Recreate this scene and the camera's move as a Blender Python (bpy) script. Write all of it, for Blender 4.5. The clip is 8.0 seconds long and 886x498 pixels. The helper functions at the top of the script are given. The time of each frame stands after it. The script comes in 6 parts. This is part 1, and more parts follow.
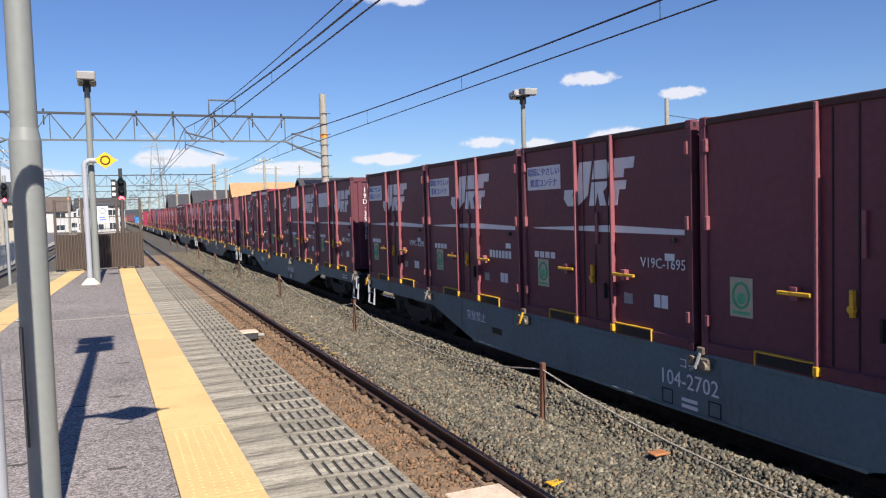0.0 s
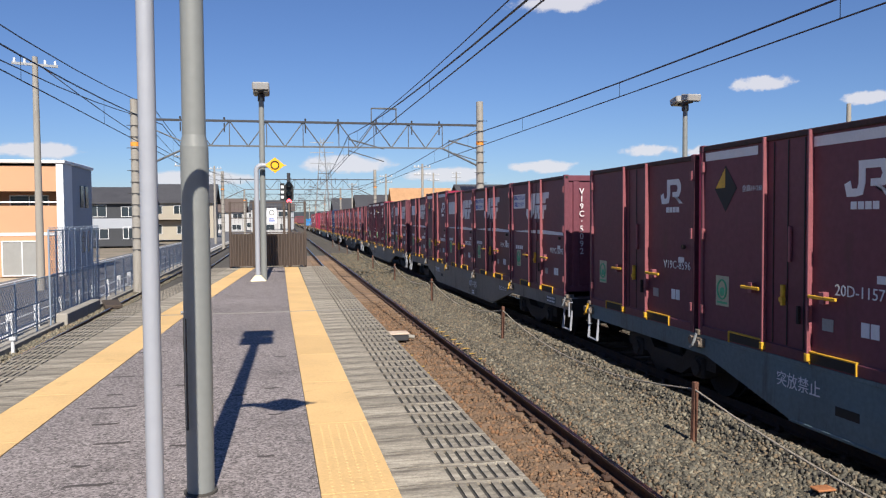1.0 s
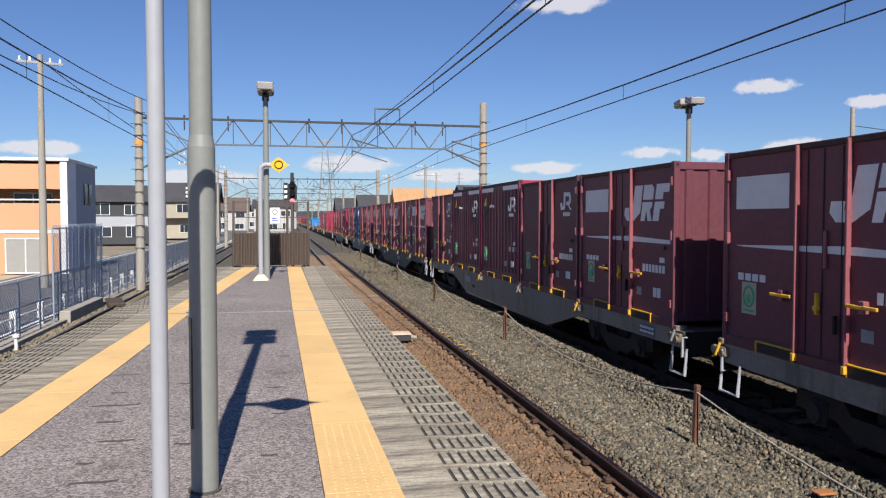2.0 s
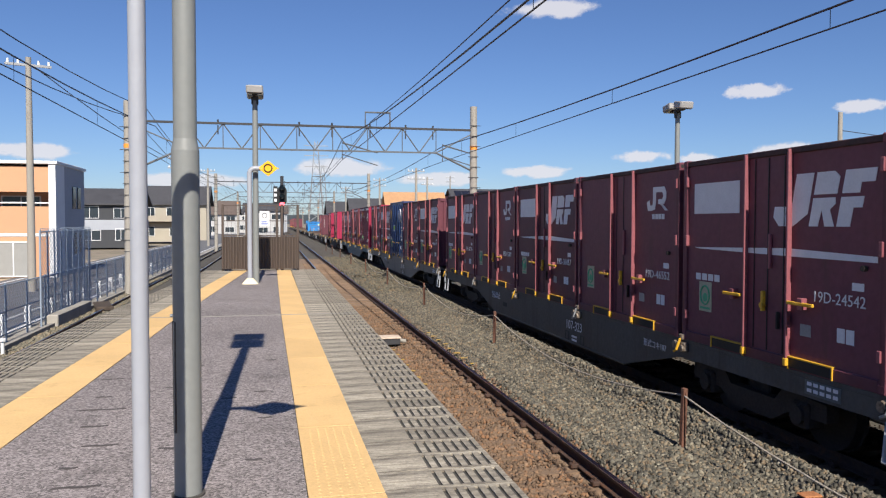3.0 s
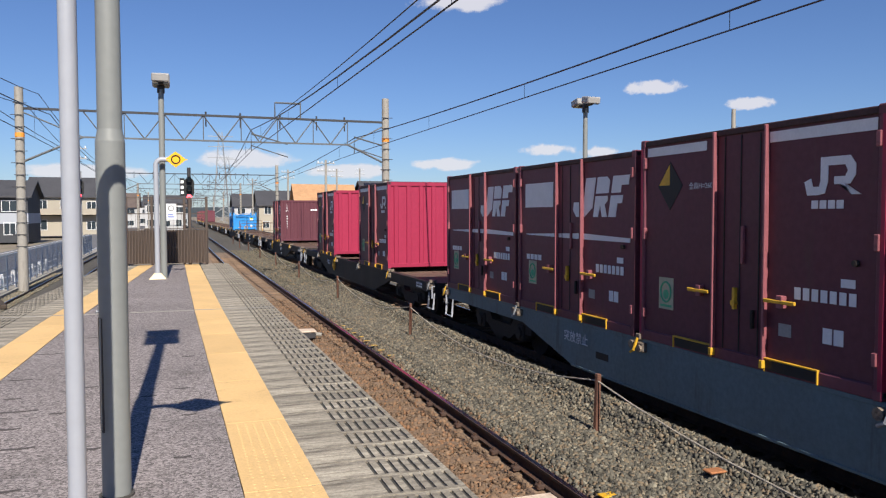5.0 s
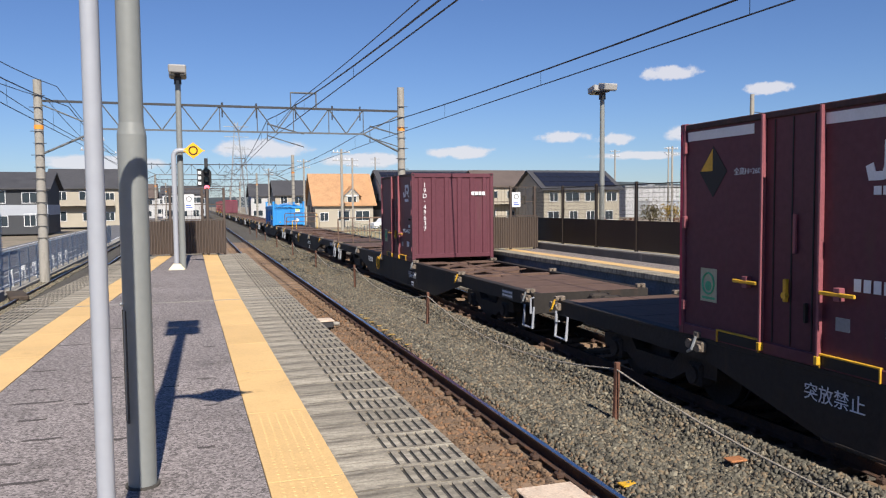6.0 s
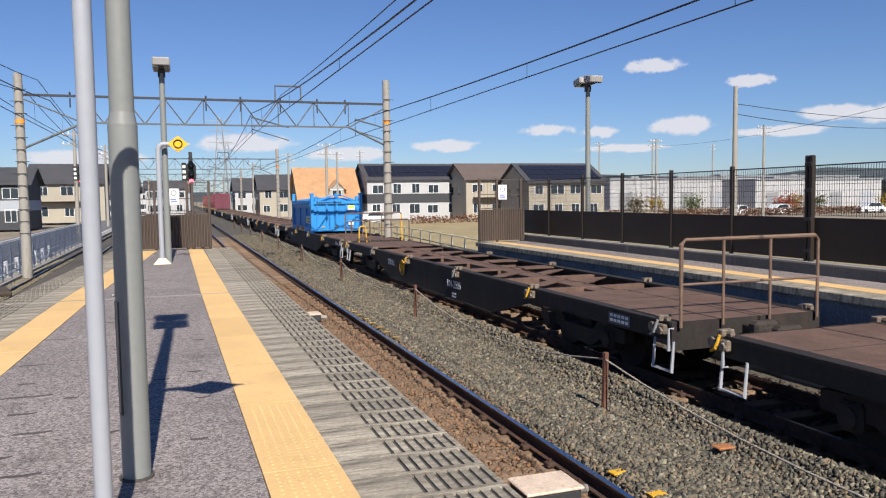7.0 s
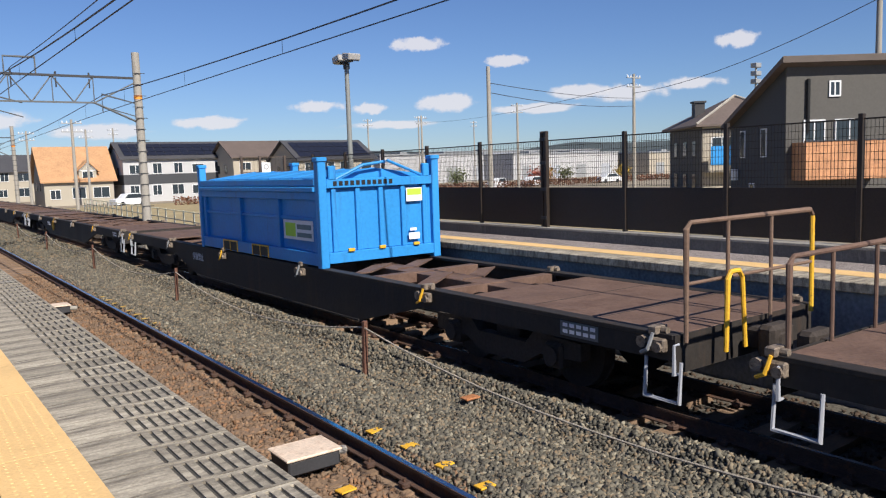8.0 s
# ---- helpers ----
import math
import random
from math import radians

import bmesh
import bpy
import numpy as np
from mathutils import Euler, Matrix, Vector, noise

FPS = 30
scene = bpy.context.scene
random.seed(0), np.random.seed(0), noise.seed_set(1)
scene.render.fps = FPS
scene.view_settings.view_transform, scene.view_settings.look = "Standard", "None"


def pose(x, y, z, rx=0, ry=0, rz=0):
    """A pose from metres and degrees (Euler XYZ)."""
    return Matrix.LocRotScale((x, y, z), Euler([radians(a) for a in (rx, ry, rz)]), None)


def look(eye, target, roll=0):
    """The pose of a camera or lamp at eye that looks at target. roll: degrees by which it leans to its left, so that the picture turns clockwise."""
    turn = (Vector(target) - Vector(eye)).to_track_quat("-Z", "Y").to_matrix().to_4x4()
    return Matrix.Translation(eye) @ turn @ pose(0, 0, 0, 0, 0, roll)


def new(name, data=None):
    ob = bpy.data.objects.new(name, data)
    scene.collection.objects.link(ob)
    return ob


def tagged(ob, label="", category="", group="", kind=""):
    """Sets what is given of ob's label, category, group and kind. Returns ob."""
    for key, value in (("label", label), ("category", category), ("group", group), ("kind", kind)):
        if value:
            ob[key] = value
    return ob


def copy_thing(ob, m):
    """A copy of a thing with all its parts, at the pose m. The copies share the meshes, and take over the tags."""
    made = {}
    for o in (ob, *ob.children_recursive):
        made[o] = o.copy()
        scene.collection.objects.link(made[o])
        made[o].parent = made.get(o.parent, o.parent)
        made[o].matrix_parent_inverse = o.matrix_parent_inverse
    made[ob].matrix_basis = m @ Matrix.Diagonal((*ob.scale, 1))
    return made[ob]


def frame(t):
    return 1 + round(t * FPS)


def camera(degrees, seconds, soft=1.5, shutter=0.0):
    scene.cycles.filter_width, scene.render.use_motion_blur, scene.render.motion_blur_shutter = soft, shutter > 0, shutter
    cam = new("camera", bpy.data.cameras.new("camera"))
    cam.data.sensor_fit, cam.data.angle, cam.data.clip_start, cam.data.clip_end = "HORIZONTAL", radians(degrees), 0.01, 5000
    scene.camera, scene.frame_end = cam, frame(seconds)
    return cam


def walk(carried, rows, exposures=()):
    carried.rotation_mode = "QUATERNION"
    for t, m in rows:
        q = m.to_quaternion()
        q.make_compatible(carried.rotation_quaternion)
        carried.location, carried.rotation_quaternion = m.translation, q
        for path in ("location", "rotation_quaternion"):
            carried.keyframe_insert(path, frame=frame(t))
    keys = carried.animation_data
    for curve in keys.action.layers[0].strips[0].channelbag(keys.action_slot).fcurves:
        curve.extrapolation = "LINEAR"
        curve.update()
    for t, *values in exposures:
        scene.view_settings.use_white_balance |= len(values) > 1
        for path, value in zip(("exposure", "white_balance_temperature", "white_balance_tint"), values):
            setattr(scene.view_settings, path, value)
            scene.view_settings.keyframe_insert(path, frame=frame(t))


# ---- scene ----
cam = camera(60.1, 8.0, soft=1.2)
PATH = [
    (0, (0.133, 0.516, 2.614), (0.926, 2.349, 2.507), -1.7),
    (0.5, (0.19, 0.518, 2.611), (0.683, 2.454, 2.525), -0.9),
    (1, (0.211, 0.52, 2.617), (0.624, 2.475, 2.536), -0.4),
    (1.5, (0.194, 0.511, 2.621), (0.599, 2.468, 2.54), -0.0),
    (3, (0.228, 0.488, 2.624), (0.658, 2.44, 2.554), 0.1),
    (3.5, (0.258, 0.473, 2.619), (0.803, 2.396, 2.558), 0.1),
    (4, (0.224, 0.454, 2.631), (0.853, 2.351, 2.567), 0.2),
    (4.5, (0.132, 0.461, 2.62), (0.794, 2.347, 2.546), -0.0),
    (6, (0.066, 0.484, 2.635), (0.683, 2.383, 2.515), -0.5),
    (6.5, (0.046, 0.495, 2.611), (0.641, 2.4, 2.492), -0.5),
    (7, (0.022, 0.493, 2.611), (0.675, 2.379, 2.474), -0.8),
    (7.5, (0.045, 0.401, 2.609), (0.819, 2.237, 2.436), -1.2),
    (7.8, (0.077, 0.234, 2.599), (1.017, 1.988, 2.408), -1.3),
    (8, (0.101, 0.133, 2.595), (1.264, 1.746, 2.385), -1.9),
]
EXPOSURE = 0.55
walk(cam, [(t, look(eye, target, roll)) for t, eye, target, roll in PATH], exposures=[(0.0, EXPOSURE + 0.22), (0.5, EXPOSURE + 0.08), (1.0, EXPOSURE), (8.0, EXPOSURE)])

# ---- world and sun ----
SUN_EL = radians(40.5)
SUN_AZ = radians(1.4)          # the light runs along the tracks, slightly to the right
world = bpy.data.worlds.new("sky")
scene.world = world
world.use_nodes = True
wn = world.node_tree.nodes
sky = wn.new("ShaderNodeTexSky")
sky.sky_type = "NISHITA"
sky.sun_disc = False
sky.sun_elevation = SUN_EL
sky.sun_rotation = math.pi + SUN_AZ
sky.air_density, sky.dust_density, sky.ozone_density = 1.0, 0.1, 1.5
wn["Background"].inputs["Strength"].default_value = 0.059
sat = wn.new("ShaderNodeHueSaturation")
sat.inputs["Saturation"].default_value = 1.0
tint = wn.new("ShaderNodeVectorMath")
tint.operation = "MULTIPLY"
tint.inputs[1].default_value = (0.595, 0.76, 1.12)
world.node_tree.links.new(sky.outputs[0], sat.inputs["Color"])
world.node_tree.links.new(sat.outputs[0], tint.inputs[0])
world.node_tree.links.new(tint.outputs[0], wn["Background"].inputs["Color"])
sun = new("sun", bpy.data.lights.new("sun", "SUN"))
sun.data.energy, sun.data.angle, sun.data.color = 5.0, radians(0.53), (1.0, 0.93, 0.82)
sun.matrix_world = look((0, 0, 60), (math.sin(SUN_AZ) * math.cos(SUN_EL), math.cos(SUN_AZ) * math.cos(SUN_EL), 60 - math.sin(SUN_EL)))


# ---- materials ----
def mat(name, col, rough=0.7, metal=0.0, var=0.25, big=1.5, fine=40.0, bump=0.15, dirt=None, dirt_amount=0.0, streak=False, rand=0.0, coat=0.0, spec=0.4, cross=False):
    """Paint or mineral with grain, large stains, and dirt of its own shape."""
    m = bpy.data.materials.new(name)
    m.use_nodes = True
    nt = m.node_tree
    n, li = nt.nodes, nt.links
    b = n["Principled BSDF"]
    b.inputs["Metallic"].default_value = metal
    b.inputs["Coat Weight"].default_value = coat
    b.inputs["Specular IOR Level"].default_value = spec
    co = n.new("ShaderNodeTexCoord")
    mp = n.new("ShaderNodeMapping")
    li.new(co.outputs["Object"], mp.inputs["Vector"])
    if cross:
        mp.inputs["Scale"].default_value = (0.45, 2.2, 1.0)
    if streak:
        mp.inputs["Scale"].default_value = (1.0, 1.0, 0.12)
    a = n.new("ShaderNodeTexNoise")
    a.inputs["Scale"].default_value, a.inputs["Detail"].default_value = big, 4
    f = n.new("ShaderNodeTexNoise")
    f.inputs["Scale"].default_value, f.inputs["Detail"].default_value = fine, 3
    li.new(mp.outputs[0], a.inputs["Vector"])
    li.new(co.outputs["Object"], f.inputs["Vector"])
    add = n.new("ShaderNodeMath")
    add.operation = "ADD"
    li.new(a.outputs["Fac"], add.inputs[0])
    li.new(f.outputs["Fac"], add.inputs[1])
    mr = n.new("ShaderNodeMapRange")
    mr.inputs["From Min"].default_value, mr.inputs["From Max"].default_value = 0.6, 1.4
    mr.inputs["To Min"].default_value, mr.inputs["To Max"].default_value = 1 - var, 1 + var
    li.new(add.outputs[0], mr.inputs["Value"])
    mul = n.new("ShaderNodeVectorMath")
    mul.operation = "SCALE"
    mul.inputs[0].default_value = col[:3]
    li.new(mr.outputs[0], mul.inputs["Scale"])
    out = mul.outputs[0]
    if rand:
        oi = n.new("ShaderNodeObjectInfo")
        r2 = n.new("ShaderNodeMapRange")
        r2.inputs["To Min"].default_value, r2.inputs["To Max"].default_value = 1 - rand, 1 + rand
        li.new(oi.outputs["Random"], r2.inputs["Value"])
        m2 = n.new("ShaderNodeVectorMath")
        m2.operation = "SCALE"
        li.new(out, m2.inputs[0])
        li.new(r2.outputs[0], m2.inputs["Scale"])
        out = m2.outputs[0]
    if dirt:
        d = n.new("ShaderNodeTexNoise")
        d.inputs["Scale"].default_value, d.inputs["Detail"].default_value, d.inputs["Roughness"].default_value = big * 2.3, 8, 0.7
        li.new(mp.outputs[0], d.inputs["Vector"])
        dr = n.new("ShaderNodeMapRange")
        dr.inputs["From Min"].default_value, dr.inputs["From Max"].default_value = 0.62 - 0.25 * dirt_amount, 0.78 - 0.2 * dirt_amount
        li.new(d.outputs["Fac"], dr.inputs["Value"])
        mx = n.new("ShaderNodeMix")
        mx.data_type = "RGBA"
        li.new(dr.outputs[0], mx.inputs["Factor"])
        li.new(out, mx.inputs[6])
        mx.inputs[7].default_value = (*dirt, 1)
        out = mx.outputs[2]
    li.new(out, b.inputs["Base Color"])
    rr = n.new("ShaderNodeMapRange")
    rr.inputs["To Min"].default_value, rr.inputs["To Max"].default_value = max(0.03, rough - 0.12), min(1, rough + 0.12)
    li.new(a.outputs["Fac"], rr.inputs["Value"])
    li.new(rr.outputs[0], b.inputs["Roughness"])
    if bump:
        bp = n.new("ShaderNodeBump")
        bp.inputs["Strength"].default_value, bp.inputs["Distance"].default_value = bump, 0.02
        li.new(f.outputs["Fac"], bp.inputs["Height"])
        li.new(bp.outputs[0], b.inputs["Normal"])
    return m


def glow(name, col, strength):
    m = bpy.data.materials.new(name)
    m.use_nodes = True
    b = m.node_tree.nodes["Principled BSDF"]
    b.inputs["Base Color"].default_value = (*col, 1)
    b.inputs["Emission Color"].default_value, b.inputs["Emission Strength"].default_value = (*col, 1), strength
    return m


def asphalt():
    """Coarse worn asphalt: light and dark stones in a grey binder, with wide stains."""
    m = mat("platform_asphalt", (0.235, 0.205, 0.20), 0.92, var=0.22, big=0.7, fine=30, bump=0.3, dirt=(0.15, 0.13, 0.125), dirt_amount=0.25)
    nt = m.node_tree
    n, li = nt.nodes, nt.links
    b = n["Principled BSDF"]
    src = b.inputs["Base Color"].links[0].from_socket
    co = n.new("ShaderNodeTexCoord")
    vo = n.new("ShaderNodeTexVoronoi")
    vo.inputs["Scale"].default_value = 80
    li.new(co.outputs["Object"], vo.inputs["Vector"])
    sep = n.new("ShaderNodeSeparateColor")
    li.new(vo.outputs["Color"], sep.inputs[0])
    mr = n.new("ShaderNodeMapRange")
    mr.inputs["To Min"].default_value, mr.inputs["To Max"].default_value = 0.40, 1.60
    li.new(sep.outputs[0], mr.inputs["Value"])
    sc = n.new("ShaderNodeVectorMath")
    sc.operation = "SCALE"
    li.new(src, sc.inputs[0])
    li.new(mr.outputs[0], sc.inputs["Scale"])
    li.new(sc.outputs[0], b.inputs["Base Color"])
    bp = n.new("ShaderNodeBump")
    bp.inputs["Strength"].default_value, bp.inputs["Distance"].default_value = 0.9, 0.012
    li.new(sep.outputs[1], bp.inputs["Height"])
    li.new(bp.outputs[0], b.inputs["Normal"])
    return m


M_ASPHALT = asphalt()
M_ROAD = mat("road_asphalt", (0.13, 0.13, 0.14), 0.9, var=0.25, big=0.3, fine=50, bump=0.3)
M_EDGE = mat("edge_concrete", (0.36, 0.32, 0.255), 0.92, var=0.35, big=2.6, fine=60, bump=0.5, dirt=(0.13, 0.112, 0.09), dirt_amount=0.8, rand=0.22, cross=True)
M_CONC = mat("concrete", (0.30, 0.28, 0.25), 0.88, var=0.25, big=1.2, fine=45, bump=0.35, dirt=(0.17, 0.15, 0.13), dirt_amount=0.3, streak=True)
M_KERB = mat("dark_kerb_concrete", (0.13, 0.12, 0.11), 0.9, var=0.35, big=1.5, fine=30, bump=0.4, dirt=(0.3, 0.28, 0.26), dirt_amount=0.2, streak=True)
M_YELLOW = mat("yellow_paving", (0.66, 0.435, 0.195), 0.8, var=0.14, big=2.0, fine=70, bump=0.25, dirt=(0.5, 0.32, 0.14), dirt_amount=0.15, rand=0.05)
# shade of the edge slots as a dark colour; also dirty sealant and seams
M_SLOT = mat("slot_shade_and_seam_dirt", (0.06, 0.055, 0.05), 0.95, bump=0)
M_RAILTOP = mat("polished_rail_head", (0.42, 0.45, 0.5), 0.22, 1.0, var=0.15, bump=0.05)
M_RAIL = mat("rusty_rail", (0.075, 0.045, 0.035), 0.85, 0.2, var=0.4, big=4, fine=60, bump=0.5, dirt=(0.16, 0.07, 0.035), dirt_amount=0.4)
M_SLEEPER = mat("rust_stained_sleeper", (0.21, 0.14, 0.092), 0.92, var=0.3, big=3, fine=40, bump=0.4, dirt=(0.14, 0.09, 0.06), dirt_amount=0.5, rand=0.2)
M_BROWNBED = mat("rust_brown_ballast", (0.20, 0.135, 0.09), 0.95, var=0.5, big=5, fine=30, bump=0.8, dirt=(0.30, 0.24, 0.18), dirt_amount=0.4)
M_BED = mat("ballast_bed", (0.085, 0.076, 0.064), 0.95, var=0.5, big=6, fine=25, bump=0.9)
M_GREYPOLE = mat("grey_green_pole_paint", (0.20, 0.21, 0.205), 0.5, var=0.07, big=0.8, fine=20, bump=0.04, dirt=(0.24, 0.22, 0.19), dirt_amount=0.05, streak=True)
M_WHITEPOLE = mat("white_pole_paint", (0.32, 0.335, 0.375), 0.45, var=0.05, big=1, fine=20, bump=0.03, streak=True)
M_GALV = mat("galvanised_steel", (0.30, 0.31, 0.32), 0.55, 0.3, var=0.15, big=2, fine=30, bump=0.06)
M_DARKSTEEL = mat("dark_steel", (0.045, 0.045, 0.05), 0.6, 0.3, var=0.3, bump=0.1)
M_WIRE = mat("wire", (0.06, 0.06, 0.065), 0.5, 0.6, var=0.1, bump=0)
M_BROWNPANEL = mat("brown_sheet_panel", (0.075, 0.055, 0.045), 0.6, 0.1, var=0.2, big=2, fine=20, bump=0.08, streak=True)
M_BLACKPANEL = mat("black_brown_fence", (0.028, 0.020, 0.016), 0.55, 0.1, var=0.25, big=1.5, bump=0.05)
M_WHITE = mat("white_paint", (0.66, 0.67, 0.69), 0.6, var=0.08, bump=0.05)
M_MAROON = mat("maroon_container_paint", (0.128, 0.042, 0.057), 0.5, var=0.18, big=0.9, fine=14, bump=0.10, dirt=(0.10, 0.05, 0.05), dirt_amount=0.12, streak=True, rand=0.22, spec=0.25)
M_MAGENTA = mat("magenta_container_paint", (0.30, 0.022, 0.060), 0.5, var=0.12, big=0.8, fine=14, bump=0.05, dirt=(0.15, 0.04, 0.05), dirt_amount=0.06, streak=True, rand=0.1, spec=0.3)
M_TOPRAIL = mat("sooty_top_rail", (0.045, 0.02, 0.022), 0.7, var=0.4, big=4, fine=20, bump=0.2, dirt=(0.02, 0.015, 0.013), dirt_amount=0.5)
M_NAVY = mat("navy_container_paint", (0.02, 0.045, 0.13), 0.4, var=0.15, big=1, fine=14, bump=0.08, streak=True)
M_BLUE = mat("bright_blue_container_paint", (0.025, 0.235, 0.58), 0.5, var=0.15, big=1.3, fine=18, bump=0.06, dirt=(0.03, 0.12, 0.30), dirt_amount=0.12, streak=True)
M_MARK = mat("white_marking", (0.72, 0.72, 0.74), 0.6, var=0.08, big=6, bump=0)
M_MARKBLUE = mat("blue_marking", (0.05, 0.10, 0.42), 0.6, var=0.08, bump=0)
M_GREENMARK = mat("green_marking", (0.10, 0.42, 0.22), 0.6, var=0.2, big=12, bump=0)
M_FADEDPLATE = mat("faded_plate", (0.45, 0.43, 0.30), 0.65, var=0.2, big=8, bump=0)
M_LIME = mat("lime_marking", (0.42, 0.66, 0.06), 0.6, var=0.08, bump=0)
M_YEL = mat("yellow_paint", (0.66, 0.37, 0.03), 0.5, var=0.2, big=6, bump=0.1, dirt=(0.3, 0.16, 0.03), dirt_amount=0.2)
M_BLACK = mat("black_paint", (0.012, 0.012, 0.013), 0.6, var=0.2, bump=0.05)
# red about twice as light as the body maroon: sun on the rods painted in
M_RUBBER = mat("sunlit_rod_red", (0.25, 0.08, 0.095), 0.5, var=0.2, big=5, bump=0.05, dirt=(0.13, 0.05, 0.05), dirt_amount=0.2)
M_WAGREY = mat("grey_wagon_paint", (0.23, 0.205, 0.175), 0.6, var=0.22, big=1, fine=18, bump=0.15, dirt=(0.075, 0.05, 0.04), dirt_amount=0.35, streak=True)
M_WAGGRIME = mat("grimy_wagon_paint", (0.085, 0.080, 0.072), 0.65, var=0.25, big=1, fine=18, bump=0.15, dirt=(0.06, 0.045, 0.038), dirt_amount=0.45, streak=True)
M_WAGTEAL = mat("blue_grey_wagon_paint", (0.11, 0.165, 0.185), 0.55, var=0.2, big=1, fine=18, bump=0.12, dirt=(0.06, 0.05, 0.045), dirt_amount=0.25, streak=True)
M_WAGDARK = mat("sooty_wagon_paint", (0.023, 0.019, 0.017), 0.7, var=0.35, big=1.2, fine=18, bump=0.2, dirt=(0.05, 0.03, 0.021), dirt_amount=0.35, streak=True)
M_DECK = mat("rusty_deck", (0.12, 0.073, 0.055), 0.8, var=0.3, big=2, fine=25, bump=0.25, dirt=(0.09, 0.05, 0.036), dirt_amount=0.5)
M_BOGIE = mat("brake_dust_steel", (0.036, 0.028, 0.024), 0.85, var=0.4, big=4, fine=25, bump=0.4)
M_CLAMP = mat("greasy_cast_steel", (0.20, 0.16, 0.125), 0.6, 0.2, var=0.4, big=9, fine=40, bump=0.3, dirt=(0.06, 0.045, 0.035), dirt_amount=0.5)
M_GLASS = mat("window_glass", (0.03, 0.04, 0.05), 0.08, var=0.1, bump=0)
M_RED = glow("red_signal", (1.0, 0.06, 0.08), 6.0)


# ---- mesh helpers ----
class Geo:
    """Collects verts and faces of one mesh."""

    def __init__(self):
        self.v, self.f = [], []

    def add(self, v, f):
        o = len(self.v)
        self.v += [tuple(p) for p in v]
        self.f += [tuple(i + o for i in q) for q in f]
        return self

    def box(self, x0, x1, y0, y1, z0, z1, b=0.0, m=None):
        if b <= 0:
            v = [(x, y, z) for z in (z0, z1) for y in (y0, y1) for x in (x0, x1)]
            f = [(0, 2, 3, 1), (4, 5, 7, 6), (0, 1, 5, 4), (2, 6, 7, 3), (0, 4, 6, 2), (1, 3, 7, 5)]
        else:
            v, idx = [], {}
            lo, hi = (x0, y0, z0), (x1, y1, z1)
            for sx in (0, 1):
                for sy in (0, 1):
                    for sz in (0, 1):
                        s = (sx, sy, sz)
                        for ax in range(3):
                            p = [(hi[i] if s[i] else lo[i]) for i in range(3)]
                            for i in range(3):
                                if i != ax:
                                    p[i] += -b if s[i] else b
                            idx[s, ax] = len(v)
                            v.append(tuple(p))
            f = []
            for ax in range(3):
                a, c = [i for i in range(3) if i != ax]
                for side in (0, 1):
                    q = []
                    for sa, sc in ((0, 0), (1, 0), (1, 1), (0, 1)):
                        s = [0, 0, 0]
                        s[ax], s[a], s[c] = side, sa, sc
                        q.append(idx[tuple(s), ax])
                    f.append(tuple(q))
                for sa in (0, 1):
                    for sc in (0, 1):
                        s0, s1 = [0, 0, 0], [0, 0, 0]
                        s0[ax], s0[a], s0[c] = 0, sa, sc
                        s1[ax], s1[a], s1[c] = 1, sa, sc
                        s0, s1 = tuple(s0), tuple(s1)
                        f.append((idx[s0, a], idx[s1, a], idx[s1, c], idx[s0, c]))
            for sx in (0, 1):
                for sy in (0, 1):
                    for sz in (0, 1):
                        s = (sx, sy, sz)
                        f.append((idx[s, 0], idx[s, 1], idx[s, 2]))
        if m is not None:
            v = [tuple(m @ Vector(p)) for p in v]
        return self.add(v, f)

    def cyl(self, p0, p1, r0, r1=None, n=12, cap=True):
        r1 = r0 if r1 is None else r1
        p0, p1 = Vector(p0), Vector(p1)
        d = (p1 - p0).normalized()
        u = d.orthogonal().normalized()
        w = d.cross(u)
        v, f = [], []
        for p, r in ((p0, r0), (p1, r1)):
            for i in range(n):
                a = 2 * math.pi * i / n
                v.append(p + r * (math.cos(a) * u + math.sin(a) * w))
        for i in range(n):
            j = (i + 1) % n
            f.append((i, j, n + j, n + i))
        if cap:
            f += [tuple(range(n - 1, -1, -1)), tuple(range(n, 2 * n))]
        return self.add(v, f)

    def tube(self, pts, r, n=8, closed=False):
        """One swept pipe through the points."""
        pts = [Vector(p) for p in pts]
        k = len(pts)
        v, f = [], []
        u = None
        for i in range(k):
            a = pts[(i - 1) % k] if (closed or i > 0) else pts[i]
            b = pts[(i + 1) % k] if (closed or i < k - 1) else pts[i]
            d = (b - a).normalized()
            u = d.orthogonal().normalized() if u is None else (u - d * u.dot(d)).normalized()
            w = d.cross(u)
            q = r
            if 0 < i < k - 1 or closed:
                c = (pts[(i + 1) % k] - pts[i]).normalized().dot(d)
                q = r / max(0.6, c)
            for j in range(n):
                t = 2 * math.pi * j / n
                v.append(pts[i] + q * (math.cos(t) * u + math.sin(t) * w))
        for i in range(k if closed else k - 1):
            p, q = i * n, ((i + 1) % k) * n
            for j in range(n):
                f.append((p + j, p + (j + 1) % n, q + (j + 1) % n, q + j))
        if not closed:
            f += [tuple(range(n - 1, -1, -1)), tuple(range((k - 1) * n, k * n))]
        return self.add(v, f)

    def prism(self, poly, axis, a, b):
        """poly in the two other axes (in x, y, z order), drawn out along axis from a to b."""
        k, v, f = len(poly), [], []
        for t in (a, b):
            for p in poly:
                q = list(p)
                q.insert(axis, t)
                v.append(tuple(q))
        f = [tuple(range(k - 1, -1, -1)), tuple(range(k, 2 * k))]
        f += [(i, (i + 1) % k, k + (i + 1) % k, k + i) for i in range(k)]
        return self.add(v, f)

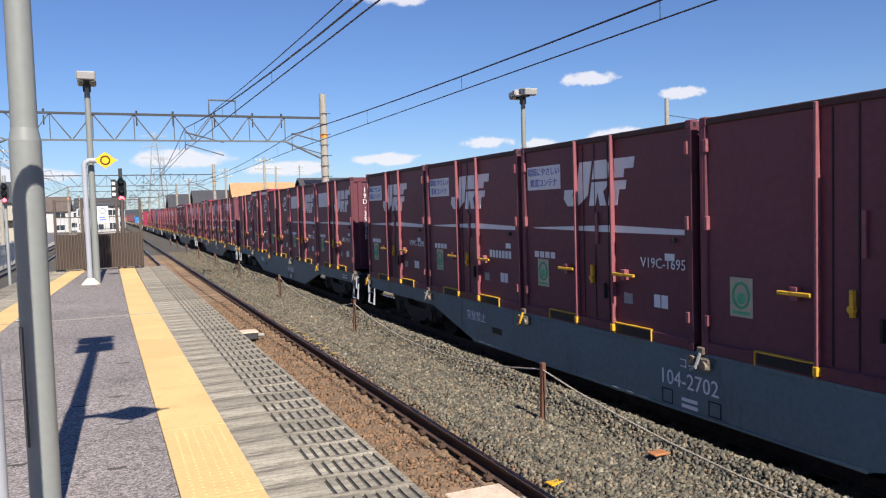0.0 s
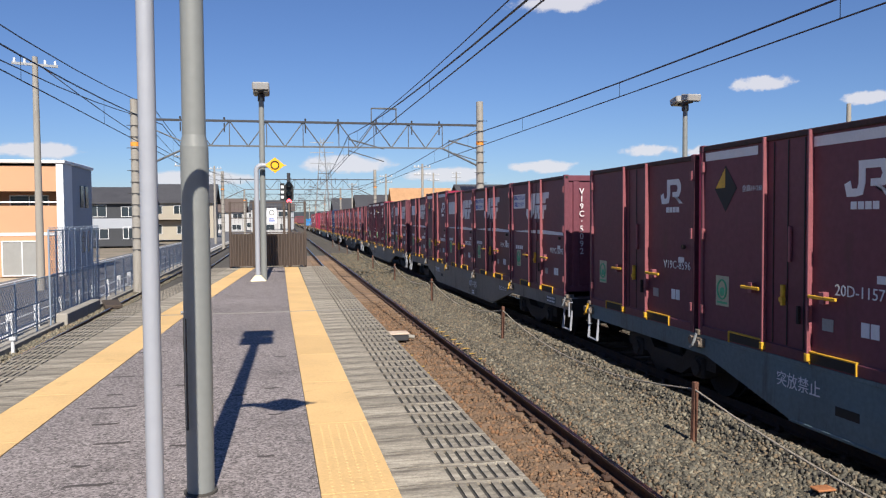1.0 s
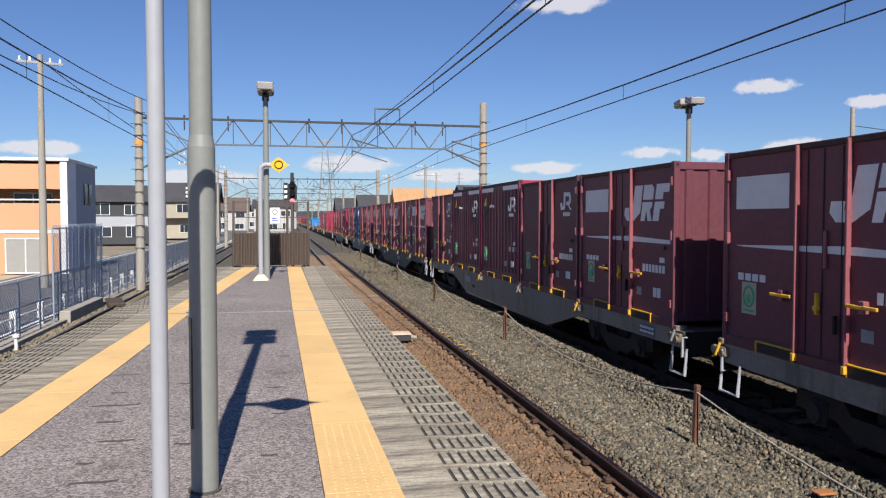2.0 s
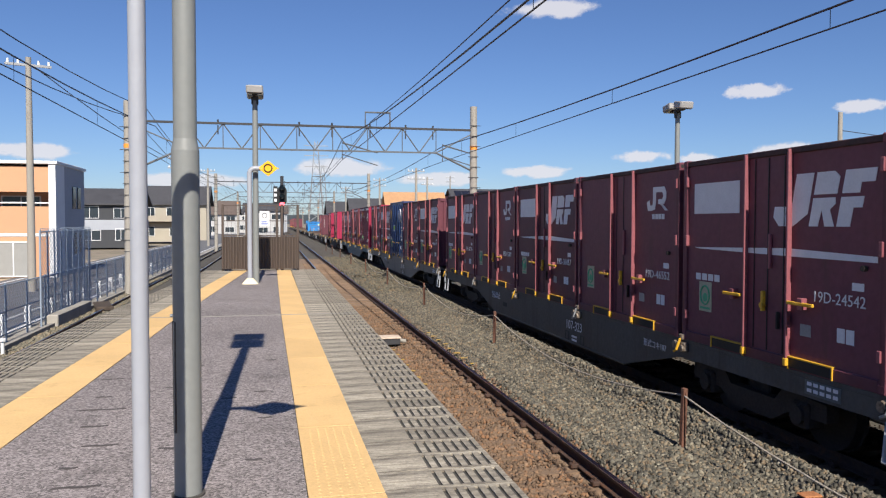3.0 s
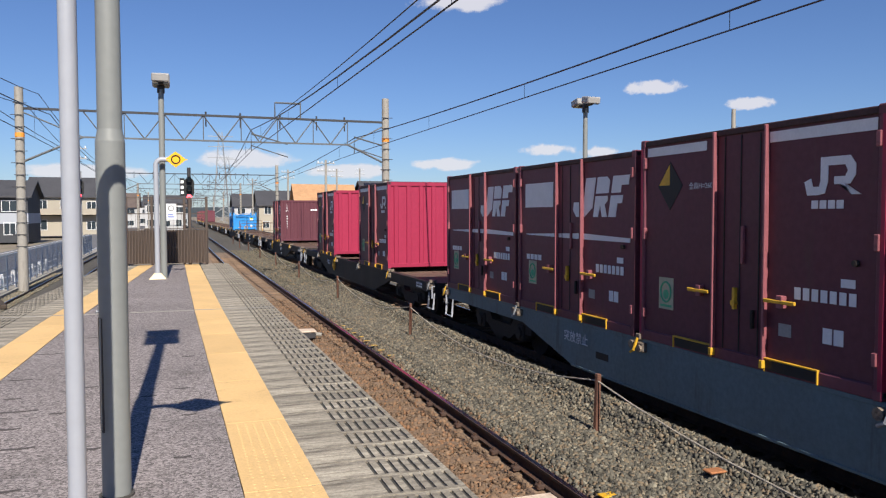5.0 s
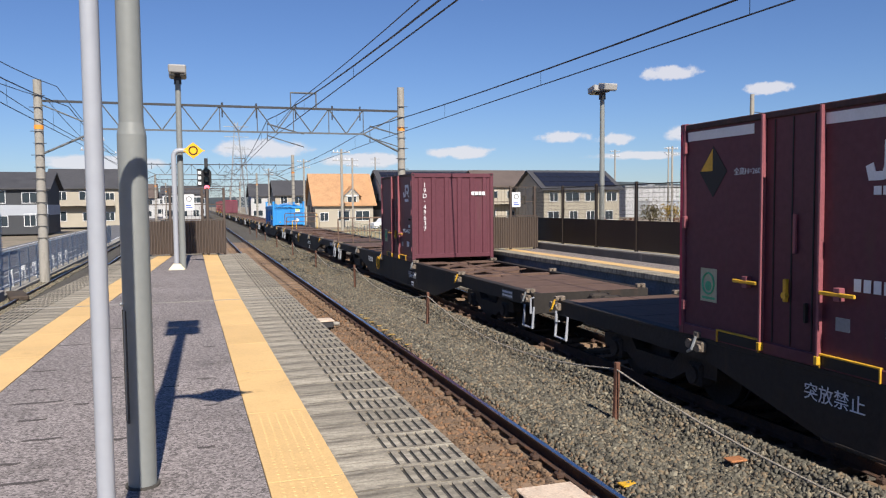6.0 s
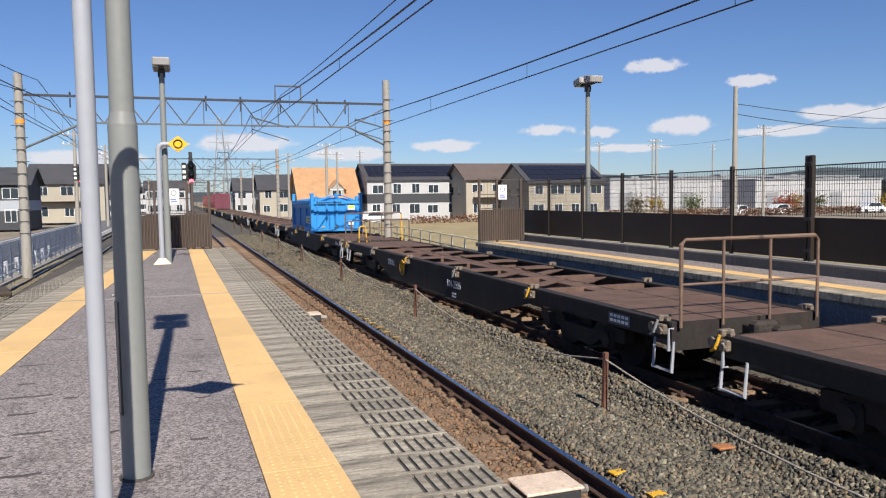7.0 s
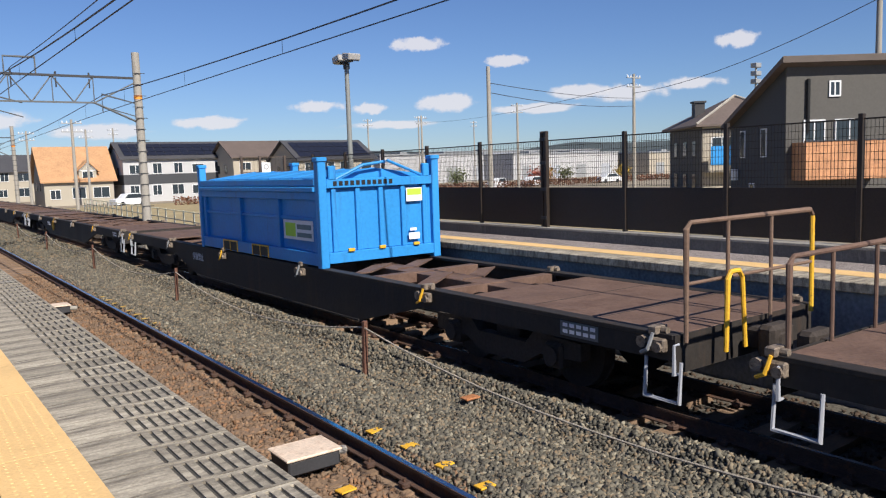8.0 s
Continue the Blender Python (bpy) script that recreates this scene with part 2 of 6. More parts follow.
    def mesh(self, name, material=None, smooth=False):
        me = bpy.data.meshes.new(name)
        me.from_pydata(self.v, [], self.f)
        bm = bmesh.new()
        bm.from_mesh(me)
        bmesh.ops.recalc_face_normals(bm, faces=bm.faces)
        bm.to_mesh(me)
        bm.free()
        if smooth:
            me.polygons.foreach_set("use_smooth", [True] * len(me.polygons))
            me.set_sharp_from_angle(angle=radians(35))
        if material:
            me.materials.append(material)
        return me


def part(name, g, material, parent=None, label="", smooth=False, at=None):
    ob = new(name, g.mesh(name, material, smooth))
    ob.parent = parent
    if at is not None:
        ob.matrix_basis = at
    if label:
        ob["label"] = label
    return ob


def root(name, m, label, category, group="", kind=""):
    ob = new(name)
    ob.empty_display_size = 0.2
    ob.matrix_basis = m
    return tagged(ob, label, category, group, kind)


def solid(name, g, material, label, category="", group="", kind="", smooth=False, at=None):
    return tagged(part(name, g, material, None, "", smooth, at), label, category, group, kind)


def piece(name, me, parent, m):
    ob = new(name, me)
    ob.parent = parent
    ob.matrix_basis = m
    return ob


def words(text, size, material, parent, m, name="marking", label="", spacing=1.0, extrude=0.002):
    """Lettering as a mesh, in its local x (reading) and y (up)."""
    cu = bpy.data.curves.new(name, "FONT")
    cu.body, cu.size, cu.align_x, cu.align_y = text, size, "CENTER", "CENTER"
    cu.space_line, cu.extrude, cu.resolution_u = spacing, extrude, 2
    tmp = bpy.data.objects.new("tmp", cu)
    scene.collection.objects.link(tmp)
    dg = bpy.context.evaluated_depsgraph_get()
    me = bpy.data.meshes.new_from_object(tmp.evaluated_get(dg))
    bpy.data.objects.remove(tmp)
    me.materials.clear()
    me.materials.append(material)
    ob = new(name, me)
    ob.parent = parent
    ob.matrix_basis = m
    if label:
        ob["label"] = label
    return ob


# ---- ground, track beds, platforms ----
PZ = 1.19                      # platform top above the rail head
EDGE = 1.515                   # platform edge by the near track
STRIP_L = 0.41                 # width of the curved yellow strip
NEAR, FREIGHT, LEFT = 3.067, 7.12, -4.25   # track centres
GAUGE = 1.067
FAR_EDGE = 8.67                # edge of the opposite platform


LEFT_LINE = ((-12.0, -1.58), (4.0, -1.54), (8.6, -1.35), (12.75, -1.19), (18.0, -0.88), (24.0, -0.53), (30.0, -0.18))


def inner_left(y):
    """Inner edge of the yellow strip on the curved side of the platform."""
    for (a, p), (b, q) in zip(LEFT_LINE, LEFT_LINE[1:]):
        if y <= b:
            return p + (q - p) * (y - a) / (b - a)
    return q


RIGHT_LINE = ((-12.0, 0.44), (0.0, 0.425), (4.4, 0.395), (12.6, 0.325), (24.0, 0.295), (30.0, 0.295))


def inner_right(y):
    """Inner edge of the yellow strip beside the near track."""
    for (a, p), (b, q) in zip(RIGHT_LINE, RIGHT_LINE[1:]):
        if y <= b:
            return p + (q - p) * (y - a) / (b - a)
    return q


def ground_sheet():
    g = Geo().add([(-3000, -3000, -0.6), (3000, -3000, -0.6), (3000, 4000, -0.6), (-3000, 4000, -0.6)], [(0, 1, 2, 3)])
    m = mat("dry_earth", (0.24, 0.20, 0.15), 0.95, var=0.35, big=0.05, fine=2, bump=0.3, dirt=(0.10, 0.10, 0.05), dirt_amount=0.4)
    solid("ground", g, m, "dry earth with patches of grass", "ground", kind="structure")


def bed(name, x0, x1, y0, y1, prof, dx, dy, material, label, rough):
    nx, ny = int((x1 - x0) / dx) + 1, int((y1 - y0) / dy) + 1
    v, f = [], []
    for j in range(ny):
        y = y0 + (y1 - y0) * j / (ny - 1)
        for i in range(nx):
            x = x0 + (x1 - x0) * i / (nx - 1)
            v.append((x, y, prof(x, y) + rough * noise.noise((x * 5, y * 5, 1.7)) + 0.5 * rough * noise.noise((x * 16, y * 16, 4.1))))
    for j in range(ny - 1):
        for i in range(nx - 1):
            a = j * nx + i
            f.append((a, a + 1, a + nx + 1, a + nx))
    g = Geo().add(v, f)
    return solid(name, g, material, label, "ballast", kind="structure", smooth=True)


def ridge(x, y):
    """Height of the ballast between the tracks: flat, a shoulder beside the freight track, then its lower bed."""
    if x < 3.8:
        return -0.225
    if x < 3.95:
        return -0.225 + 0.83 * (x - 3.8)
    z = -0.10 + 0.15 * math.exp(-((x - 5.72) / 0.17) ** 2) * (1 + 0.25 * noise.noise((0.3, y * 1.3, 0)))
    z -= 0.07 * math.exp(-((x - 5.30) / 0.22) ** 2)
    if x > 5.85:
        z -= 0.16 * min(1, (x - 5.85) / 0.3)
    return z


def stones(name, n, area, size, col, label, prof, y_power=1.0, varied=0.35):
    x0, x1, y0, y1 = area
    rng = np.random.RandomState(hash_name(name))
    xs = x0 + (x1 - x0) * rng.rand(n)
    ys = y0 + (y1 - y0) * rng.rand(n) ** y_power
    base = np.array([(1, 0, 0), (-0.9, 0.2, 0), (0, 1, 0.1), (0.1, -1, 0), (0, 0.1, 0.75), (0.1, 0, -0.7)], float)
    tri = np.array([(0, 2, 4), (2, 1, 4), (1, 3, 4), (3, 0, 4), (2, 0, 5), (1, 2, 5), (3, 1, 5), (0, 3, 5)])
    zs = np.array([prof(float(x), float(y)) for x, y in zip(xs, ys)])
    sc = size * (0.6 + 0.9 * rng.rand(n))
    v = np.zeros((n, 6, 3))
    jit = base[None] * (0.65 + 0.7 * rng.rand(n, 6, 1)) + 0.18 * rng.randn(n, 6, 3)
    q = rng.randn(n, 4)
    q /= np.linalg.norm(q, axis=1)[:, None]
    w, x, y, z = q.T
    R = np.stack([1 - 2 * (y * y + z * z), 2 * (x * y - z * w), 2 * (x * z + y * w), 2 * (x * y + z * w), 1 - 2 * (x * x + z * z),
                  2 * (y * z - x * w), 2 * (x * z - y * w), 2 * (y * z + x * w), 1 - 2 * (x * x + y * y)], 1).reshape(n, 3, 3)
    v = np.einsum("nij,nkj->nki", R, jit) * sc[:, None, None]
    v += np.stack([xs, ys, zs + sc * 0.25], 1)[:, None, :]
    faces = (tri[None] + 6 * np.arange(n)[:, None, None]).reshape(-1, 3)
    me = bpy.data.meshes.new(name)
    me.vertices.add(n * 6)
    me.vertices.foreach_set("co", v.reshape(-1))
    k = len(faces)
    me.loops.add(k * 3)
    me.loops.foreach_set("vertex_index", faces.reshape(-1).astype(np.int32))
    me.polygons.add(k)
    me.polygons.foreach_set("loop_start", np.arange(0, k * 3, 3, dtype=np.int32))
    me.update(calc_edges=True)
    me.validate()
    m = mat(name + "_stone", col, 0.95, var=0.15, big=3, fine=40, bump=0.2)
    nt = m.node_tree
    geo = nt.nodes.new("ShaderNodeNewGeometry")
    ramp = nt.nodes.new("ShaderNodeValToRGB")
    c = ramp.color_ramp
    c.elements[0].color = (col[0] * (1 - varied), col[1] * (1 - varied), col[2] * (1 - varied), 1)
    c.elements[1].color = (min(1, col[0] * (1 + 1.2 * varied)), min(1, col[1] * (1 + 1.2 * varied)), min(1, col[2] * (1 + 1.1 * varied)), 1)
    e = c.elements.new(0.82)
    e.color = (col[0] * 1.25, col[1] * 1.0, col[2] * 0.8, 1)
    e = c.elements.new(0.6)
    e.color = (*[a for a in col], 1)
    nt.links.new(geo.outputs["Random Per Island"], ramp.inputs[0])
    nt.links.new(ramp.outputs[0], nt.nodes["Principled BSDF"].inputs["Base Color"])
    me.materials.append(m)
    ob = new(name, me)
    tagged(ob, label, "gravel", kind="stuff")


def hash_name(s):
    return sum(ord(ch) * (i + 3) for i, ch in enumerate(s)) % 99991


def beds():
    bed("brown_ballast_bed", 1.5, 3.78, -3, 60, lambda x, y: -0.212, 0.12, 0.15, M_BROWNBED, "rust brown fine ballast under the near track", 0.015)
    bed("ballast_bed_between_tracks", 1.45, 8.75, -3, 45, ridge, 0.09, 0.11, M_BED, "grey and brown crushed stone ballast under the tracks", 0.02)
    bed("ballast_bed_far", 1.45, 8.75, 45, 420, ridge, 0.25, 6.0, M_BED, "grey crushed stone ballast running into the distance", 0.0)
    bed("ballast_bed_left", -5.35, -2.6, -3, 300, lambda x, y: -0.12, 0.25, 1.5, M_BED, "weathered ballast beside the platform", 0.03)
    stones("grey_ballast", 84000, (3.72, 6.05, 2.0, 30.0), 0.028, (0.142, 0.130, 0.104), "loose grey green crushed stone ballast", ridge, 1.6, 0.68)
    stones("far_grey_ballast", 9000, (3.72, 6.05, 30.0, 60.0), 0.05, (0.125, 0.113, 0.086), "loose grey crushed stone ballast", ridge)
    stones("brown_ballast", 20000, (1.6, 3.5, 2.0, 26.0), 0.030, (0.175, 0.115, 0.075), "rust brown crushed stone between the sleepers", lambda x, y: -0.205, 1.4)
    stones("brown_ballast_outer", 2500, (3.62, 3.95, 2.0, 26.0), 0.030, (0.18, 0.12, 0.08), "rust brown crushed stone beside the rail", lambda x, y: -0.20 + max(0, 0.6 * (x - 3.8)), 1.4)
    # rusty stone whose colour is lowered to carry the black shade under the wagons
    stones("dark_ballast", 9000, (6.0, 8.6, 1.0, 30.0), 0.030, (0.055, 0.038, 0.028), "rusty crushed stone of the freight track, darkened for the train's shade", ridge, 1.3)
    stones("left_ballast", 9000, (-5.3, -4.6, 6.0, 40.0), 0.03, (0.19, 0.175, 0.135), "dusty crushed stone with dry weeds", lambda x, y: -0.1, 1.3)


RAIL_PROFILE = [(-0.064, -0.153), (0.064, -0.153), (0.064, -0.14), (0.009, -0.12), (0.009, -0.045), (0.033, -0.034), (0.033, -0.004),
                (-0.033, -0.004), (-0.033, -0.034), (-0.009, -0.045), (-0.009, -0.12), (-0.064, -0.14)]


def track(name, cx, label, near_pieces):
    r = root(name, pose(cx, 0, 0), label, "railway track", kind="structure")
    for s in (-1, 1):
        rail = part("rail", Geo().prism([(p[0] + s * (GAUGE / 2 + 0.033), p[1]) for p in RAIL_PROFILE], 1, -12, 420), M_RAIL, r, "rusty steel rail")
        x = s * (GAUGE / 2 + 0.033)
        part("rail_head", Geo().box(x - 0.026, x + 0.026, -12, 420, -0.004, 0.0), M_RAILTOP, rail, "polished running surface")
    sl = Geo().prism([(-1.0, -0.16), (-1.0, -0.34), (1.0, -0.34), (1.0, -0.16), (0.35, -0.19), (-0.35, -0.19)], 1, -0.11, 0.11).mesh("sleeper", M_SLEEPER)
    clip = Geo()
    for s in (-1, 1):
        for d in (-0.09, 0.09):
            x = s * (GAUGE / 2 + 0.033) + d
            clip.box(x - 0.045, x + 0.045, -0.05, 0.05, -0.17, -0.115, 0.012)
            clip.cyl((x, 0, -0.12), (x, 0, -0.085), 0.018, n=6)
    clip = clip.mesh("rail_fastening", M_RAIL)
    for i in range(near_pieces):
        y = -1.0 + 0.6 * i
        s = piece("sleeper", sl, r, pose(0, y, 0, 0, 0, random.uniform(-0.6, 0.6)))
        if y < 22:
            piece("rail_fastening", clip, s, pose(0, 0, 0))
    return r


def yellow_plates():
    """Yellow painted ends on some sleepers."""
    me = Geo().box(-0.08, 0.08, -0.055, 0.055, -0.008, 0.008, 0.003).mesh("sleeper_marker", M_YEL)
    small = Geo().box(-0.07, 0.07, -0.03, 0.03, -0.006, 0.006, 0.002).mesh("sleeper_marker", mat("worn_yellow", (0.42, 0.27, 0.06), 0.7, var=0.4, big=9, dirt=(0.2, 0.13, 0.07), dirt_amount=0.5))
    rows = [(3.98, y) for y in (4.4, 5.0, 5.6, 6.2, 6.8)] + [(3.12, y) for y in (4.6, 5.2, 5.85)]
    rows += [(3.92, 14.6 + 0.6 * i) for i in range(8)] + [(2.72, 13.3 + 0.6 * i) for i in range(8)]
    for x, y in rows:
        ob = new("sleeper_marker", me if y < 10 else small)
        ob.matrix_basis = pose(x + random.uniform(-0.02, 0.02), y, -0.075 if x > 3.9 else -0.15, 0, 0, random.uniform(-8, 8))
        tagged(ob, "small yellow painted marker plate on a sleeper end", "track marker", "yellow sleeper markers")


def track_box(x, y, label):
    r = root("track_box", pose(x, y, -0.13), label, "track box", "track boxes")
    part("housing", Geo().box(-0.26, 0.26, -0.2, 0.2, 0, 0.14, 0.015), M_DARKSTEEL, r)
    part("lid", Geo().box(-0.28, 0.28, -0.22, 0.22, 0.14, 0.17, 0.01), mat("pale_lid", (0.62, 0.50, 0.40), 0.7, var=0.25, big=6, dirt=(0.4, 0.26, 0.18), dirt_amount=0.4), r, "pale painted lid with rust stains")
    part("connector", Geo().cyl((0.26, 0, 0.07), (0.42, 0, 0.05), 0.05, 0.04, 10), M_CONC, r)


def rope_posts():
    """Rusty angle posts with a rope sagging from one to the next."""
    r = root("rope_fence", pose(0, 0, 0), "rusty steel posts with a sagging rope beside the freight track", "rope fence")
    ys = [0.6, 8.8, 16.9, 25.1, 33.5, 41.5, 49.7, 58, 66, 74]
    post = Geo().box(-0.03, 0.03, -0.03, 0.03, -0.25, 0.635, 0.006).box(-0.012, 0.012, -0.04, -0.03, 0.54, 0.58)
    me = post.mesh("post", mat("rust", (0.13, 0.06, 0.04), 0.85, var=0.35, big=5, fine=40, bump=0.4))
    rope = mat("pale_rope", (0.33, 0.29, 0.24), 0.9, var=0.3, big=20, fine=120, bump=0.5)
    for y in ys:
        piece("post", me, r, pose(5.02, y, 0, random.uniform(-1.5, 1.5), random.uniform(-1.5, 1.5), random.uniform(-10, 10)))
    for a, b in zip(ys, ys[1:]):
        pts = [(5.02, a + (b - a) * i / 10, 0.55 - 0.34 * (1 - (2 * i / 10 - 1) ** 2)) for i in range(11)]
        part("rope", Geo().tube(pts, 0.011, 6), rope, r)


def stub():
    r = root("track_stub", pose(5.395, 7.03, -0.285), "short rusty bolt with a flat cap in the ballast", "track stub")
    part("stem", Geo().cyl((0, 0, 0), (0, 0, 0.2), 0.03, n=8), M_CONC, r)
    part("cap", Geo().box(-0.1, 0.1, -0.07, 0.07, 0.2, 0.225, 0.008), mat("orange_rust", (0.34, 0.14, 0.06), 0.85, var=0.4, big=8, bump=0.4), r, "rust orange cap")


def dots(x0, x1, y0, y1):
    g = Geo()
    n = 6
    y = y0
    while y < y1:
        for i in range(n):
            x = x0 + (x1 - x0) * (i + 0.5) / n
            g.cyl((x, y, PZ + 0.001), (x, y, PZ + 0.0050), 0.011, 0.008, 8)
        y += (x1 - x0) / n
    return g


def platform():
    ys = [-12.0, 4.0, 8.6, 12.75, 18.0, 24.0]
    left = [(inner_left(y) - STRIP_L - 0.77, y) for y in ys]
    out = left + [(EDGE, 24.0), (EDGE, -12.0)]
    p = root("platform", pose(0, 0, 0), "island platform with asphalt top, yellow strips and concrete edges", "platform", kind="structure")
    body = Geo().prism([(x + (0.06 if x < 0 else -0.06), y) for x, y in out], 2, -0.6, PZ - 0.045)
    part("platform_body", body, M_CONC, p, "stained concrete platform wall")
    asp = [(inner_left(y) + 0.005, y) for y in ys] + [(inner_right(y) - 0.005, y) for y in (24.0, 12.6, 4.4, 0.0, -12.0)]
    part("asphalt_top", Geo().prism(asp, 2, PZ - 0.05, PZ), M_ASPHALT, p, "coarse worn grey asphalt")
    # shallow bed, dark so that the slots look deep and shaded
    part("slot_bed", Geo().prism([(x + (0.02 if x < 0 else -0.02), y) for x, y in out], 2, PZ - 0.045, PZ - 0.014), M_SLOT, p, "bed under the slots, coloured dark as their shade")
    # expansion joint across the platform
    part("edge_course", Geo().box(0.722, EDGE, -12, 0.597, PZ - 0.03, PZ), M_EDGE, p)
    part("edge_course", Geo().prism([(inner_left(y) - STRIP_L - d, y) for y, d in ((-12, 0.765), (4.19, 0.765), (4.19, 0.005), (-12, 0.005))], 2, PZ - 0.03, PZ), M_EDGE, p)
    part("yellow_strip", Geo().prism([(inner_right(-12), -12), (inner_right(-12) + 0.4, -12), (inner_right(-1.1) + 0.4, -1.1), (inner_right(-1.1), -1.1)], 2, PZ - 0.03, PZ + 0.003), M_YELLOW, p)
    part("yellow_strip", Geo().prism([(inner_left(y) - d, y) for y, d in ((-12, STRIP_L), (-1.1, STRIP_L), (-1.1, 0.0), (-12, 0.0))], 2, PZ - 0.03, PZ + 0.003), M_YELLOW, p)
    part("joint_strip", Geo().box(-2.3, EDGE - 0.02, 12.50, 12.56, PZ, PZ + 0.004), M_CONC, p, "pale joint across the platform")
    y = 4.47 - 1.39 * 4
    while y < 23.5:
        a, b = inner_right(y), inner_right(y + 1.39)
        piece("yellow_tile", Geo().prism([(a, y + 0.006), (a + 0.4, y + 0.006), (b + 0.4, y + 1.384), (b, y + 1.384)], 2, PZ - 0.03, PZ + 0.003).mesh("yellow_tile", M_YELLOW), p, pose(0, 0, 0))
        y += 1.39
    y = 4.47 - 1.39 * 4
    while y < 23.5:
        a, b = inner_left(y), inner_left(y + 1.39)
        piece("yellow_tile", Geo().prism([(a - STRIP_L, y + 0.006), (a, y + 0.006), (b, y + 1.384), (b - STRIP_L, y + 1.384)], 2, PZ - 0.03, PZ + 0.003).mesh("yellow_tile", M_YELLOW), p, pose(0, 0, 0))
        y += 1.39
    tagged(part("tactile_dots", dots(0.43, 0.76, 3.1, 5.8), M_YELLOW, p), kind="stuff")
    # edge slabs with drainage slots
    g = Geo()
    g.box(0.722, 1.06, 0.005, 0.295, PZ - 0.03, PZ).box(1.06, EDGE, 0.005, 0.028, PZ - 0.03, PZ).box(1.06, EDGE, 0.272, 0.295, PZ - 0.03, PZ)
    for i in range(8):
        x = 1.06 + i * 0.0605
        g.box(x, x + 0.039 if i < 7 else EDGE, 0.028, 0.272, PZ - 0.03, PZ)
    slab = g.mesh("edge_slab", M_EDGE)
    for i in range(78):
        piece("edge_slab", slab, p, pose(0, 0.6 + 0.3 * i, random.uniform(-0.002, 0.001)))
    for i in range(66):
        y = 4.2 + 0.3 * i
        a = math.degrees(math.atan2(inner_left(y + 0.3) - inner_left(y), 0.3))
        piece("edge_slab", slab, p, pose(inner_left(y) - STRIP_L + 0.715, y, 0, 0, 0, 180 - a) @ pose(0, -0.3, 0))
    return p


def cracks():
    """Dark tar patches on the asphalt."""
    m = mat("tar", (0.07, 0.06, 0.058), 0.85, var=0.3, big=8, bump=0.3)
    r = root("tar_patches", pose(0, 0, PZ), "short dark cracks and tar marks in the asphalt", "tar marks", kind="stuff")
    for x, y, w in ((-1.25, 6.7, 0.36), (-0.98, 5.7, 0.22), (-0.5, 5.55, 0.14), (-1.32, 7.9, 0.2), (0.05, 7.1, 0.12), (-0.95, 4.9, 0.25), (-1.1, 6.2, 0.18), (-0.7, 7.4, 0.15), (-0.2, 6.9, 0.12), (-1.3, 9.2, 0.25), (-0.6, 8.4, 0.14), (0.1, 6.2, 0.1), (-1.2, 7.15, 0.12), (-0.9, 10.2, 0.2), (-0.8, 6.55, 0.1), (0.12, 8.6, 0.12), (-1.0, 5.25, 0.1), (0.05, 5.2, 0.1)):
        pts = []
        for i in range(7):
            t = i / 6
            pts.append((x + w * t, y + 0.006 * math.sin(9 * t + x) + 0.02))
        for i in range(6, -1, -1):
            t = i / 6
            pts.append((x + w * t, y + 0.006 * math.sin(9 * t + x) - 0.012 * math.sin(math.pi * t) - 0.004))
        part("crack", Geo().prism(pts, 2, 0.0, 0.002), m, r)


# ---- poles on the platform ----
def lamp_head(r, z, w=0.48):
    """Twin floodlights that look up and down the platform."""
    m = mat("lamp_housing", (0.33, 0.32, 0.31), 0.5, 0.3, var=0.1, bump=0.03)
    for s in (-1, 1):
        part("lamp_housing", Geo().box(-0.19, 0.19, 0.10 if s > 0 else -w, w if s > 0 else -0.10, -0.08, 0.10, 0.025), m, r, "grey floodlight housing", at=pose(0, 0, z, -9 * s, 0, 0))
        part("lamp_glass", Geo().box(-0.16, 0.16, 0.13 if s > 0 else -w + 0.05, w - 0.05 if s > 0 else -0.13, -0.10, -0.082, 0.004), M_GLASS, r, at=pose(0, 0, z, -9 * s, 0, 0))
    part("lamp_bracket", Geo().box(-0.06, 0.06, -0.30, 0.30, -0.17, -0.10, 0.01).box(-0.08, 0.08, -0.05, 0.05, -0.34, -0.17, 0.01), M_DARKSTEEL, r, "dark bracket", at=pose(0, 0, z))


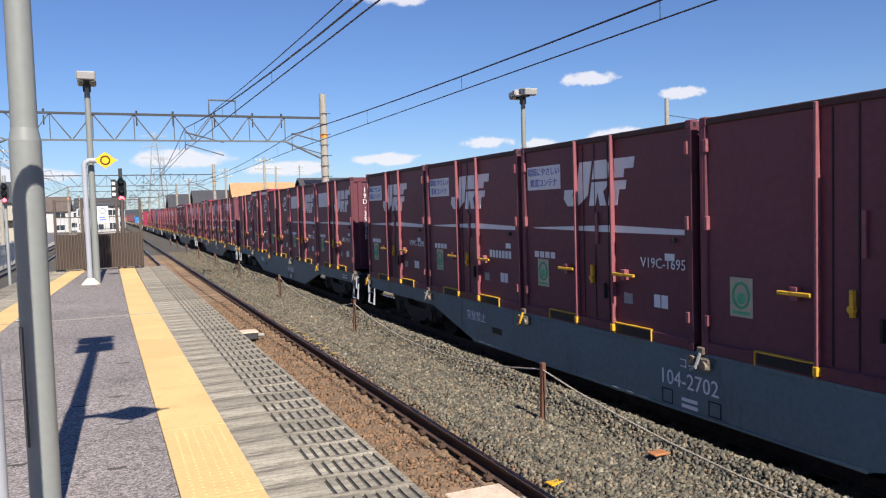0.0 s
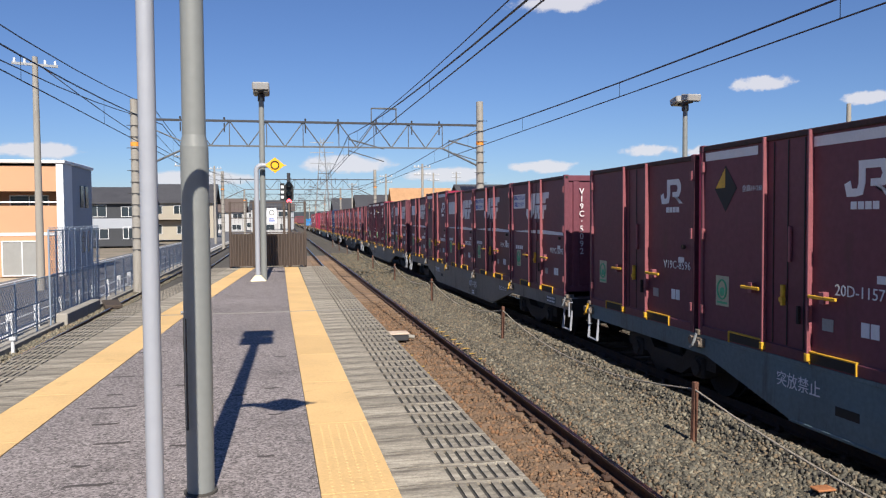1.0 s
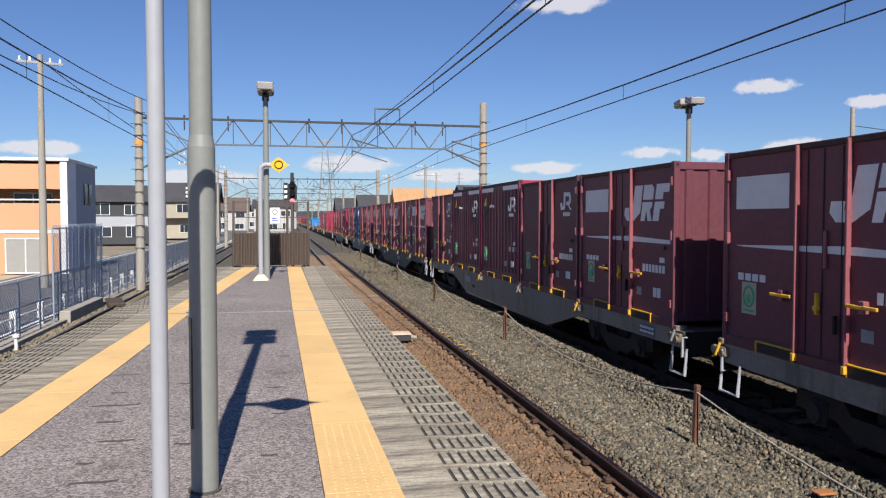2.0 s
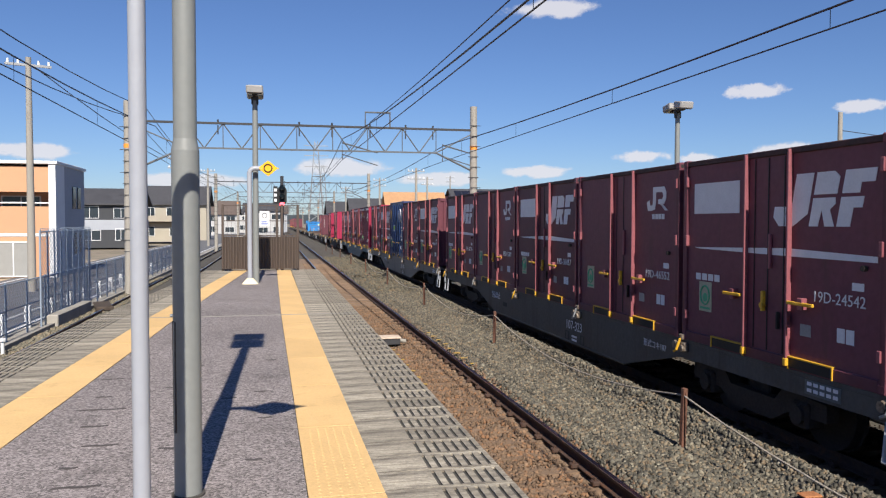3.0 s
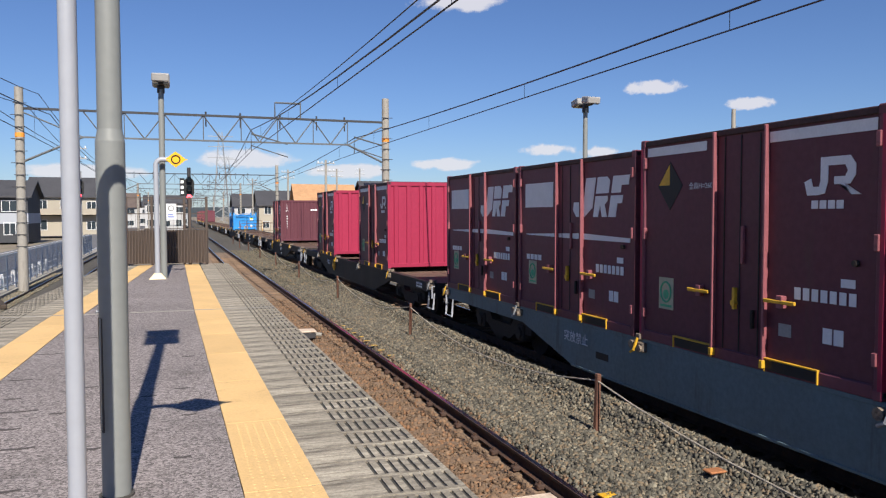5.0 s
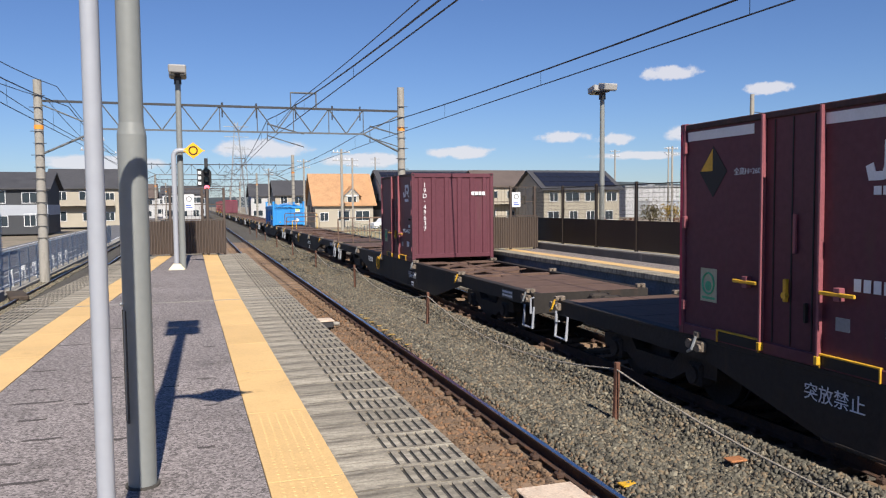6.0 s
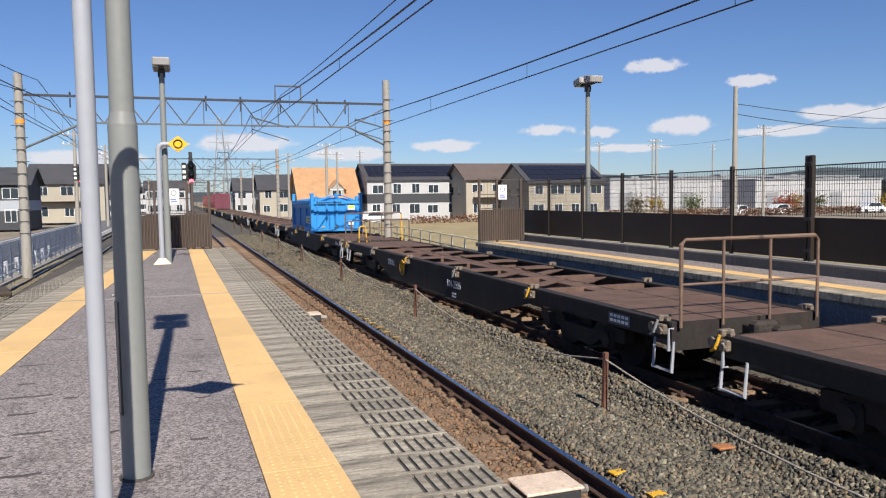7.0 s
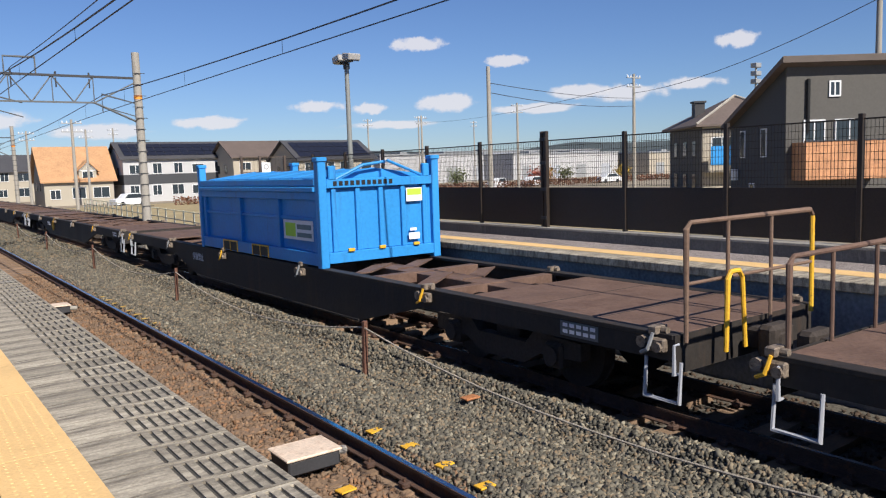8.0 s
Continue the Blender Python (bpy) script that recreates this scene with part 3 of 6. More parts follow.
def stop_sign_post(m, rad, h):
    """Pipe bent over at the top, with a round sign in a four-pointed plate."""
    q = root("stop_sign_post", m, "white bent pipe post with a yellow round sign", "sign post", "bent pipe sign posts")
    bend = [(0.13 - 0.13 * math.cos(a * math.pi / 12), 0, h - 0.13 + 0.13 * math.sin(a * math.pi / 12)) for a in range(7)]
    part("pipe", Geo().tube([(0, 0, 0.0)] + bend + [(0.28, 0, h)], rad, 16), M_WHITEPOLE, q, smooth=True)
    part("footing", Geo().add([(-0.18, -0.12, 0), (0.18, -0.12, 0), (0.18, 0.12, 0), (-0.18, 0.12, 0), (-0.07, -0.06, 0.13), (0.07, -0.06, 0.13), (0.07, 0.06, 0.13), (-0.07, 0.06, 0.13)],
         [(0, 1, 5, 4), (1, 2, 6, 5), (2, 3, 7, 6), (3, 0, 4, 7), (4, 5, 6, 7), (3, 2, 1, 0)]), mat("cream_footing", (0.72, 0.62, 0.42), 0.8), q, "cream footing")
    d = mat("sign_yellow", (0.90, 0.42, 0.012), 0.5, var=0.05, bump=0)
    c = 0.42
    sgn = part("sign_plate", Geo().cyl((c, -0.06, h), (c, -0.03, h), 0.145, n=28), d, q, "yellow round sign")
    part("sign_tab", Geo().prism([(c - 0.21, h - 0.01), (c, h - 0.18), (c + 0.21, h - 0.01), (c + 0.25, h - 0.01), (c + 0.25, h + 0.01), (c + 0.21, h + 0.01), (c, h + 0.18), (c - 0.21, h + 0.01)], 1, -0.054, -0.036), d, sgn)
    ring = [(c + 0.088 * math.cos(a * math.pi / 14), -0.065, h + 0.088 * math.sin(a * math.pi / 14)) for a in range(28)]
    part("sign_ring", Geo().tube(ring, 0.014, 6, True), M_BLACK, sgn, "black ring")
    return q


def platform_lamps():
    r = root("lamp_post", pose(-0.22, 4.66, PZ), "grey green painted steel lamp post on the platform", "lamp post", "platform lamp posts")
    part("lower_pole", Geo().cyl((0, 0, -0.02), (0, 0, 1.80), 0.070, 0.070, 28).cyl((0, 0, 1.80), (0, 0, 1.86), 0.070, 0.059, 28), M_GREYPOLE, r, smooth=True)
    part("upper_pole", Geo().cyl((0, 0, 1.86), (0, 0, 4.4), 0.059, 0.054, 28), M_GREYPOLE, r, smooth=True)
    part("base_collar", Geo().cyl((0, 0, 0.0), (0, 0, 0.012), 0.085, n=28), M_SLOT, r, "dirty sealant ring")
    hatch = [(-0.03, 0.35), (0.03, 0.35), (0.03, 0.92), (-0.03, 0.92)]
    part("hatch", Geo().tube([(-0.068 + 0.3 * (abs(x) - 0.03), x - 0.028, z) for x, z in hatch], 0.0035, 6, True), M_SLOT, r, "narrow hatch seam", at=pose(0, 0, 0, 0, 0, 15))
    part("bolt", Geo().cyl((-0.06, -0.02, 0.95), (-0.08, -0.025, 0.95), 0.008, n=8), M_GALV, r)
    lamp_head(r, 4.62)
    stop_sign_post(pose(-0.281, 3.62, PZ), 0.033, 2.49)
    stop_sign_post(pose(-0.325, 18.72, PZ), 0.055, 2.67)
    r = root("lamp_post", pose(-0.195, 18.96, PZ), "slim grey lamp post near the platform end", "lamp post", "platform lamp posts")
    part("lower_pole", Geo().cyl((0, 0, -0.02), (0, 0, 4.25), 0.075, 0.06, 18), M_GREYPOLE, r, smooth=True)
    lamp_head(r, 4.51)


def gate(x0, x1, y, label, signx=None, posts=()):
    r = root("platform_gate", pose(0, y, PZ), label, "platform gate", "brown platform end gates")
    n = int((x1 - x0) / 0.075)
    w = (x1 - x0) / n
    front = []
    for i in range(n):
        q = x0 + w * i
        front += [(q, 0.03), (q + w * 0.25, 0.0), (q + w * 0.6, 0.0), (q + w * 0.85, 0.03)]
    g = Geo().prism(front + [(x1, 0.03), (x1, 0.042), (x0, 0.042)], 2, 0.05, 1.0)
    part("corrugated_panel", g, M_BROWNPANEL, r, "dark brown corrugated sheet")
    for x in posts:
        part("post", Geo().box(x - 0.035, x + 0.035, 0.05, 0.12, -0.02, 1.95, 0.006), M_BROWNPANEL, r)
    rails = Geo()
    for z in (1.02, 1.45, 1.9):
        rails.box(x0, x1, 0.06, 0.085, z, z + 0.025)
    part("mesh_rail", rails, M_BROWNPANEL, r)
    wires = Geo()
    k = int((x1 - x0) / 0.11)
    for i in range(k):
        x = x0 + (x1 - x0) * (i + 0.5) / k
        wires.box(x - 0.003, x + 0.003, 0.066, 0.072, 1.02, 1.92)
    part("mesh_wire", wires, M_BROWNPANEL, r)
    if signx:
        s = part("sign", Geo().box(signx - 0.14, signx + 0.14, -0.02, 0.0, 1.3, 1.75, 0.004), M_WHITE, r, "white notice sign with unreadable text")
        sx = signx
        part("sign_bar", Geo().box(sx - 0.09, sx + 0.09, -0.024, -0.02, 1.36, 1.39).box(sx - 0.09, sx + 0.06, -0.024, -0.02, 1.42, 1.45), M_MARKBLUE, s)
        ring = [(sx + 0.07 * math.cos(a * math.pi / 10), -0.024, 1.62 + 0.07 * math.sin(a * math.pi / 10)) for a in range(20)]
        part("sign_ring", Geo().tube(ring, 0.008, 6, True), M_BLACK, s)


def signal(x, y, z, top, label, lit=True):
    r = root("railway_signal", pose(x, y, z), label, "railway signal", "railway signals")
    h = top - z
    part("mast", Geo().cyl((0, 0.1, 0), (0, 0.1, h + 0.35), 0.055, n=12), M_DARKSTEEL if x > -2 else M_GALV, r)
    out = [(0.15 * math.cos(a * math.pi / 12), (0.15 * math.sin(a * math.pi / 12)) + (h - 0.12 if a <= 12 else h - 0.42)) for a in range(24)]
    part("backboard", Geo().prism(out, 1, -0.06, -0.03), M_BLACK, r, "black oval backboard")
    for i, dz in enumerate((0.0, -0.27, -0.54)):
        part("hood", Geo().cyl((0, -0.05, h - 0.0 + dz), (0, -0.2, h - 0.02 + dz), 0.085, 0.085, 14, False), M_BLACK, r)
        part("lens", Geo().cyl((0, -0.065, h + dz), (0, -0.07, h + dz), 0.07, n=14), M_RED if i == 2 else M_GLASS, r, "lit red lamp" if i == 2 else "dark lens")
    part("number_plate", Geo().box(-0.27, -0.13, -0.04, -0.02, h - 0.52, h + 0.02), M_BLACK, r, "black plate with white characters")
    part("plate_bar", Geo().box(-0.245, -0.155, -0.045, -0.04, h - 0.14, h - 0.05).box(-0.245, -0.155, -0.045, -0.04, h - 0.30, h - 0.21).box(-0.245, -0.155, -0.045, -0.04, h - 0.46, h - 0.37), M_MARK, r)


def opposite_platform():
    p = root("opposite_platform", pose(0, 0, 0), "opposite side platform with a yellow strip and pale edge", "platform", kind="structure")
    part("platform_wall", Geo().box(FAR_EDGE + 0.08, 10.25, -14, 22.4, -0.6, PZ - 0.12), mat("blue_grey_wall", (0.17, 0.18, 0.20), 0.85, var=0.5, big=2, fine=20, bump=0.3, dirt=(0.20, 0.20, 0.20), dirt_amount=0.35, streak=True), p, "stained blue grey platform wall")
    part("edge_course", Geo().box(FAR_EDGE, 9.12, -14, 22.4, PZ - 0.12, PZ, 0.01), M_EDGE, p, "pale concrete edge course")
    part("yellow_strip", Geo().box(9.124, 9.5, -14, 22.4, PZ - 0.12, PZ + 0.002), M_YELLOW, p, "yellow strip")
    part("asphalt_top", Geo().box(9.504, 10.25, -14, 22.4, PZ - 0.12, PZ - 0.001), M_ASPHALT, p)
    part("kerb", Geo().box(10.254, 10.50, -14, 22.4, 0.2, 1.36), M_KERB, p, "dark stained concrete upstand")
    part("kerb_cap", Geo().box(10.24, 10.52, -14, 22.4, 1.36, 1.40, 0.006), M_CONC, p, "pale coping")
    wood = M_BLACKPANEL
    f = root("platform_fence", pose(10.4, 0, 1.40), "dark brown fence with solid panels below and wire mesh above", "fence")
    y = -12.72
    posts = []
    while y < 21.5:
        posts.append(y)
        y += 1.975
    pm = Geo().box(-0.035, 0.035, -0.035, 0.035, 0, 1.72, 0.006).mesh("fence_post", wood)
    panel = Geo().box(-0.012, 0.012, 0.04, 1.935, 0.03, 0.76, 0.003).mesh("fence_panel", wood)
    mesh = Geo()
    for i in range(38):
        a = 0.04 + i * 0.0505
        mesh.box(-0.0025, 0.0025, a - 0.0025, a + 0.0025, 0.78, 1.66)
    for i in range(9):
        mesh.box(-0.003, 0.003, 0.03, 1.945, 0.80 + i * 0.105, 0.806 + i * 0.105)
    mesh.box(-0.015, 0.015, 0.03, 1.945, 1.64, 1.66)
    mesh = mesh.mesh("wire_mesh", wood)
    for y in posts:
        piece("fence_post", pm, f, pose(0, y, 0))
        piece("fence_panel", panel, f, pose(0, y, 0))
        piece("wire_mesh", mesh, f, pose(0, y, 0))
    gp = root("gate_post", pose(10.36, 10.90, 1.40), "thick dark steel double gate post in the fence", "gate post")
    part("post", Geo().box(-0.04, 0.04, -0.045, 0.045, -0.2, 1.83, 0.01), wood, gp)
    part("second_post", Geo().box(-0.04, 0.04, 0.07, 0.13, -0.2, 1.83, 0.01), wood, gp)
    for z in (0.15, 0.7, 1.2, 1.65):
        part("hinge", Geo().box(-0.052, -0.041, -0.04, 0.12, z, z + 0.06, 0.004), M_DARKSTEEL, gp)
    r = root("lamp_post", pose(10.64, 19.0, -0.6), "tall grey lamp post with twin floodlights behind the fence", "lamp post", "platform lamp posts")
    part("lower_pole", Geo().cyl((0, 0, 0), (0, 0, 6.1), 0.085, 0.06, 18), M_GREYPOLE, r, smooth=True)
    lamp_head(r, 6.32)


# ---- freight train ----
CL, CW, CH = 3.715, 2.45, 2.5
SPEED = 24.73
FIRST = 19.5                   # front corner of the train's reference wagon at 0 s
PITCH = 20.4
SLOT = 3.84
side_face = Matrix.Rotation(radians(-90), 4, "Z") @ Matrix.Rotation(radians(90), 4, "X")   # lettering that reads on the platform side
end_face = Matrix.Rotation(radians(90), 4, "X")
moving = []                    # things of the train with their place at 0 s


def on_side(y, z, x=-CW / 2 - 0.004):
    return Matrix.Translation((x, y, z)) @ side_face


def sidepoly(poly, x0, x1):
    return Geo().prism(poly, 0, x0, x1)


def container(kind, paint, end_paint, label):
    r = root("freight_container", pose(0, 0, -50), label, "container", "twelve foot freight containers")
    h, w, b = (2.6 if kind in ("diamond", "ribbed", "navy") else CH), CW / 2, 0.05
    body = Geo()
    ribbed = kind in ("ribbed", "navy")
    # box skin set back inside its frame
    body.box(-w + 0.03, w - 0.03, 0.05, CL - 0.05, 0.12, h - 0.05, 0.01)
    if ribbed:
        for i in range(11):
            y = 0.30 + i * 0.3
            for s in (-1, 1):
                part("side_rib", Geo().prism([(s * (w - 0.032), y), (s * (w - 0.002), y + 0.035), (s * (w - 0.002), y + 0.10), (s * (w - 0.032), y + 0.135)], 2, 0.24, h - 0.16), paint, r)
    part("body", body, paint, r)
    n = 6
    for y0, s in ((0.034, -1), (CL - 0.034, 1)):
        prof = [(-w + 0.08, y0)]
        for i in range(n):
            x = -w + 0.26 + (2 * w - 0.52) * i / (n - 1)
            prof += [(x - 0.075, y0 - s * 0.004), (x - 0.055, y0 + s * 0.028), (x + 0.055, y0 + s * 0.028), (x + 0.075, y0 - s * 0.004)]
        prof += [(w - 0.08, y0), (w - 0.08, y0 - s * 0.012), (-w + 0.08, y0 - s * 0.012)]
        # end_paint brighter than paint puts the sun on the ends into the colour
        part("end_wall", Geo().prism(prof, 2, 0.20, h - 0.12), end_paint, r, "corrugated end wall")
    for x in (-w, w - 0.09):
        fr = Geo()
        for y in (0, CL - 0.09):
            fr.box(x, x + 0.09, y, y + 0.09, 0.0, h, 0.012)
        fr.box(x + (0.004 if x < 0 else 0.0), x + (0.09 if x < 0 else 0.086), 0.09, CL - 0.09, 0.0, 0.13, 0.01)
        part("top_rail", Geo().box(x + (0.004 if x < 0 else 0.0), x + (0.09 if x < 0 else 0.086), 0.09, CL - 0.09, h - 0.075, h - 0.003, 0.01), M_NAVY if kind == "navy" else M_TOPRAIL, r, "sooty top rail")
        part("side_frame", fr, paint, r)
    for y in (0.0, CL - 0.06):
        ef = Geo()
        ef.box(-w + 0.09, w - 0.09, y + 0.004, y + 0.056, 0.10, 0.22, 0.01)
        ef.box(-w + 0.09, w - 0.09, y + 0.004, y + 0.056, h - 0.12, h - 0.002, 0.01)
        for x in (-w + 0.0, w - 0.095):
            ef.box(x - 0.002 if x < 0 else x, x + 0.095 if x < 0 else x + 0.097, (y - 0.003) if y < 1 else y + 0.01, (y + 0.05) if y < 1 else y + 0.063, 0.0, h, 0.006)
        part("end_frame", ef, end_paint, r)
    roof = Geo().box(-w + 0.05, w - 0.05, 0.05, CL - 0.05, h - 0.05, h - 0.015)
    part("roof", roof, paint, r)
    for x in (-w - 0.004, w - 0.10):
        for y in (-0.005, CL - 0.10):
            for z in (-0.004, h - 0.09):
                part("corner_casting", Geo().box(x, x + 0.105, y, y + 0.105, z, z + 0.1, 0.012), paint, r)
    hole = Geo()
    for x in (-w + 0.035, w - 0.065):
        hole.box(x - 0.015, x + 0.035, -0.0075, -0.0055, 0.03, 0.075).box(x - 0.015, x + 0.035, -0.0075, -0.0055, h - 0.065, h - 0.02)
    part("casting_slot", hole, M_BLACK, r)
    if not ribbed:
        for y in (1.43, 2.24):
            rod = part("lock_rod", Geo().box(-w - 0.035, -w + 0.03, y - 0.014, y + 0.014, 0.10, h - 0.02, 0.006).cyl((-w - 0.03, y - 0.018, 0.1), (-w - 0.03, y - 0.018, h - 0.03), 0.011, n=8), M_RUBBER, r, "upright locking rod")
            part("rod_foot", Geo().box(-w - 0.05, -w + 0.02, y - 0.035, y + 0.02, 0.03, 0.12, 0.008), M_YEL, rod, "yellow rod bracket")
        for y in (1.84, 1.55, 2.10):
            part("door_seam", Geo().box(-w + 0.022, -w + 0.027, y - 0.008, y + 0.008, 0.14, h - 0.09), M_BLACK, r)
        for y in (0.05, CL - 0.12):
            for za, zb in ((0.30, 0.42), (1.32, 1.47), (h - 0.36, h - 0.22)):
                part("hinge", Geo().box(-w - 0.02, -w + 0.03, y, y + 0.05, za, zb, 0.006), M_RUBBER, r)
        for y0, y1 in ((0.97, 1.40), (2.28, 2.66)):
            hd = part("door_handle", Geo().box(-w - 0.05, -w - 0.02, y0, y1, 0.735, 0.775, 0.008), M_YEL, r, "yellow door handle")
            part("handle_catch", Geo().box(-w - 0.045, -w + 0.028, (y0 + y1) / 2 - 0.04, (y0 + y1) / 2 + 0.04, 0.69, 0.82, 0.006), M_RUBBER, hd)
        part("latch", Geo().box(-w - 0.02, -w + 0.028, 1.87, 1.91, 0.60, 0.84, 0.006).cyl((-w - 0.03, 1.89, 0.67), (-w + 0.02, 1.89, 0.67), 0.035, n=8), M_YEL, r, "yellow latch")
        part("door_bar", Geo().box(-w - 0.01, -w + 0.028, 1.76, 1.80, 1.11, 1.52, 0.008), M_RUBBER, r, "upright red door bar")
        part("door_latch", Geo().box(-w - 0.015, -w + 0.028, 1.60, 1.63, 0.42, 0.62, 0.006), M_BOGIE, r, "dark door latch")
        part("door_stop", Geo().cyl((-w - 0.02, 0.30, 1.20), (-w + 0.025, 0.30, 1.20), 0.03, n=8), M_BOGIE, r)
    for y in (0.72, 2.28):
        pk, pf = Geo(), Geo()
        pk.box(-w - 0.003, -w + 0.03, y, y + 0.66, 0.02, 0.13)
        pf.box(-w - 0.012, -w + 0.03, y - 0.02, y + 0.70, 0.13, 0.147, 0.003).box(-w - 0.012, -w + 0.03, y - 0.02, y - 0.002, 0.0, 0.13, 0.003).box(-w - 0.012, -w + 0.03, y + 0.682, y + 0.70, 0.0, 0.13, 0.003)
        fp = part("forklift_pocket", pk, M_BLACK, r, "black forklift pocket")
        part("pocket_edge", pf, M_YEL, fp, "yellow pocket edge")
    sx0, sx1 = -w + 0.024, -w + 0.0285
    if ribbed:
        sx0, sx1 = -w - 0.004, -w + 0.001
    # white panel for the number, small plates, round green emblem plate
    for ya, yb, za, zb in ((0.32, 0.48, 0.965, 1.045), (0.44, 0.55, 0.41, 0.56), (0.57, 0.68, 0.41, 0.56)):
        part("small_plate", Geo().box(sx0, sx1, ya, yb, za, zb), M_MARK, r, "small white plate")
    part("grey_plate", Geo().box(sx0, sx1, 1.08, 1.25, 0.40, 0.53), M_GALV, r, "small grey plate")
    pl = part("emblem_plate", Geo().box(sx0, sx1, 3.02, 3.32, 0.45, 0.85), M_FADEDPLATE, r, "faded plate with a round green emblem")
    ring = [(sx0 - 0.004, 3.17 + 0.105 * math.cos(i * math.pi / 12), 0.67 + 0.125 * math.sin(i * math.pi / 12)) for i in range(24)]
    part("emblem", Geo().tube(ring, 0.012, 6, True).cyl((sx0 - 0.003, 3.17, 0.64), (sx0 - 0.001, 3.17, 0.64), 0.06, n=14), M_GREENMARK, pl)
    part("emblem_bar", Geo().box(sx0 - 0.002, sx0 - 0.001, 3.05, 3.29, 0.48, 0.51), M_GREENMARK, pl)
    if kind in ("jrf", "jrf_mid"):
        # slanted white emblem, tapering white band and a white slogan panel
        em = Geo()
        off = 0.83 if kind == "jrf_mid" else 0.0

        def slanted(y, z):
            zz = 1.61 + (z - 1.42) * 0.744
            return (0.30 + off + (y - 0.58) * 0.875 - 0.22 * (zz - 1.61), zz)

        def slab(pts):
            em.prism([slanted(*p) for p in pts], 0, sx0 - 0.001, sx1)
        slab([(1.60, 2.2), (1.92, 2.2), (1.92, 1.66), (2.02, 1.58), (2.02, 1.72), (2.26, 1.72), (2.26, 1.56), (2.12, 1.42), (1.84, 1.42), (1.60, 1.60)])
        slab([(1.14, 1.88), (1.54, 1.88), (1.54, 2.2), (1.24, 2.2), (1.14, 2.12)])
        slab([(1.10, 1.42), (1.26, 1.42), (1.36, 1.66), (1.38, 1.42), (1.54, 1.42), (1.54, 1.83), (1.16, 1.83), (1.14, 1.74), (1.22, 1.66)])
        slab([(0.58, 2.2), (1.06, 2.2), (1.06, 1.88), (0.78, 1.88), (0.78, 2.02), (0.58, 2.02)])
        slab([(0.70, 1.83), (1.06, 1.83), (1.06, 1.42), (0.84, 1.42), (0.84, 1.68), (0.70, 1.68)])
        part("emblem_mark", em, M_MARK, r, "slanted white block emblem")
        part("white_band", sidepoly([(3.47, 1.31), (1.5, 1.36), (0.15, 1.32), (0.15, 1.26), (1.5, 1.27), (3.3, 1.295)], sx0, sx1), M_MARK, r, "tapering white band")
        if kind == "jrf_mid":
            pn = part("slogan_panel", Geo().box(sx0, sx1, 2.66, 3.57, 1.86, 2.20), M_MARK, r, "white panel with blue lettering")
            for txt, z in (("環境にやさしい", 2.11), ("鉄道コンテナ", 1.95)):
                words(txt, 0.125, M_MARKBLUE, pn, on_side(3.115, z, sx0 - 0.003), "slogan")
        else:
            part("slogan_panel", Geo().box(sx0, sx1, 2.42, 3.47, 1.77, 2.18), M_MARK, r, "blank worn white panel")
        for i in range(4):
            part("operator_bar", Geo().box(sx0, sx1, 2.84 + 0.15 * i, 2.955 + 0.15 * i, 0.87, 0.96), M_MARK, r)
    elif kind in ("jr", "diamond", "ribbed"):
        em = Geo()
        c, z = 0.62, 1.92
        if kind == "ribbed":
            c = 0.78
        # rounded hook and angular block
        em.prism([(c + 0.16, z + 0.22), (c + 0.06, z + 0.22), (c + 0.06, z - 0.06), (c + 0.16, z - 0.06)], 0, sx0 - 0.001, sx1)
        em.prism([(c + 0.16, z - 0.06), (c + 0.06, z - 0.06), (c + 0.10, z - 0.20), (c + 0.20, z - 0.22), (c + 0.34, z - 0.22), (c + 0.38, z - 0.06), (c + 0.29, z - 0.02), (c + 0.26, z - 0.12), (c + 0.18, z - 0.12)], 0, sx0 - 0.001, sx1)
        em.prism([(c + 0.06, z + 0.22), (c + 0.06, z + 0.12), (c - 0.16, z + 0.12), (c - 0.19, z + 0.05), (c - 0.16, z - 0.01), (c - 0.02, z - 0.01), (c - 0.02, z - 0.10), (c - 0.22, z - 0.10), (c - 0.29, z + 0.0), (c - 0.29, z + 0.12), (c - 0.22, z + 0.22)], 0, sx0 - 0.001, sx1)
        em.prism([(c - 0.02, z - 0.06), (c - 0.12, z - 0.06), (c - 0.24, z - 0.22), (c - 0.36, z - 0.22)][::-1], 0, sx0 - 0.0012, sx1)
        mid = 0.68 if kind == "jr" else 0.60
        em.v = [(x, mid + (y - c) * 0.9, 2.01 + (zz - z) * 0.82) for x, y, zz in em.v]
        part("emblem_mark", em, M_MARK, r, "white hooked block emblem")
        for i in range(4):
            part("operator_bar", Geo().box(sx0, sx1, 0.47 + 0.10 * i, 0.55 + 0.10 * i, 1.70, 1.78), M_MARK, r)
    if kind in ("diamond", "ribbed"):
        part("white_band", Geo().box(sx0, sx1, 0.12, 1.42, h - 0.21, h - 0.10), M_MARK, r, "white band under the roof")
        part("white_band", Geo().box(sx0, sx1, 2.42, CL - 0.12, h - 0.21, h - 0.10), M_MARK, r, "white band under the roof")
        dm = part("diamond_plate", sidepoly([(3.36, 2.0), (3.11, 1.70), (2.86, 2.0), (3.11, 2.30)], sx0, sx1), M_BLACK, r, "black and yellow diamond mark")
        part("diamond_half", sidepoly([(3.34, 2.01), (3.12, 2.01), (3.12, 2.27)], sx0 - 0.002, sx1), M_YEL, dm)
        words("全高H=2600", 0.09, M_MARK, r, on_side(2.5, 1.98, sx0 - 0.002), "height_marking")
    return r


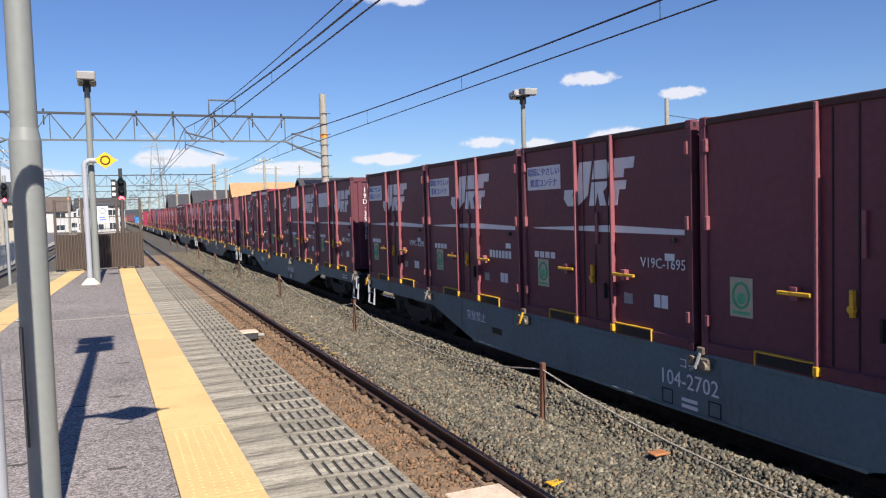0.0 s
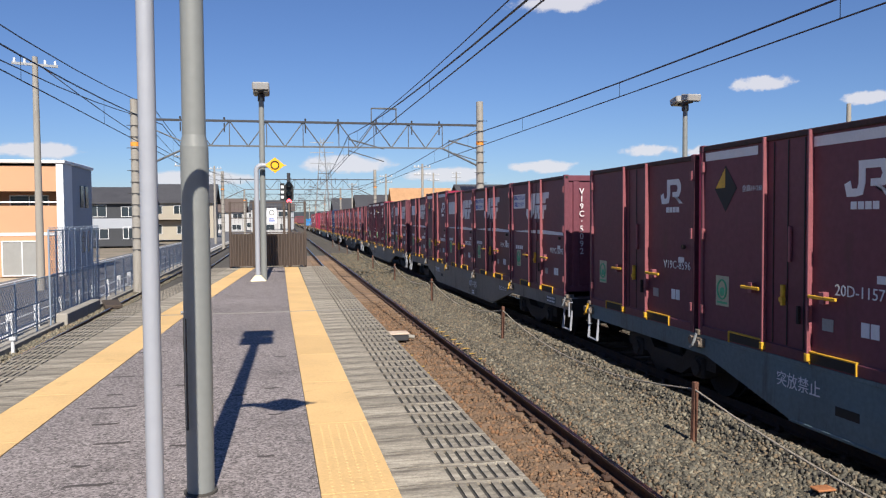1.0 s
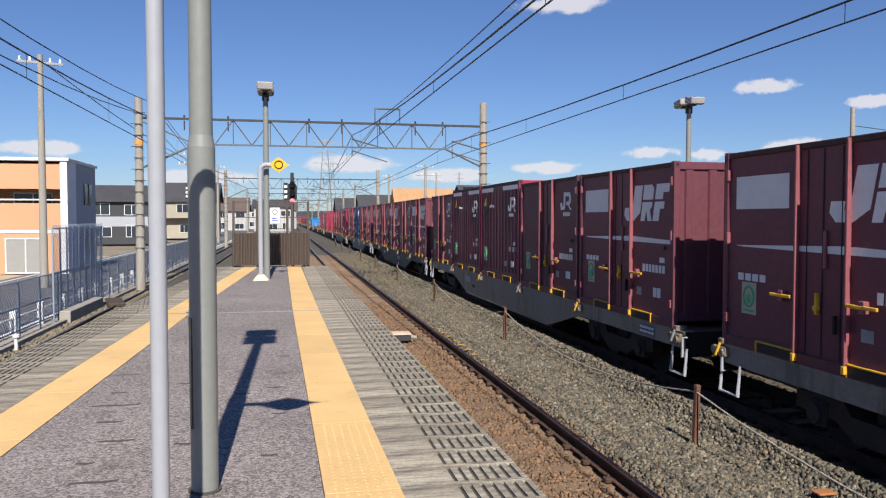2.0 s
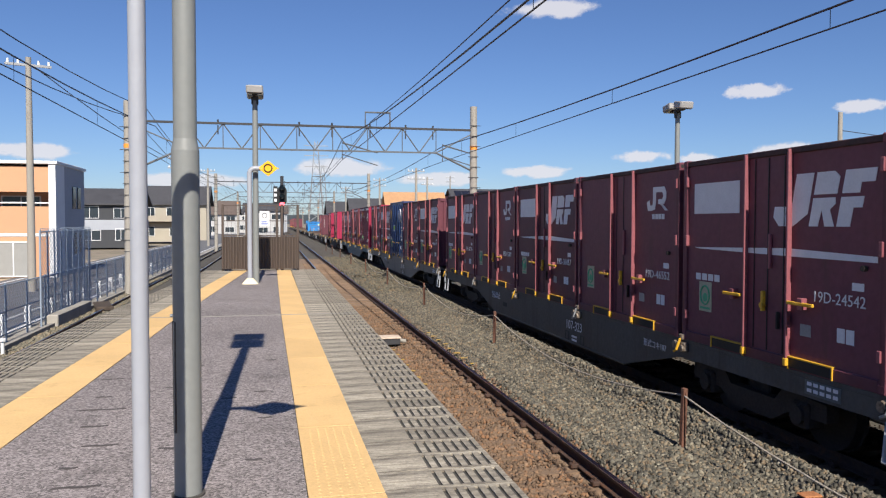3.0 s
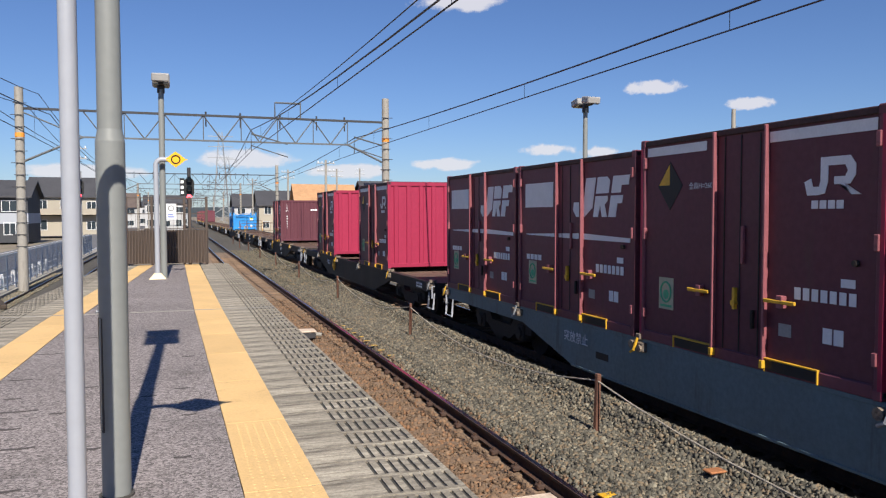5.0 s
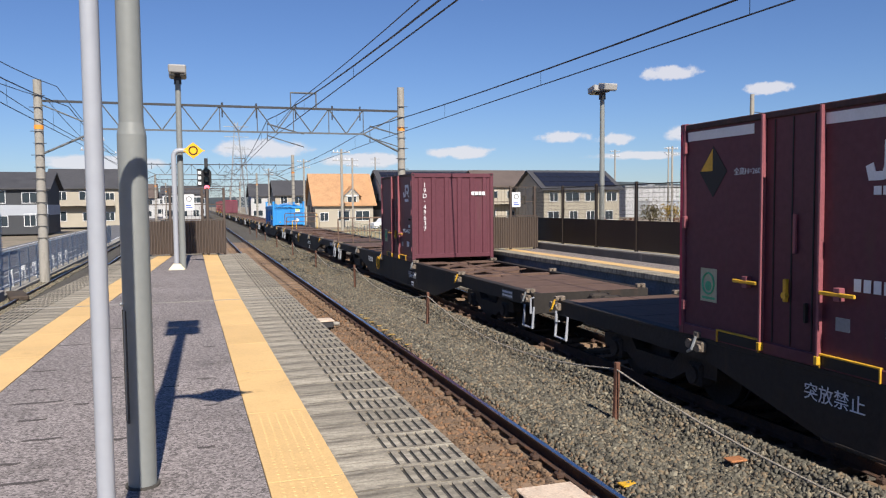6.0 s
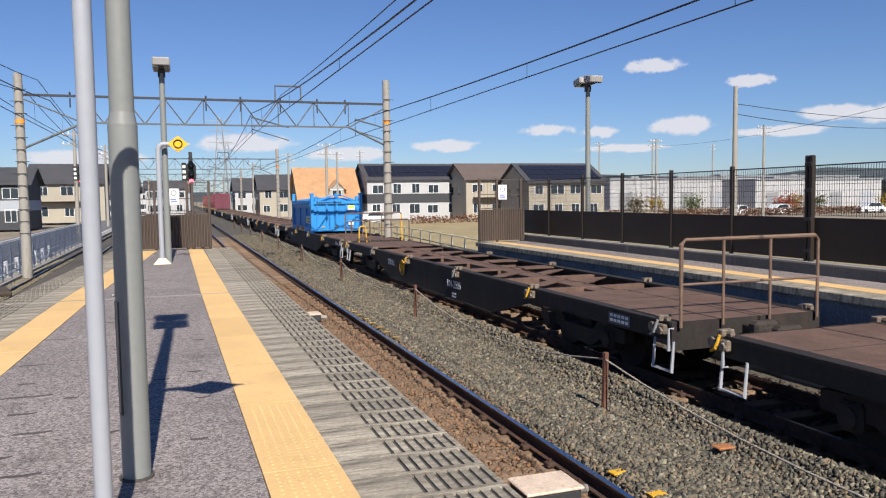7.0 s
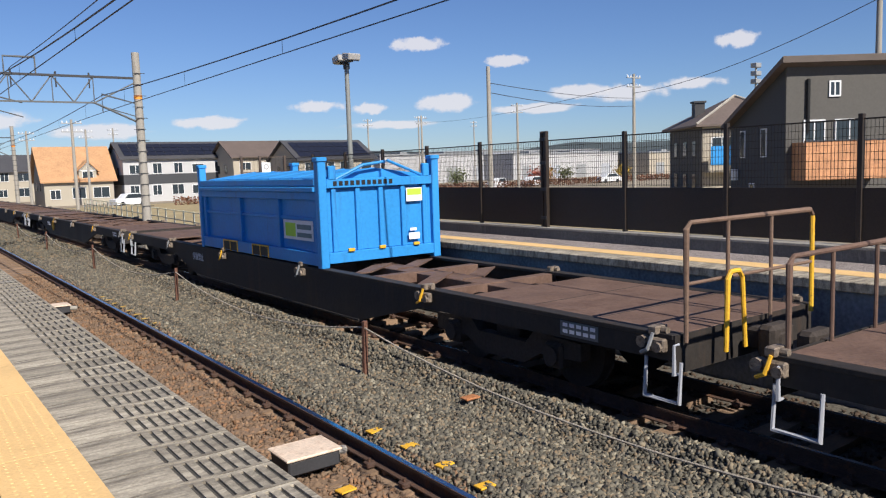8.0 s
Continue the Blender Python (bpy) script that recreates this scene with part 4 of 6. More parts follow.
def tarp_container():
    """Twenty foot open top box with posts, ribs and a peaked lid."""
    L, W, H = 6.058, 2.45, 2.1
    w = W / 2
    r = root("tipping_container", pose(0, 0, -50), "bright blue bulk container with a peaked lid on a wagon", "container")
    side = Geo().box(-w + 0.10, w - 0.10, 0.10, L - 0.10, 0.30, 1.72, 0.01)
    part("body", side, M_BLUE, r)
    end = Geo()
    for i in range(5):
        x = -w + 0.30 + (2 * w - 0.60) * i / 4
        end.box(x - 0.045, x + 0.045, 0.04, 0.10, 0.30, 1.60, 0.01)
    part("end_rib", end, M_BLUE, r)
    for x in (-w, w - 0.15):
        for y in (0.0, L - 0.16):
            post = part("corner_post", Geo().box(x, x + 0.15, y, y + 0.16, 0, 2.08, 0.012), M_BLUE, r)
            part("post_cap", Geo().box(x - 0.02, x + 0.17, y - 0.02, y + 0.18, 2.08, 2.17, 0.015), M_BLUE, post)
    rails = Geo()
    for x in (-w + 0.01, w - 0.12):
        rails.box(x, x + 0.11, 0.16, L - 0.16, 0.04, 0.30, 0.01)
        rails.box(x - 0.05 if x < 0 else x, x + 0.13 if x < 0 else x + 0.18, 0.16, L - 0.16, 1.50, 1.60, 0.012)
        rails.box(x, x + 0.10, 0.16, L - 0.16, 1.34, 1.50, 0.012)
        rails.box(x - 0.02, x + 0.12, 0.16, L - 0.16, 1.62, 1.76, 0.012)
    for y in (0.01, L - 0.12):
        rails.box(-w + 0.15, w - 0.15, y, y + 0.11, 0.08, 0.30, 0.01)
        rails.box(-w + 0.15, w - 0.15, y, y + 0.11, 1.56, 1.74, 0.012)
    part("frame_rail", rails, M_BLUE, r)
    ribs = Geo()
    for y in (0.22, 1.72, 3.62, 5.70):
        for x in (-w + 0.03, w - 0.12):
            ribs.box(x, x + 0.09, y, y + 0.13, 0.30, 1.52, 0.01)
    ribs.box(-w + 0.06, -w + 0.11, 0.2, L - 0.2, 0.92, 0.99, 0.008)
    part("side_rib", ribs, M_BLUE, r)
    part("lid_panel", Geo().prism([(-w + 0.16, 1.66), (-w + 0.2, 1.78), (0, 1.93), (w - 0.2, 1.78), (w - 0.16, 1.66)], 1, 0.18, L - 0.18), M_BLUE, r, "peaked blue lid")
    seams = Geo()
    for i in range(6):
        y = 0.3 + i * 1.07
        seams.prism([(-w + 0.19, 1.79), (0, 1.945), (w - 0.19, 1.79), (w - 0.19, 1.77), (0, 1.915), (-w + 0.19, 1.77)], 1, y, y + 0.06)
    part("lid_rib", seams, M_BLUE, r)
    arm = Geo().tube([(-w + 0.35, 0.05, 1.74), (-0.35, 0.04, 2.0), (0.1, 0.04, 2.06)], 0.03, 8).tube([(w - 0.35, 0.05, 1.76), (0.15, 0.04, 2.08)], 0.03, 8).box(-w + 0.2, -w + 0.34, 0.0, 0.1, 1.72, 2.0, 0.02).box(w - 0.34, w - 0.2, 0.0, 0.1, 1.72, 2.0, 0.02)
    part("lid_hinge_arm", arm, M_BLUE, r)
    pk = Geo().box(-w - 0.003, -w + 0.05, 2.25, 3.0, 0.06, 0.27).box(-w - 0.003, -w + 0.05, 3.85, 4.6, 0.06, 0.27)
    part("forklift_pocket", pk, M_BLACK, r)
    pf = Geo()
    for y in (2.25, 3.85):
        for a, b, c, d in ((y - 0.03, y + 0.78, 0.27, 0.30), (y - 0.03, y, 0.03, 0.27), (y + 0.75, y + 0.78, 0.03, 0.27), (y + 0.36, y + 0.39, 0.03, 0.27)):
            pf.box(-w - 0.006, -w + 0.04, a, b, c, d, 0.003)
    part("pocket_edge", pf, M_YEL, r, "yellow pocket edge")
    pl = part("side_plate", Geo().box(-w + 0.015, -w + 0.025, 0.32, 1.5, 0.52, 0.92), M_MARK, r, "white plate with a green block and bars")
    part("plate_block", Geo().box(-w + 0.012, -w + 0.0145, 1.0, 1.42, 0.58, 0.86), M_LIME, pl)
    part("plate_bar", Geo().box(-w + 0.012, -w + 0.0145, 0.38, 0.94, 0.74, 0.84).box(-w + 0.012, -w + 0.0145, 0.38, 0.94, 0.58, 0.67), M_WAGTEAL, pl)
    pe = part("end_plate", Geo().box(0.52, 0.86, 0.03, 0.038, 1.22, 1.50), M_MARK, r, "white and lime plate")
    part("plate_block", Geo().box(0.54, 0.84, 0.027, 0.0295, 1.35, 1.48), M_LIME, pe)
    part("end_label", Geo().box(0.55, 0.78, 0.03, 0.038, 0.42, 0.56).box(0.58, 0.72, 0.03, 0.038, 0.60, 0.66), M_MARK, r)
    part("end_hook", Geo().box(-0.72, -0.60, -0.03, 0.02, 0.30, 0.36, 0.005).box(-0.1, 0.02, -0.03, 0.02, 0.30, 0.36, 0.005).box(0.62, 0.74, -0.03, 0.02, 0.30, 0.36, 0.005), M_YEL, r)
    bars = Geo()
    for i in range(11):
        bars.box(-0.95 + i * 0.11, -0.88 + i * 0.11, 0.003, 0.009, 1.61, 1.70)
    part("serial_bar", bars, M_BLACK, r)
    for ob in r.children_recursive:
        ob.data.transform(Matrix.Diagonal((1, 1, 0.86, 1)))
    return r


def wagon(beam, label, yellow=False, brake_wheel=False, railing=False):
    """Flat container wagon: y = 0 at the front container corner, z = 0 on the rail head."""
    r = root("container_wagon", pose(0, 0, -80), label, "flat wagon", "container flat wagons")
    y0, y1, w = -0.33, 19.05, 1.20
    prof = [(y0, 0.97), (y1, 0.97), (y1, 0.72), (15.1, 0.70), (13.3, 0.27), (5.6, 0.27), (3.8, 0.70), (y0, 0.72)]
    for s in (-1, 1):
        a, b = sorted((s * w, s * (w - 0.06)))
        g = Geo().prism(prof, 0, a, b)
        c, d = sorted((s * (w + 0.012), s * (w - 0.16)))
        g.box(c, d, y0, y1, 0.925, 0.975, 0.006)
        lo, hi = sorted((s * (w + 0.012), s * (w - 0.14)))
        g.box(lo, hi, 5.6, 13.3, 0.25, 0.285, 0.005)
        part("side_beam", g, beam, r, "fish-bellied side beam")
    for y, d in ((y0, 0.12), (2.2, 0.3), (3.6, 0.18), (5.4, 0.18), (7.35, 0.30), (9.3, 0.3), (11.3, 0.30), (13.2, 0.18), (15.0, 0.18), (16.4, 0.3), (y1 - 0.12, 0.12)):
        part("cross_beam", Geo().box(-w + 0.06, w - 0.06, y, y + d, 0.78, 0.945, 0.006), M_DECK, r)
    part("centre_sill", Geo().box(-0.22, 0.22, y0 + 0.1, y1 - 0.1, 0.55, 0.93, 0.01), M_DECK, r)
    for a, b in ((y0 + 0.02, 2.9), (16.0, y1 - 0.02)):
        dk = part("end_deck", Geo().box(-w + 0.15, w - 0.15, a, b, 0.945, 0.968, 0.004), M_DECK, r, "rusty plated end deck")
        for q in (0.33, 0.66):
            part("deck_seam", Geo().box(-w + 0.15, w - 0.15, a + (b - a) * q - 0.008, a + (b - a) * q + 0.008, 0.968, 0.9695), M_BOGIE, dk)
    for y in (7.2, 9.2, 11.1):
        part("deck_plate", Geo().box(-w + 0.15, -0.3, y, y + 0.5, 0.93, 0.962, 0.004), M_DECK, r)
        part("deck_plate", Geo().box(0.3, w - 0.15, y, y + 0.5, 0.93, 0.962, 0.004), M_DECK, r)
    for y in (4.2, 6.0, 12.4, 14.2):
        part("deck_plate", Geo().prism([(-w + 0.15, y), (-w + 0.5, y), (0.2, y + 0.75), (-0.2, y + 0.75)], 2, 0.93, 0.955), M_DECK, r)
        part("deck_plate", Geo().prism([(w - 0.15, y + 0.75), (w - 0.5, y + 0.75), (-0.2, y), (0.2, y)], 2, 0.925, 0.95), M_DECK, r)
    # container clamps
    for i in range(6):
        y = -0.05 + i * SLOT
        for s in (-1, 1):
            x = s * (w - 0.03)
            cl = Geo().box(x - 0.09, x + 0.09, y - 0.13, y - 0.03, 0.96, 1.04, 0.01).cyl((x, y - 0.2, 1.0), (x, y - 0.08, 1.0), 0.035, n=8)
            part("clamp", cl, M_CLAMP, r, "greasy container clamp")
            if s < 0:
                part("clamp_lever", Geo().tube([(x - 0.10, y - 0.10, 0.98), (x - 0.13, y - 0.06, 0.82), (x - 0.13, y + 0.02, 0.78)], 0.018, 6), M_YEL if i % 2 else M_GALV, r)
                part("clamp_bracket", Geo().box(x - 0.10, x - 0.02, y - 0.22, y - 0.02, 0.80, 0.93, 0.015).cyl((x - 0.13, y - 0.16, 0.85), (x - 0.02, y - 0.16, 0.85), 0.05, n=8).cyl((x - 0.12, y + 0.03, 0.88), (x - 0.02, y + 0.03, 0.88), 0.06, n=8), M_CLAMP, r)
    # bogies
    for yc in (2.4, 16.5):
        bg = part("bogie", Geo().prism([(yc - 1.35, 0.62), (yc - 0.6, 0.66), (yc - 0.45, 0.50), (yc + 0.45, 0.50), (yc + 0.6, 0.66), (yc + 1.35, 0.62), (yc + 1.35, 0.42), (yc + 0.7, 0.40), (yc + 0.4, 0.24), (yc - 0.4, 0.24), (yc - 0.7, 0.40), (yc - 1.35, 0.42)], 0, -1.0, -0.84)
                  .prism([(yc - 1.35, 0.62), (yc + 1.35, 0.62), (yc + 1.35, 0.42), (yc + 0.4, 0.24), (yc - 0.4, 0.24), (yc - 1.35, 0.42)], 0, 0.84, 1.0).box(-0.9, 0.9, yc - 0.22, yc + 0.22, 0.40, 0.66, 0.02), M_BOGIE, r, "dusty bogie frame")
        for dy in (-0.95, 0.95):
            for s in (-1, 1):
                x = s * (GAUGE / 2 + 0.05)
                wh = part("wheel", Geo().cyl((x - 0.06, yc + dy, 0.43), (x + 0.06, yc + dy, 0.43), 0.43, n=28).cyl((x - s * 0.06, yc + dy, 0.43), (x - s * 0.085, yc + dy, 0.43), 0.455, n=28), M_BOGIE, bg, smooth=False)
            for s in (-1, 1):
                part("axle_box", Geo().box(s * 0.92 - 0.13, s * 0.92 + 0.13, yc + dy - 0.14, yc + dy + 0.14, 0.28, 0.58, 0.03).cyl((s * 1.02, yc + dy, 0.43), (s * 1.09, yc + dy, 0.43), 0.11, n=14), M_BOGIE, bg)
        sp = Geo()
        for s in (-1, 1):
            for d in (-0.16, 0.0, 0.16):
                for q in range(5):
                    sp.cyl((s * 0.92, yc + d, 0.27 + q * 0.05), (s * 0.92, yc + d, 0.295 + q * 0.05), 0.07, n=10)
        part("spring", sp, M_BOGIE, bg)
        part("brake_block", Geo().box(-0.75, -0.45, yc - 0.46, yc - 0.40, 0.25, 0.55, 0.01).box(-0.75, -0.45, yc + 0.40, yc + 0.46, 0.25, 0.55, 0.01), M_BOGIE, bg)
    part("air_tank", Geo().cyl((-0.55, 6.6, 0.5), (-0.55, 7.9, 0.5), 0.17, n=16).cyl((0.5, 9.0, 0.5), (0.5, 9.9, 0.5), 0.15, n=16), M_BOGIE, r)
    # couplers, steps, hoses
    for y, s in ((y0, -1), (y1, 1)):
        part("coupler", Geo().box(-0.1, 0.1, min(y, y + s * 0.42), max(y, y + s * 0.42), 0.68, 0.9, 0.03).box(-0.2, 0.2, min(y + s * 0.22, y + s * 0.40), max(y + s * 0.22, y + s * 0.40), 0.62, 0.96, 0.04), M_BOGIE, r)
        part("brake_hose", Geo().tube([(0.35, y, 0.72), (0.36, y + s * 0.2, 0.55), (0.34, y + s * 0.4, 0.5)], 0.028, 8), M_BLACK, r)
        yy = y + 0.12 * s if s < 0 else y - 0.02
        part("foot_step", Geo().tube([(-w - 0.04, yy, 0.74), (-w - 0.07, yy, 0.36), (-w - 0.07, yy - s * 0.40, 0.36), (-w - 0.04, yy - s * 0.40, 0.74)], 0.018, 6), M_WHITEPOLE, r, "pale shunter's step")
        part("hand_rail", Geo().tube([(-w - 0.01, yy - s * 0.05, 0.90), (-w - 0.08, yy - s * 0.05, 0.90), (-w - 0.08, yy - s * 0.05, 0.62), (-w - 0.01, yy - s * 0.05, 0.62)], 0.014, 6), M_WHITEPOLE, r)
        part("end_plate", Geo().box(-w, w, min(y, y + s * 0.02), max(y, y + s * 0.02), 0.60, 0.97), M_WAGDARK, r)
    if railing:
        rail = mat("brown_pipe", (0.17, 0.11, 0.08), 0.7, 0.2, var=0.3, big=6, bump=0.1)
        gr = Geo().tube([(-1.1, -0.40, 0.90), (-1.1, -0.40, 1.96), (-1.04, -0.40, 2.02), (1.04, -0.40, 2.02), (1.1, -0.40, 1.96)] + ([] if yellow else [(1.1, -0.40, 0.90)]), 0.022, 8).tube([(-1.1, -0.40, 1.45), (1.1, -0.40, 1.45)], 0.018, 8)
        for x in (-0.45, 0.3):
            gr.tube([(x, -0.40, 0.90), (x, -0.40, 2.02)], 0.02, 8)
        er = part("end_railing", gr, rail, r, "brown pipe railing")
        if yellow:
            part("railing_end_post", Geo().tube([(1.1, -0.40, 0.90), (1.1, -0.40, 1.95)], 0.026, 8), M_YEL, er, "yellow railing post")
            part("ladder_loop", Geo().tube([(-0.62, -0.50, 0.75), (-0.60, -0.50, 1.45), (-0.55, -0.50, 1.52), (-0.42, -0.50, 1.52), (-0.36, -0.50, 1.45), (-0.30, -0.50, 0.75)], 0.024, 8), M_YEL, er, "yellow handhold loop")
    if brake_wheel:
        ring = [(-w - 0.05, 11.85 + 0.20 * math.cos(a * math.pi / 12), 0.66 + 0.20 * math.sin(a * math.pi / 12)) for a in range(24)]
        hw = part("hand_brake_wheel", Geo().tube(ring, 0.016, 6, True), M_YEL, r, "yellow hand brake wheel")
        sp = Geo()
        for a in range(3):
            c, s2 = 0.2 * math.cos(a * math.pi / 3 + 0.3), 0.2 * math.sin(a * math.pi / 3 + 0.3)
            sp.tube([(-w - 0.05, 11.85 - c, 0.66 - s2), (-w - 0.05, 11.85 + c, 0.66 + s2)], 0.012, 6)
        sp.cyl((-w - 0.07, 11.85, 0.66), (-w + 0.0, 11.85, 0.66), 0.035, n=10)
        part("brake_wheel_spoke", sp, M_YEL, hw)
    part("data_plate", Geo().box(-w - 0.006, -w - 0.001, 0.60, 1.15, 0.75, 0.91), mat("plate_grey", (0.11, 0.12, 0.12), 0.6), r, "grey data plate")
    bars = Geo()
    for i in range(5):
        bars.box(-w - 0.009, -w - 0.006, 0.64 + i * 0.10, 0.71 + i * 0.10, 0.85, 0.89).box(-w - 0.009, -w - 0.006, 0.64 + i * 0.10, 0.71 + i * 0.10, 0.78, 0.82)
    part("plate_bar", bars, M_MARK, r)
    part("lift_slot", Geo().box(-w - 0.003, -w - 0.0005, 12.2, 12.55, 0.50, 0.60), M_BLACK, r)
    return r


# kinds of load per wagon, from its front end; None is an empty slot
LOADS = {
    -2: ("jr", "jr", "jrf", "jr", "jrf"), -1: ("jr", "jr", "jrf_mid", "jrf_mid", "jrf_mid"), 0: ("jrf", "jrf", "jr", "diamond", "jr"),
    1: ("jrf_mid", "jrf_mid", "jrf", "diamond", "jrf"), 2: ("jrf", "jr", "ribbed", "ribbed", "jr"), 3: ("jrf", "jr", "jrf", "jr", "jrf"),
    4: ("jrf", "jr", "navy", "jrf", "diamond"), 5: ("ribbed", "diamond", "diamond", "jrf", "jrf"), 6: (None, "diamond", None, "diamond", None),
    7: (None, None, "jr", None, None), 8: (), 9: (), 10: (), 11: (), 12: (), 13: (),
    14: ("jr", "magenta", "jr", "jr", "jrf"), 15: ("jr", "jr", "magenta", "jr", "jr"), 16: ("jr",) * 5,
}
SHIFTED = {(6, 3): 0.38}       # boxes that stand off their usual place on the deck
WAGON_PAINT = {-1: "teal", 1: "grey", 3: "grimy", 0: "teal", 2: "grey", 4: "grey", 5: "teal", 8: "railed", 9: "marked"}
WAGON_NO = {4: "107-1309", -1: "104-2702", 0: "104-2885", 1: "107-1475", 3: "107-323", 7: "106-511", 8: "104-2505"}
SERIALS = {(4, 1): "19D-51741", (-1, 2): "V19C-1695", (-1, 4): "V19C-2398", (0, 0): "19D-35915", (0, 1): "19D-40236", (0, 2): "V19C-8677", (0, 3): "20D-11572", (2, 4): "19D-4554", (3, 0): "19D-24542", (0, 4): "V19C-8596", (1, 0): "V19C-5092", (1, 1): "V19C-8083", (1, 2): "19D-32052", (3, 1): "19D-46552", (3, 2): "19D-36057", (3, 3): "19D-5209", (3, 4): "19D-38205",
           (4, 0): "19D-80749", (4, 4): "20D-1067", (5, 1): "20D-10962", (7, 2): "19D-49637"}
END_SERIALS = {(0, 0): "19D-35915", (3, 0): "19D-24542", (1, 0): "V19C-5092", (4, 0): "19D-80749", (5, 0): "20G-11969", (7, 2): "19D-49637"}


def train():
    kinds = {
        "jr": container("jr", M_MAROON, M_MAROON, "maroon steel freight container with white emblem, on a flat wagon"),
        "jrf": container("jrf", M_MAROON, M_MAROON, "maroon freight container with slanted white emblem and band"),
        "jrf_mid": container("jrf_mid", M_MAROON, M_MAROON, "maroon freight container with blue-lettered panel and slanted white emblem"),
        # diamond and ribbed boxes: magenta ends imitate sunlight, maroon sides the shade
        "diamond": container("diamond", M_MAROON, M_MAGENTA, "maroon tall freight container with black and yellow diamond"),
        "ribbed": container("ribbed", M_MAROON, M_MAGENTA, "maroon ribbed freight container with white band"),
        "magenta": container("diamond", M_MAGENTA, M_MAGENTA, "fresh magenta freight container with white emblem"),
        "navy": container("navy", M_NAVY, M_NAVY, "navy blue ribbed freight container with white markings"),
    }
    paints = {
        "grey": wagon(M_WAGREY, "grey painted container flat wagon with dark bogies"),
        "grimy": wagon(M_WAGGRIME, "grimy dark grey container flat wagon with dark bogies"),
        "teal": wagon(M_WAGTEAL, "blue grey painted container flat wagon with dark bogies"),
        "dark": wagon(M_WAGDARK, "sooty dark brown container flat wagon with rusty deck", brake_wheel=True),
        "railed": wagon(M_WAGDARK, "sooty dark brown flat wagon with a pipe railing on its end", brake_wheel=True, railing=True),
        "marked": wagon(M_WAGDARK, "sooty dark brown flat wagon with yellow handholds", True, railing=True),
    }
    for k, load in LOADS.items():
        y = FIRST + PITCH * k
        wg = copy_thing(paints[WAGON_PAINT.get(k, "dark")], pose(FREIGHT, y, 0))
        moving.append((wg, y, 0.0))
        no = WAGON_NO.get(k)
        if no:
            words(no, 0.25, M_MARK, wg, Matrix.Translation((-1.205, 7.8, 0.60)) @ side_face, "wagon_number")
            words("コキ", 0.14, M_MARK, wg, Matrix.Translation((-1.205, 7.8, 0.80)) @ side_face, "wagon_class")
            bars = Geo().box(-1.208, -1.203, 7.65, 7.9, 0.38, 0.42).box(-1.208, -1.203, 7.65, 7.9, 0.31, 0.35)
            part("number_bar", bars, M_MARK, wg)
            fr = Geo()
            for a in (7.3, 8.05):
                for b in ((a, a + 0.012, 0.3, 0.47), (a + 0.17, a + 0.182, 0.3, 0.47), (a, a + 0.182, 0.3, 0.312), (a, a + 0.182, 0.458, 0.47)):
                    fr.box(-1.208, -1.203, *b)
            part("number_frame", fr, M_BLACK, wg)
        if no and no.startswith("107"):
            words("形式コキ107", 0.13, M_MARK, wg, Matrix.Translation((-1.207, 4.55, 0.74)) @ side_face, "class_marking")
        words("突放禁止", 0.19, M_MARK, wg, Matrix.Translation((-1.207, 13.15, 0.70)) @ side_face, "warning_marking")
        if k == 8:
            g = Geo().tube([(-1.1, 19.0, 0.97), (-1.1, 19.0, 1.72), (-1.04, 19.0, 1.78), (1.04, 19.0, 1.78), (1.1, 19.0, 1.72), (1.1, 19.0, 0.97)], 0.022, 8).tube([(-0.4, 19.0, 0.97), (-0.4, 19.0, 1.78)], 0.02, 8).tube([(0.4, 19.0, 0.97), (0.4, 19.0, 1.78)], 0.02, 8)
            part("rear_railing", g, M_DECK, wg, "brown pipe railing")
        for i, kind in enumerate(load):
            if not kind:
                continue
            yc = y + SLOT * i + SHIFTED.get((k, i), 0.0)
            c = copy_thing(kinds[kind], pose(FREIGHT, yc, 0.975))
            moving.append((c, yc, 0.975))
            sx = -CW / 2 + 0.022
            s = SERIALS.get((k, i))
            if s:
                words(s, 0.17, M_MARK, c, on_side(0.67 if s[0] != "V" else 0.52, 0.85 if s[0] != "V" else 0.92, sx - 0.002), "serial_number")
            elif kind != "navy":
                b = Geo()
                for j in range(7):
                    b.box(sx - 0.003, sx, 0.30 + 0.11 * j, 0.38 + 0.11 * j, 0.80, 0.92)
                part("serial_bar", b, M_MARK, c)
            e = END_SERIALS.get((k, i))
            if e:
                words("\n".join(e.replace("-", "·")), 0.175, M_MARK, c, Matrix.Translation((-0.85, -0.006, 1.55)) @ end_face, "end_serial_number", spacing=0.88)
                bars = Geo()
                for j in range(4):
                    bars.box(0.55 + 0.11 * j, 0.64 + 0.11 * j, -0.006, -0.002, 1.88, 1.98)
                part("operator_bar", bars, M_MARK, c)
            if kind == "navy":
                lx = -CW / 2 - 0.006
                pl = part("white_panel", Geo().box(lx, lx + 0.004, 2.05, 2.85, 1.2, 1.5), M_MARK, c, "white panel with lime block")
                part("panel_block", Geo().box(lx - 0.003, lx, 2.2, 2.75, 1.28, 1.46), M_LIME, pl)
                ring = [(lx, 0.75 + 0.32 * math.cos(a * math.pi / 12), 1.95 + 0.32 * math.sin(a * math.pi / 12)) for a in range(24)]
                gl = Geo().tube(ring, 0.018, 6, True)
                for f in (0.35, 0.75):
                    gl.tube([(lx, 0.75 + f * 0.32 * math.cos(a * math.pi / 12), 1.95 + 0.32 * math.sin(a * math.pi / 12)) for a in range(24)], 0.012, 6, True)
